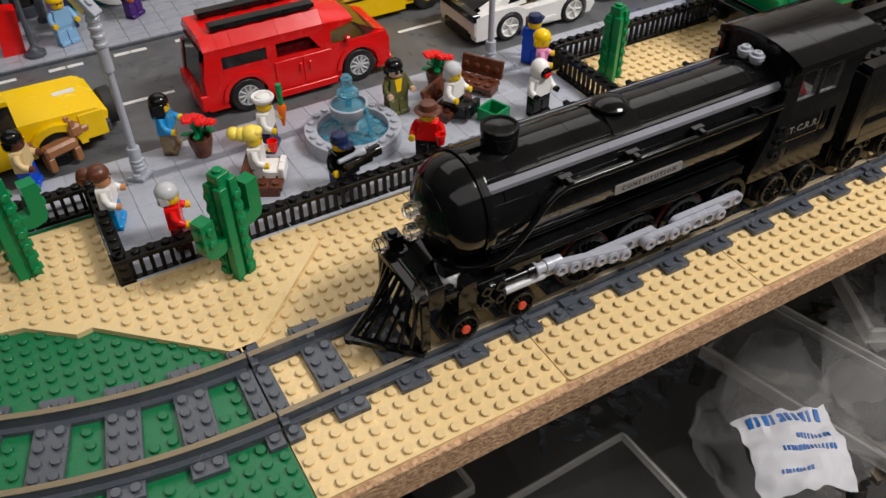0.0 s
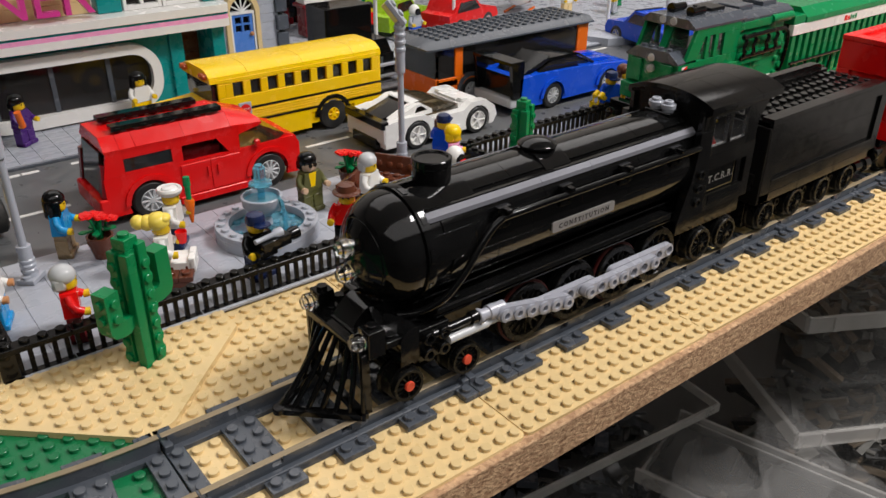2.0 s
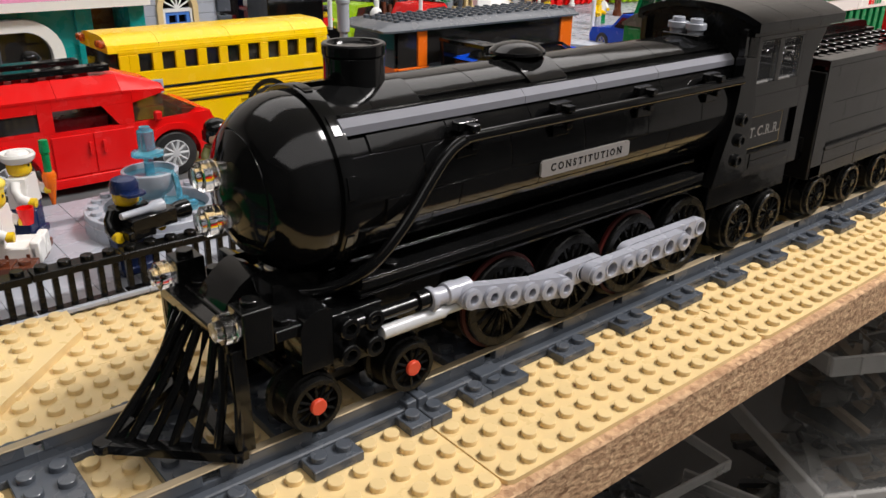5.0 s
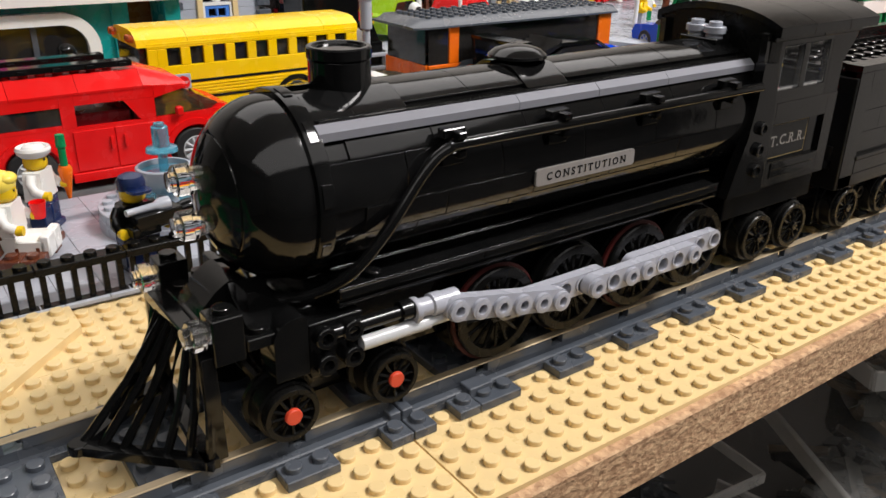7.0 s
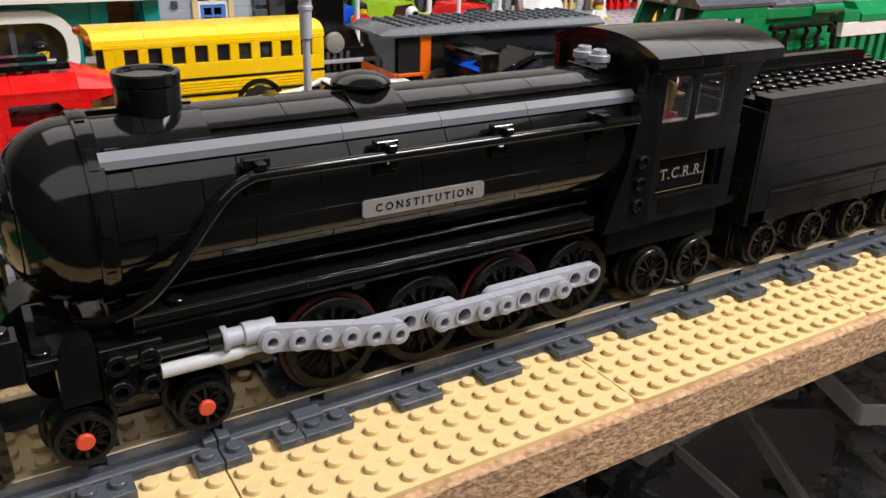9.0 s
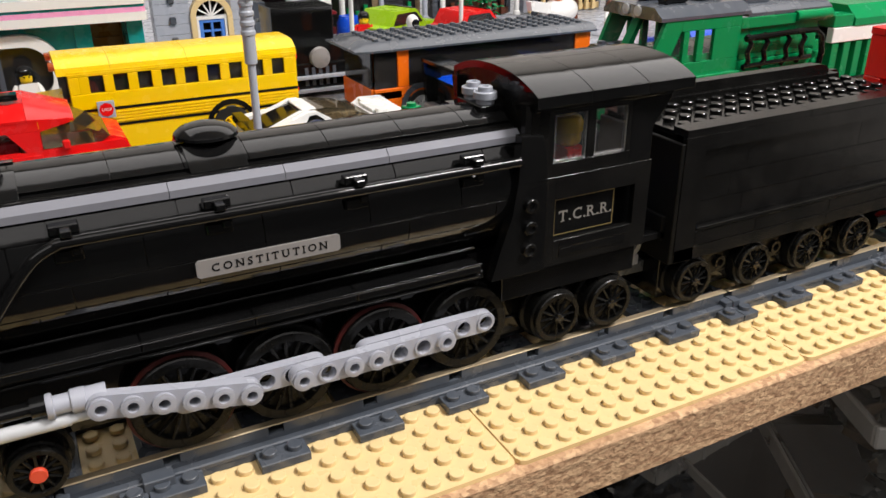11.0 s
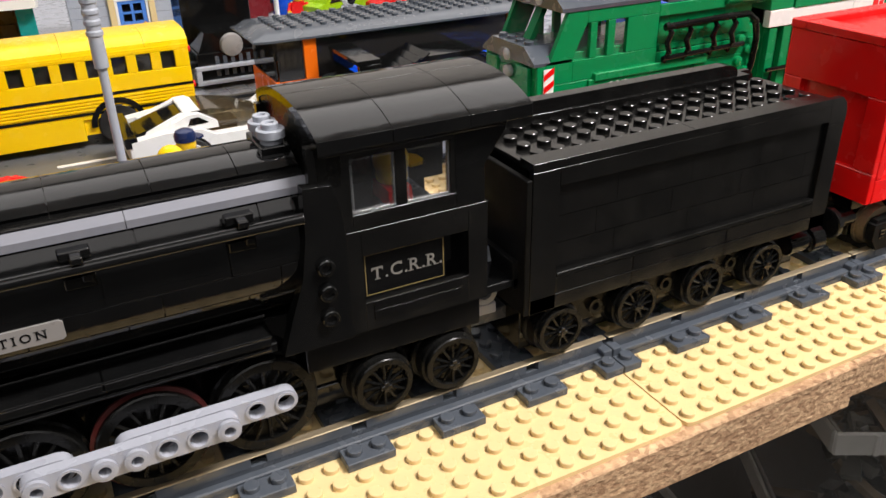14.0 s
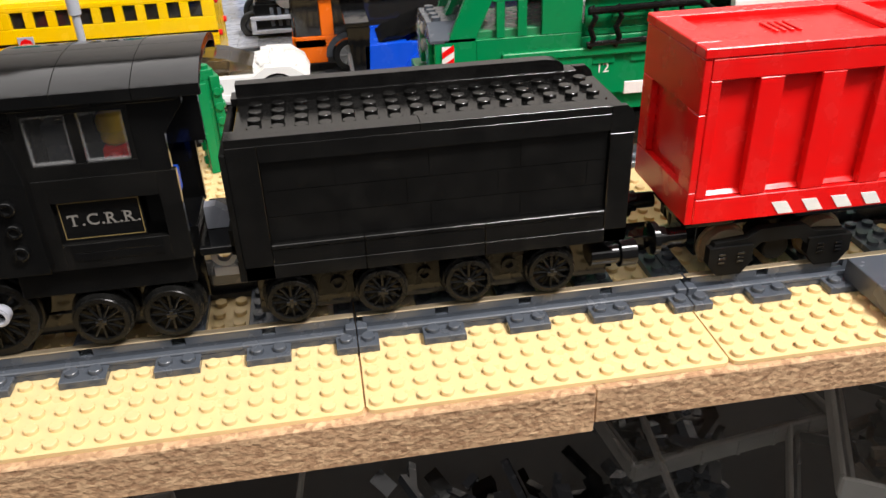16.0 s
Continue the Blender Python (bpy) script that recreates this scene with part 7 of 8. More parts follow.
for s in (-1, 1):
    lathe(bm, [(2, 172), (2, 160), (5.4, 160), (5.4, 157.5), (4.6, 157)], s * 15, 30, "x", 16)
box(bm, 164, 172, -22, 22, 26, 39.8, 0.4)
part("underframe", bm, black, gl)
bm = bmesh.new()
for x in (196, 222, 292, 316):
    for s in (-1, 1):
        lathe(bm, [(8.8, s * 16), (8.8, s * 22), (4, s * 22.6)], x, RAILTOP + 8.9, "y", 20)
part("wheel", bm, wheel_black, gl)

gw = thing("green_goods_wagon", "green ribbed toy-brick wagon with a white band", "wagon", 0, 196, 0)
bm = bmesh.new()
box(bm, 336, 600, -21, 21, 28, 74, 0.4)
for k in range(24):
    for s in (-1, 1):
        box(bm, 336 + k * 11, 342 + k * 11, min(s * 21, s * 25), max(s * 21, s * 25), 32, 73, 0.3)
for s in (-1, 1):
    box(bm, 334, 602, min(s * 20.9, s * 25.2), max(s * 20.9, s * 25.2), 26, 32, 0.3)
part("body", bm, green, gw)
bm = bmesh.new()
for s in (-1, 1):
    for k in range(4):
        box(bm, 334 + k * 67, 400.8 + k * 67, min(s * 20.9, s * 25.6), max(s * 20.9, s * 25.6), 73.4, 82.4, 0.3)
band = pieces("white_band", "band_tile", bm, white, gw, "white band of tiles")
for k, (x, w, m) in enumerate(((418, 4.2, red), (423.5, 3.2, red), (428, 2.2, green), (431.5, 3.2, green), (436, 3.2, green))):
    bm = bmesh.new()
    box(bm, x, x + w, -25.9, -25.65, 76, 80.4 if k % 2 == 0 else 79.4, 0)
    part("emblem_bar", bm, m, band, "plain coloured emblem bar")
bm = bmesh.new()
prism(bm, [(-26, 82.6), (-26, 87), (-18, 94.5), (18, 94.5), (26, 87), (26, 82.6)], "x", 352, 604)
box(bm, 334, 351.8, -25, 25, 82.6, 90, 0.4)
part("roof", bm, green, gw)
bm = bmesh.new()
box(bm, 340, 596, -16, 16, 16, 27.8, 0.3)
for k in range(8):
    for s in (-1, 1):
        lathe(bm, [(8.8, s * 16), (8.8, s * 22)], 356 + k * 32, RAILTOP + 8.9, "y", 18)
tube(bm, [(336, -27, 50), (596, -27, 50)], 1.2, 8)
for k in range(12):
    tube(bm, [(340 + k * 22, -25, 33), (340 + k * 22, -27, 50)], 0.9, 6)
part("underframe", bm, black, gw)
tk = thing("tank_wagon", "white round-ended toy tank wagon behind the green wagon", "wagon", 700, 196, 0)
bm = bmesh.new()
lathe(bm, [(2, -88), (14, -86), (22, -80), (25, -70), (25, 60), (20, 74), (4, 80)], 0, 60, "x", 28)
part("tank", bm, white, tk)
bm = bmesh.new()
box(bm, -80, 80, -18, 18, 14, 36, 0.4)
part("underframe", bm, black, tk)

# ---- diner ----
diner = thing("diner", "white and teal toy-brick diner with a pink sign and arched window", "toy building", 0, 0, 0)
FY = 524.0
bm = bmesh.new()
box(bm, -266, -66, FY + 2, FY + 8, 3.3, 69, 0)
dw = part("ground_wall", bm, teal, diner)
bm = bmesh.new()
outer, inner = [], []
zt0, zb0, xr, rr = 63.0, 5.0, -84.0, 26.0
for k in range(9):
    a = radians(-90 + 90 * k / 8)
    outer.append((xr - rr + rr * math.cos(a), zb0 + rr + rr * math.sin(a)))
for k in range(9):
    a = radians(90 * k / 8)
    outer.append((xr - rr + rr * math.cos(a), zt0 - rr + rr * math.sin(a)))
for p in outer:
    cx, cz = xr - rr, min(max(p[1], zb0 + rr), zt0 - rr)
    d = Vector((p[0] - cx, p[1] - cz)).normalized()
    inner.append((p[0] - d.x * 8.5, p[1] - d.y * (8.5 if d.y > 0 else 10)))
mid = (xr - 240.0) / 2
path = outer + [(2 * mid - a, b) for a, b in reversed(outer)]
ins = inner + [(2 * mid - a, b) for a, b in reversed(inner)]
for i in range(len(path)):
    k = (i + 1) % len(path)
    prism(bm, [path[i], path[k], ins[k], ins[i]], "y", FY - 8, FY + 1.8)
bmesh.ops.remove_doubles(bm, verts=bm.verts, dist=0.01)
part("window_surround", bm, white, diner, "white rounded window surround")
bm = bmesh.new()
box(bm, -232, -92, FY - 1.5, FY - 0.5, 14, 55, 0)
part("window_pane", bm, smoke, diner, "dark window panes")
for k in range(3):
    bm = bmesh.new()
    box(bm, -130 - k * 46, -126 - k * 46, FY - 3, FY, 14, 56, 0.3)
    part("mullion", bm, dkgrey, diner)
bm = bmesh.new()
for k in range(2):
    box(bm, -150 - k * 40, -130 - k * 40, FY + 0.2, FY + 1.6, 22, 26, 0)
part("seat_back", bm, red, diner)
bm = bmesh.new()
box(bm, -72, -60, FY - 2, FY + 10, 3.3, 69, 0.4)
box(bm, -34, -22, FY - 6, FY + 60, 3.3, 69, 0.4)
part("column", bm, teal, diner)
bm = bmesh.new()
box(bm, -60, -34, FY + 30, FY + 33, 3.3, 69, 0)
for k in range(5):
    box(bm, -58, -36, FY + 28, FY + 30, 8 + k * 12, 16 + k * 12, 0.4)
part("entrance", bm, brown, diner, "dark brown entrance door")
for z0, z1, m, o in ((69, 75.4, white, 0), (75.5, 79.0, lpink, 0.8), (79.1, 81.2, teal, 1.4), (81.3, 88, white, 0)):
    bm = bmesh.new()
    prism(bm, [(-262, FY - 16 + o), (-24, FY - 16 + o), (-20, FY - 15 + o), (-18 - o, FY - 11), (-18 - o, FY + 90), (-268 + o, FY + 90), (-268 + o, FY - 8), (-266 + o, FY - 13 + o)], "z", z0, z1)
    part("canopy_band", bm, m, diner)
bm = bmesh.new()
for k in range(6):
    box(bm, -262, -128, FY + 14, FY + 20, 88.2 + k * 9.7, 97.7 + k * 9.7, 0.3)
part("upper_wall", bm, tan, diner, "tan upper wall")
bm = bmesh.new()
box(bm, -126, -106, FY + 4, FY + 20, 88.2, 146, 0.5)
box(bm, -34, -20, FY + 4, FY + 20, 88.2, 146, 0.5)
part("upper_column", bm, teal, diner)
bm = bmesh.new()
for x in (-104, -70):
    box(bm, x, x + 3, FY + 6, FY + 12, 88.2, 146, 0.3)
    box(bm, x + 30, x + 33, FY + 6, FY + 12, 88.2, 146, 0.3)
    box(bm, x + 3, x + 30, FY + 6, FY + 12, 88.2, 92, 0.3)
    box(bm, x + 15, x + 18, FY + 7, FY + 11, 92, 146, 0.3)
part("upper_window_frame", bm, white, diner)
bm = bmesh.new()
box(bm, -104, -36, FY + 12, FY + 13, 90, 146, 0)
part("upper_glass", bm, smoke, diner)
sg = letters("sign_letters", "DINER", 44, pink, diner, on_side(-194, FY - 4, 106), "large magenta block letters", 4.0, 1.0)

# ---- grey town house with a blue door ----
house = thing("town_house", "grey toy-brick town house with a tan arch and blue door", "toy building", 62, 662, 0)
bm = bmesh.new()
for r in range(15):
    z = 1.8 + r * 9.7
    for x0, x1 in ((-54, -20), (20, 44)):
        box(bm, x0, x1, 0, 20, z, z + 9.5, 0.3)
    if z > 62:
        box(bm, -20, 20, 0, 20, z, z + 9.5, 0.3)
pieces("wall", "brick", bm, grey, house)
bm = bmesh.new()
for r in range(8):
    box(bm, 40, 54, -4 - (r % 2) * 2, 16, 1.8 + r * 19.4, 18 + r * 19.4, 0.8)
    box(bm, -40, -34, -3, 6, 1.8 + r * 19.4, 9 + r * 19.4, 0.8)
pieces("quoin", "quoin", bm, dkgrey, house, "dark grey corner stones")
bm = bmesh.new()
lathe(bm, [(15, -3), (20.5, -3), (20.5, 6), (15, 6), (15, -3)], 0, 46, "y", 20, False, (0, math.pi))
for s in (-1, 1):
    box(bm, min(s * 15, s * 20.5), max(s * 15, s * 20.5), -3, 6, 1.8, 46, 0.4)
part("door_arch", bm, tan, house, "tan arch round the door")
bm = bmesh.new()
box(bm, -14.8, 14.8, -1, 3, 43, 46, 0.3)
for a in (30, 60, 90, 120, 150):
    tube(bm, [(0, 0, 46), (15 * math.cos(radians(a)), 0, 46 + 15 * math.sin(radians(a)))], 0.9, 6)
for s in (-1, 1):
    box(bm, min(s * 12.4, s * 14.8), max(s * 12.4, s * 14.8), -1, 3, 1.8, 43, 0.3)
part("fanlight", bm, white, house, "white fanlight and door frame")
bm = bmesh.new()
lblue = plastic("medium blue plastic", (0.08, 0.22, 0.62), 0.25, 0.02)
box(bm, -12.2, 12.2, 0, 4, 1.8, 24, 0.3)
box(bm, -12.2, 12.2, 0, 4, 40, 42.8, 0.3)
for x0, x1 in ((-12.2, -8.6), (-1.2, 1.2), (8.6, 12.2)):
    box(bm, x0, x1, 0, 4, 24, 40, 0.3)
box(bm, -8.6, 8.6, 0.2, 3.8, 31, 33, 0.2)
hd_ = part("door", bm, lblue, house, "medium blue panelled door")
bm = bmesh.new()
box(bm, -9, 9, 4.2, 6, 22, 42, 0)
box(bm, -15, 15, 6.5, 8, 46, 61, 0)
part("door_glass", bm, black, hd_)
bm = bmesh.new()
ball(bm, (9.4, -1.6, 21), 2.4, 10, 8)
part("door_knob", bm, nougat, hd_)


def shop(x, y, w, wall, trim, fill, label, h=150):
    s = thing("toy_shop", label, "toy building", x, y, 0)
    bm = bmesh.new()
    for r in range(int(h / 19.4)):
        z = 1.8 + r * 19.4
        box(bm, 0, w, 26, 40, z, z + 19.2, 0.4)
    part("wall", bm, wall, s)
    bm = bmesh.new()
    for k in range(3):
        c = 4 + k * (w - 8) / 2
        lathe(bm, [(5, 1.8), (5, 6), (3.4, 7), (3.4, 58), (5, 60), (5, 63)], c, 4, "z", 12)
    box(bm, -2, w + 2, -2, 26, 63.2, 70, 0.5)
    part("colonnade", bm, trim, s)
    for k in range(2):
        bm = bmesh.new()
        a = 9 + k * (w - 8) / 2
        b = a + (w - 8) / 2 - 10
        box(bm, a, b, 22, 25, 10, 54, 0.4)
        box(bm, a + 2, b - 2, 21, 22, 86, 126, 0.4)
        part("shop_window", bm, smoke, s)
        bm = bmesh.new()
        box(bm, a - 2, b + 2, 20, 26, 1.8, 10, 0.4)
        for q in range(4):
            box(bm, a + 3 + q * (b - a - 6) / 4, a + 8 + q * (b - a - 6) / 4, 14, 19, 1.8, 14 + (q * 7) % 11, 0.5)
        part("stall", bm, fill, s)
    return s


shop(-452, 516, 180, black, dkgrey, dkgrey, "dark toy-brick shop front beside the diner")
shop(122, 735, 110, black, white, dkred, "dark toy-brick shop front with white posts")
shop(240, 800, 130, dktan, grey, green, "dark tan toy-brick shop front with grey posts")
shop(378, 780, 120, dkgrey, white, brown, "dark grey toy-brick shop front with white posts")
shop(506, 760, 130, grey, dkgrey, tan, "grey toy-brick shop front with dark posts")
shop(644, 740, 150, tan, white, red, "tan toy-brick shop front with white posts")
shop(802, 720, 170, dkred, grey, lime, "dark red toy-brick shop front")
ac = thing("toy_kiosk", "white toy-brick unit with a round grey fan", "toy kiosk", 172, 690, 0)
bm = bmesh.new()
box(bm, -22, 22, -10, 10, 40, 84, 0.6)
part("cabinet", bm, white, ac)
bm = bmesh.new()
lathe(bm, [(8, -10), (8, -13), (5, -13), (4, -11), (0.2, -11)], 8, 66, "y", 18)
lathe(bm, [(5, -10), (5, -12), (0.2, -12)], -10, 56, "y", 14)
part("fan", bm, grey, ac)
bm = bmesh.new()
box(bm, -22, 22, -10, 10, 1.8, 36, 0.6)
box(bm, -26, 26, -14, 12, 36, 39.8, 0.6)
part("counter", bm, dkred, ac)


def far_car(name, x, y, rz, body, label):
    c = thing(name, label, "toy car", x, y, 0.3, rz)
    bm = bmesh.new()
    prism(bm, [(-48, 8), (50, 8), (52, 16), (48, 24), (18, 27), (2, 42), (-30, 42), (-40, 28), (-50, 26)], "y", -22, 22)
    part("body", bm, body, c)
    bm = bmesh.new()
    prism(bm, [(20, 27.5), (4, 43), (0, 43), (12, 27.5)], "y", -19, 19)
    for s in (-1, 1):
        prism(bm, [(12, 28), (1, 39), (-28, 39), (-34, 28)], "y", s * 22.4 - 0.4, s * 22.4 + 0.4)
    part("glazing", bm, smoke, c)
    for q in (-28, 30):
        for s in (-1, 1):
            tyre(c, q, s * 19, 10, 10, 8, s, silver, 6)


far_car("toy_car", 262, 655, 24, lime, "lime green toy-brick car parked in the far street")
far_car("toy_car", 330, 610, 14, red, "red toy-brick car parked in the far street")
far_car("toy_car", 452, 412, 80, blue, "blue toy-brick car behind the green diesel")
truck = thing("toy_truck", "black vintage toy-brick truck with grey bumper", "toy truck", 106, 488, 0.3)
bm = bmesh.new()
box(bm, -27, 27, -17, 60, 5, 30, 0.8)
prism(bm, [(-25, 30.1), (25, 30.1), (19, 44), (-19, 44)], "y", -15, 20)
box(bm, -27, 27, 22, 60, 30.1, 70, 0.8)
part("body", bm, black, truck)
bm = bmesh.new()
box(bm, -30, 30, -22, -18, 7, 10, 0.5)
box(bm, -30, 30, -22, -18, 18, 21, 0.5)
box(bm, -30, -26, -22, -18, 10.1, 17.9, 0.5)
box(bm, 26, 30, -22, -18, 10.1, 17.9, 0.5)
pieces("bumper", "bumper_bar", bm, grey, truck, "grey bumper frame")
bm = bmesh.new()
lathe(bm, [(9, -15.5), (8, -19), (4, -20.4), (0.2, -20.6)], 0, 34, "y", 20)
part("nose", bm, plate_silver, truck, "dull silver rounded nose")
for k in range(5):
    bm = bmesh.new()
    box(bm, -14 + 6 * k, -11 + 6 * k, -17.8, -17.1, 12, 27, 0.2)
    part("grille_bar", bm, dkgrey, truck)
for q in (-10, 42):
    for s in (-1, 1):
        tyre(truck, s * 29, q + 6, 11, 11, 8, 1, silver, 6)


def toy_tree(x, y, h):
    t = thing("toy_tree", "toy-brick tree with brown trunk and green leaf clumps", "toy tree", x, y, 0)
    bm = bmesh.new()
    lathe(bm, [(7, 0.2), (5, 10), (4, h * 0.5), (2.5, h * 0.8)], 0, 0, "z", 10)
    for k in range(5):
        a = k * 1.26
        tube(bm, [(0, 0, h * 0.4), (14 * math.cos(a), 14 * math.sin(a), h * 0.62)], 1.6, 6)
    part("trunk", bm, brown, t)
    bm = bmesh.new()
    for k in range(150):
        a, u = random.uniform(0, 6.283), random.random()
        r = (24 - 12 * u) * math.sqrt(random.random())
        c = Matrix.Translation((r * math.cos(a), r * math.sin(a), h * (0.45 + 0.5 * u))) @ Euler((random.uniform(-0.6, 0.6), random.uniform(-0.6, 0.6), a)).to_matrix().to_4x4()
        pts = [(0, 0, 0), (4, 2.4, 0.6), (8, 0, 0), (4, -2.4, 0.6)]
        top = [bm.verts.new(c @ Vector(p)) for p in pts]
        low = [bm.verts.new(c @ (Vector(p) - Vector((0, 0, 1.2)))) for p in pts]
        bm.faces.new(top)
        bm.faces.new(low[::-1])
        for i in range(4):
            bm.faces.new([top[i], low[i], low[(i + 1) % 4], top[(i + 1) % 4]])
    tagged(part("crown", bm, green, t), kind="stuff")


toy_tree(352, 640, 74)
toy_tree(520, 690, 90)
toy_tree(700, 640, 86)


def white_lamp(x, y, h, m=None):
    s = thing("ornate_street_lamp", "slender white toy street lamp in the far street", "street lamp", x, y, 0)
    bm = bmesh.new()
    lathe(bm, [(7, 0.2), (7, 3), (3.4, 5), (2.2, 10), (2.2, h - 20), (4, h - 16), (2.4, h - 12)], 0, 0, "z", 14)
    part("post", bm, m or white, s)
    bm = bmesh.new()
    lathe(bm, [(2.4, h - 12), (5, h - 8), (5.4, h), (6, h + 1), (2, h + 6), (0.3, h + 8)], 0, 0, "z", 14)
    part("lantern", bm, m or white, s)


white_lamp(442, 466, 120)
white_lamp(300, 585, 74)
white_lamp(168, 556, 96)
white_lamp(560, 470, 120, grey)
isl = thing("traffic_island", "light grey toy-brick traffic island with a studded edge", "traffic island", 446, 470, 0)
bm = bmesh.new()
lathe(bm, [(44, 0.2), (44, 9), (43, 9.6), (0.2, 9.6)], 0, 0, "z", 8)
part("slab", bm, grey, isl)
hel = thing("toy_helicopter", "white and orange toy-brick helicopter in the far street", "toy helicopter", 470, 650, 0.3, 30)
bm = bmesh.new()
ball(bm, (0, 0, 24), 20, 18, 12, 1.7, 0.9, 0.8)
prism(bm, [(-30, 24), (-80, 34), (-84, 44), (-76, 44), (-28, 36)], "y", -3, 3)
part("fuselage", bm, white, hel)
bm = bmesh.new()
box(bm, -18, 16, -8, 8, 38, 43, 1)
for s in (-1, 1):
    box(bm, -24, 24, s * 14 - 1.5, s * 14 + 1.5, 0.2, 3, 0.5)
part("trim", bm, orange, hel)
bm = bmesh.new()
ball(bm, (20, 0, 25), 15, 14, 10, 1.0, 0.9, 0.8)
part("canopy", bm, smoke, hel)
for args in (("toy figure with a white helmet in the far street", 250, 596, 1.8, 10, grey, blue, white, "hood"), ("toy figure in red in the far street", 214, 640, 1.8, -20, red, black, black, "bob"),
             ("toy figure in yellow in the far street", 560, 560, 1.8, 20, yellow, grey, yellow, "bob"), ("toy figure with green cap in the far street", 600, 590, 1.8, -30, white, green, green, "cap"),
             ("toy figure in white in the far street", 500, 590, 1.8, 0, white, tan, brown, "bob")):
    figure(*args)
bar = thing("toy_barrel", "blue toy-brick barrel beside the far shops", "toy barrel", 216, 690, 0)
bm = bmesh.new()
lathe(bm, [(10, 1), (13, 10), (13, 24), (10, 32), (8, 32)], 0, 0, "z", 18)
lathe(bm, [(13.4, 10), (13.8, 12), (13.4, 14)], 0, 0, "z", 18, False)
part("barrel", bm, blue, bar)
hyd = thing("toy_hydrant_box", "red toy-brick box with a dark lamp post before the diner", "toy box", -306, 476, PT)
bm = bmesh.new()
prism(bm, [(-8, 0), (8, 0), (11, 34), (-4, 36)], "y", -7, 7)
part("box", bm, red, hyd)
bm = bmesh.new()
lathe(bm, [(8, 0), (8, 2.4), (4, 5), (2, 8), (2, 90)], 14, -14, "z", 14)
part("post", bm, dkgrey, hyd)

# grey wedge where the table's railing begins
rp = thing("crossing_plate", "dark grey smooth toy level-crossing plate beside the rail", "crossing plate", 326, 0, 0)
bm = bmesh.new()
box(bm, 0, 120, 0.6, 38.6, 3.0, 12.0, 0.3)
part("slab", bm, dkgrey, rp)

# ---- boxes, bags and loose parts under the table ----
def tub(x, y, z, w, d, h, rz, label, mat, lid=False, fill=None, n=120, lean=0.0):
    t = thing("storage_box", label, "storage box", x, y, z, rz, "storage boxes")
    t.rotation_euler[0] = radians(lean)
    bm = bmesh.new()
    th, tp = 2.2, 9.0
    A = lambda o, zz, k: [(-w / 2 + o - tp * k, -d / 2 + o - tp * k), (w / 2 - o + tp * k, -d / 2 + o - tp * k), (w / 2 - o + tp * k, d / 2 - o + tp * k), (-w / 2 + o - tp * k, d / 2 - o + tp * k)]
    rings = []
    for o, zz, k in ((tp, 0, 0), (tp, h, 1), (tp - 8, h, 1), (tp - 8, h - 7, 1), (tp - 7, h - 7, 1), (tp - 7, h + 1.2, 1), (tp + th, h + 1.2, 1), (tp + th, th, 0)):
        pts = A(o, zz, k)
        ring = []
        for i, (px, py) in enumerate(pts):
            qx, qy = pts[(i + 1) % 4]
            rx, ry = pts[(i - 1) % 4]
            for (ax, ay) in ((rx, ry), (qx, qy)):
                L = math.hypot(ax - px, ay - py)
                ring.append(bm.verts.new((px + (ax - px) / L * 12, py + (ay - py) / L * 12, zz)))
        rings.append(ring)
    for p, q in zip(rings, rings[1:]):
        for i in range(8):
            j = (i + 1) % 8
            bm.faces.new([p[i], p[j], q[j], q[i]])
    bm.faces.new(rings[0])
    bm.faces.new(rings[-1])
    part("tub", bm, mat, t)
    bm = bmesh.new()
    e = 1.5
    box(bm, -w / 2 - 4, w / 2 + 4, -d / 2 - 4 - e, -d / 2 - 2, h - 10, h + 1.4, 0.6)
    box(bm, -w / 2 - 4, w / 2 + 4, d / 2 + 2, d / 2 + 4 + e, h - 10, h + 1.4, 0.6)
    box(bm, -w / 2 - 4 - e, -w / 2 - 2, -d / 2 - 2, d / 2 + 2, h - 10, h + 1.4, 0.6)
    box(bm, w / 2 + 2, w / 2 + 4 + e, -d / 2 - 2, d / 2 + 2, h - 10, h + 1.4, 0.6)
    part("rim", bm, rim_mat, t)
    if lid:
        bm = bmesh.new()
        box(bm, -w / 2 - 9, w / 2 + 9, -d / 2 - 9, d / 2 + 9, h + 1.6, h + 6, 1.5)
        lid_ = part("lid", bm, mat, t)
        bm = bmesh.new()
        box(bm, -w / 2 - 12, w / 2 + 12, -d / 2 - 13, -d / 2 - 9.2, h - 14, h + 7, 1.5)
        box(bm, -w / 2 - 13, -w / 2 - 9.2, -d / 2 - 9, d / 2 + 9, h - 14, h + 7, 1.5)
        box(bm, w / 2 + 9.2, w / 2 + 13, -d / 2 - 9, d / 2 + 9, h - 14, h + 7, 1.5)
        for k in range(5):
            u = -w / 2 + 20 + k * (w - 40) / 4
            box(bm, u - 2, u + 2, -d / 2 - 15, -d / 2 - 12.8, h - 13, h + 6, 0.6)
        pieces("lip", "lip_rib", bm, rim_mat, lid_)
    if fill:
        loose(t, w - 2 * tp - 60, d - 2 * tp - 60, h * 0.14, h * 0.74, fill, n)
    return t


# grey and tan with the shade inside the boxes put into the colour
dim_grey = plastic("grey plastic dimmed for shade", (0.115, 0.112, 0.10), 0.4, 0.15, gloss=0.2)
dim_tan = plastic("tan plastic dimmed for shade", (0.13, 0.098, 0.066), 0.4, 0.15, gloss=0.2)


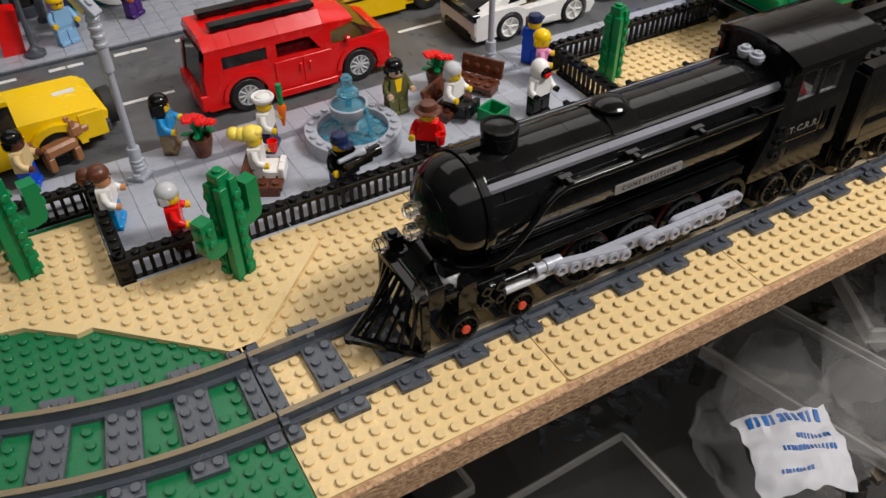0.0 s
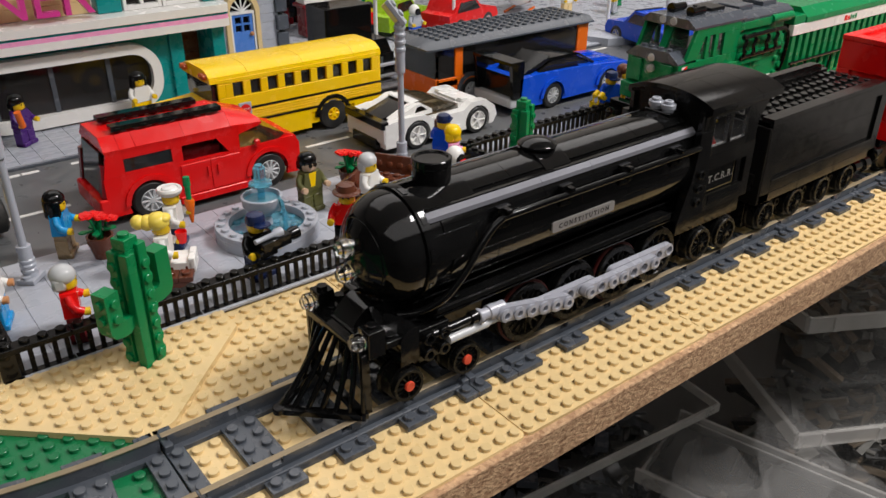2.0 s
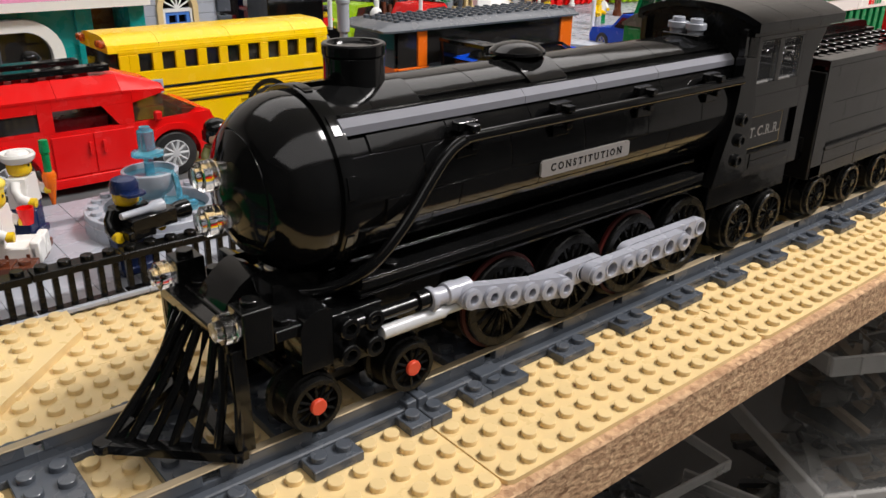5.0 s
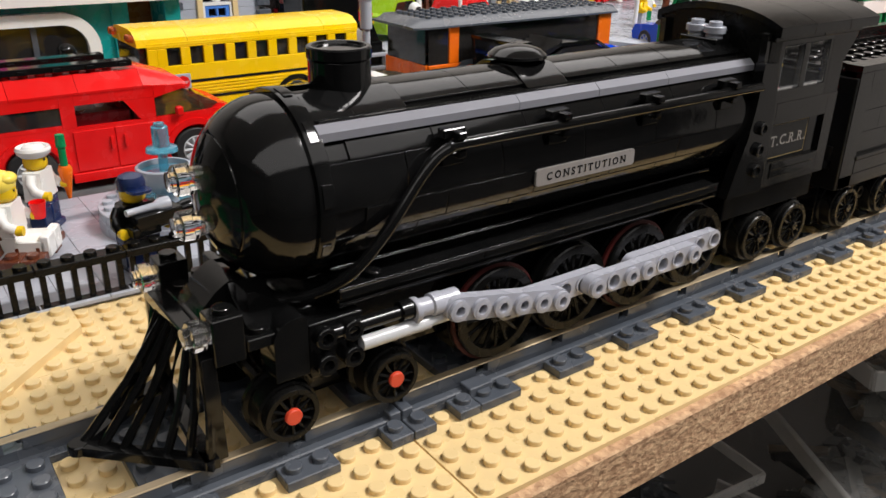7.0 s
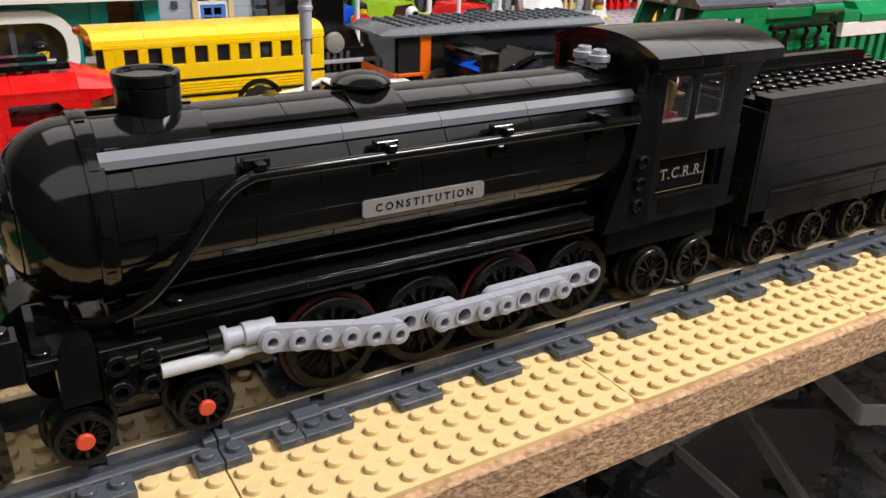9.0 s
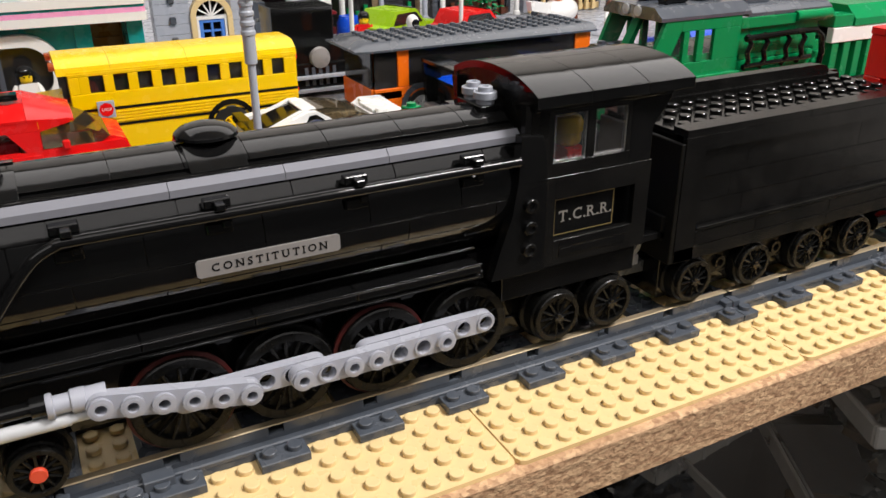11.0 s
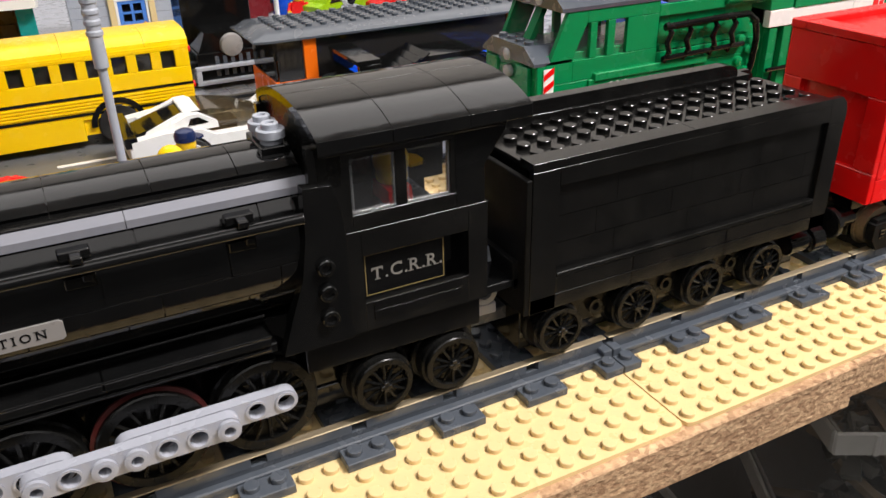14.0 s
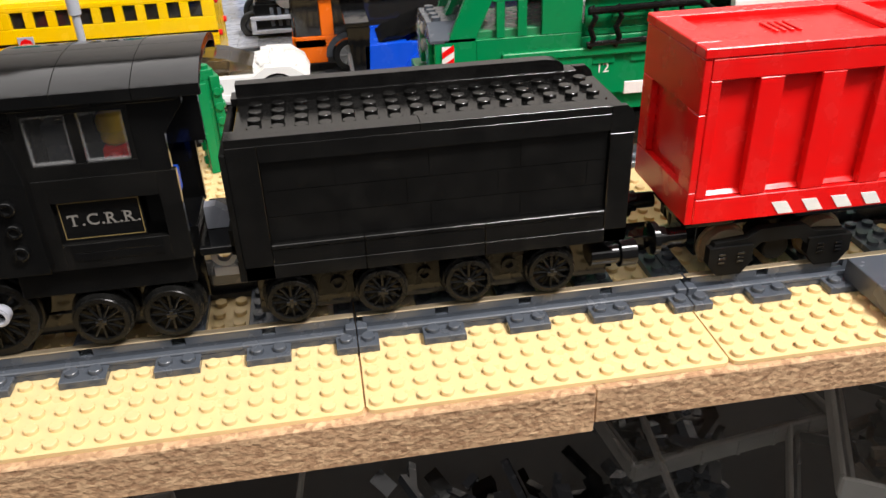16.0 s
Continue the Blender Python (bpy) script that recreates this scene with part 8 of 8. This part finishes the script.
def loose(parent, w, d, z0, z1, mats, n):
    """A heap of loose toy bricks, joined by colour."""
    for m in mats:
        bm = bmesh.new()
        for k in range(n // len(mats)):
            a, b, c = random.choice(((16, 8, 9.6), (32, 8, 3.2), (48, 8, 8), (16, 16, 3.2), (64, 8, 8), (24, 16, 9.6), (32, 16, 3.2)))
            M = Matrix.Translation((random.uniform(-w / 2, w / 2), random.uniform(-d / 2, d / 2), z0 + (z1 - z0) * random.random() ** 0.8)) @ Euler((random.uniform(-0.6, 0.6), random.uniform(-0.6, 0.6), random.uniform(0, 6.28))).to_matrix().to_4x4()
            v = [bm.verts.new(M @ Vector((X, Y, Z))) for X in (-a / 2, a / 2) for Y in (-b / 2, b / 2) for Z in (-c / 2, c / 2)]
            for f in ((0, 1, 3, 2), (4, 6, 7, 5), (0, 4, 5, 1), (2, 3, 7, 6), (0, 2, 6, 4), (1, 5, 7, 3)):
                bm.faces.new([v[i] for i in f])
        tagged(part("loose_bricks", bm, m, parent), kind="stuff")


tub(232, 318, -618, 318, 210, 262, -6, "smoky plastic tub with a rolled rim, half full", bin_mat, False, (dkgrey, black), 200)
tub(-24, 66, -618, 300, 200, 190, 2, "open plastic tub full of loose dark grey bricks", bin_mat, False, (dkgrey, black, dkgrey, black), 700)
tub(362, 98, -618, 104, 250, 212, 15, "milky lidded plastic box with brown contents", bin_mat, True, (dim_tan, rubber), 120)
tub(634, 142, -618, 320, 226, 240, -29, "milky lidded plastic box under another box", bin_mat, True, (dim_tan, dim_grey, rubber), 420)
tub(660, 166, -366, 320, 226, 104, -29, "milky lidded plastic box of light grey parts", bin_mat, True, (dim_grey, dim_tan, dim_grey), 900, -5.0)
tub(470, 420, -618, 200, 180, 240, 8, "milky plastic box of mixed parts", bin_mat, True, (dkgrey, black), 140)
tub(-210, 290, -618, 300, 200, 200, 3, "smoky plastic tub of loose black bricks", bin_mat, False, (black, dkgrey), 240)
tub(990, 250, -618, 330, 220, 330, -4, "tall milky plastic box of dark parts", bin_mat, True, (dkgrey, black, grey), 260)


def bag(x, y, z, rx, ry, rzz, label, inner=None, turn=0.0):
    """A crumpled clear bag: a soft lump with folds."""
    b = thing("plastic_bag", label, "plastic bag", x, y, z, turn)
    bm = bmesh.new()
    bmesh.ops.create_icosphere(bm, subdivisions=4, radius=1.0)
    for v in bm.verts:
        p = v.co.copy()
        n = noise.noise(p * 1.6 + Vector((x, y, z)) * 0.01) * 0.30 + noise.noise(p * 4.1) * 0.14 + abs(noise.noise(p * 7.3)) * 0.08
        top = max(0.0, p.z) ** 2
        v.co = Vector((p.x * rx * (1 + n - 0.25 * top), p.y * ry * (1 + n - 0.25 * top), p.z * rzz * (1 + 0.5 * n)))
    part("film", bm, bag_mat, b)
    if inner:
        inner(b)
    return b


def paper_label(b):
    """A wrinkled printed sheet that lies over the bag's front."""
    H_ = lambda u, v: 36 * math.sqrt(max(0.05, 1 - (u / 80) ** 2 - (v / 80) ** 2)) + 7 * noise.noise(Vector((u * 0.045, v * 0.045, 2))) + 2.5 * noise.noise(Vector((u * 0.13, v * 0.13, 5)))
    bm = bmesh.new()
    n = 22
    def P_(i, j):
        u, v = -52 + 96 * i / n - 6 * j / n, -70 + 80 * j / n
        return u + 7 * noise.noise(Vector((v * 0.06, i, 1))) * (i in (0, n)), v + 7 * noise.noise(Vector((u * 0.06, j, 3))) * (j in (0, n))

    g = [[bm.verts.new((*P_(i, j), H_(*P_(i, j)))) for j in range(n + 1)] for i in range(n + 1)]
    lo = [[bm.verts.new(v.co - Vector((0, 0, 0.6))) for v in col] for col in g]
    for i in range(n):
        for j in range(n):
            bm.faces.new([g[i][j], g[i + 1][j], g[i + 1][j + 1], g[i][j + 1]])
            bm.faces.new([lo[i][j], lo[i][j + 1], lo[i + 1][j + 1], lo[i + 1][j]])
    pp = part("paper", bm, paper, b, "crumpled white printed paper")
    ink = plastic("blue print ink", (0.02, 0.13, 0.42), 0.5, 0.02)
    for u0, u1, v, h, gap in ((-46, 22, -6, 11, 7.5), (-6, 30, -24, 4.5, 4), (-24, 32, -36, 4.5, 4), (-30, 0, -54, 3.5, 3.5)):
        bm = bmesh.new()
        u = u0
        while u < u1:
            w_ = gap * (0.55 + 0.2 * math.sin(u * 3))
            q = [(u, v), (u + w_, v), (u + w_, v + h), (u, v + h)]
            tp = [bm.verts.new((x_, y_, H_(x_, y_) + 1.3)) for x_, y_ in q]
            bt = [bm.verts.new(w.co - Vector((0, 0, 1.6))) for w in tp]
            bm.faces.new(tp)
            for k in range(4):
                bm.faces.new([tp[k], bt[k], bt[(k + 1) % 4], tp[(k + 1) % 4]])
            u += gap
        part("print_bar", bm, ink, pp, "blue printed bars")


def bag_neck(b):
    bm = bmesh.new()
    rings = []
    for k in range(9):
        t = k / 8
        ring = []
        for i in range(24):
            a = 2 * math.pi * i / 24
            r = (62 - 34 * t ** 1.5) * (1 + 0.16 * noise.noise(Vector((math.cos(a) * 2, math.sin(a) * 2, t * 2.4))) + 0.06 * math.sin(i * 2.4 + t * 4))
            ring.append(bm.verts.new((r * math.cos(a) * 0.9, 26 + 46 * t + r * 0.45 * math.sin(a), 22 + 52 * t)))
        rings.append(ring)
    for p, q in zip(rings, rings[1:]):
        for i in range(24):
            bm.faces.new([p[i], p[(i + 1) % 24], q[(i + 1) % 24], q[i]])
    part("neck", bm, bag_mat, b)


def printed_bag(b):
    paper_label(b)
    bag_neck(b)


bag(246, 72, -396, 86, 84, 38, "crumpled clear plastic bag with printed white paper inside", printed_bag, -24)
bag(345, 40, -370, 70, 60, 30, "crumpled clear plastic bag lying on boxes", bag_neck)
bag(640, 220, -200, 100, 70, 46, "crumpled clear plastic bag on top of a box", bag_neck)
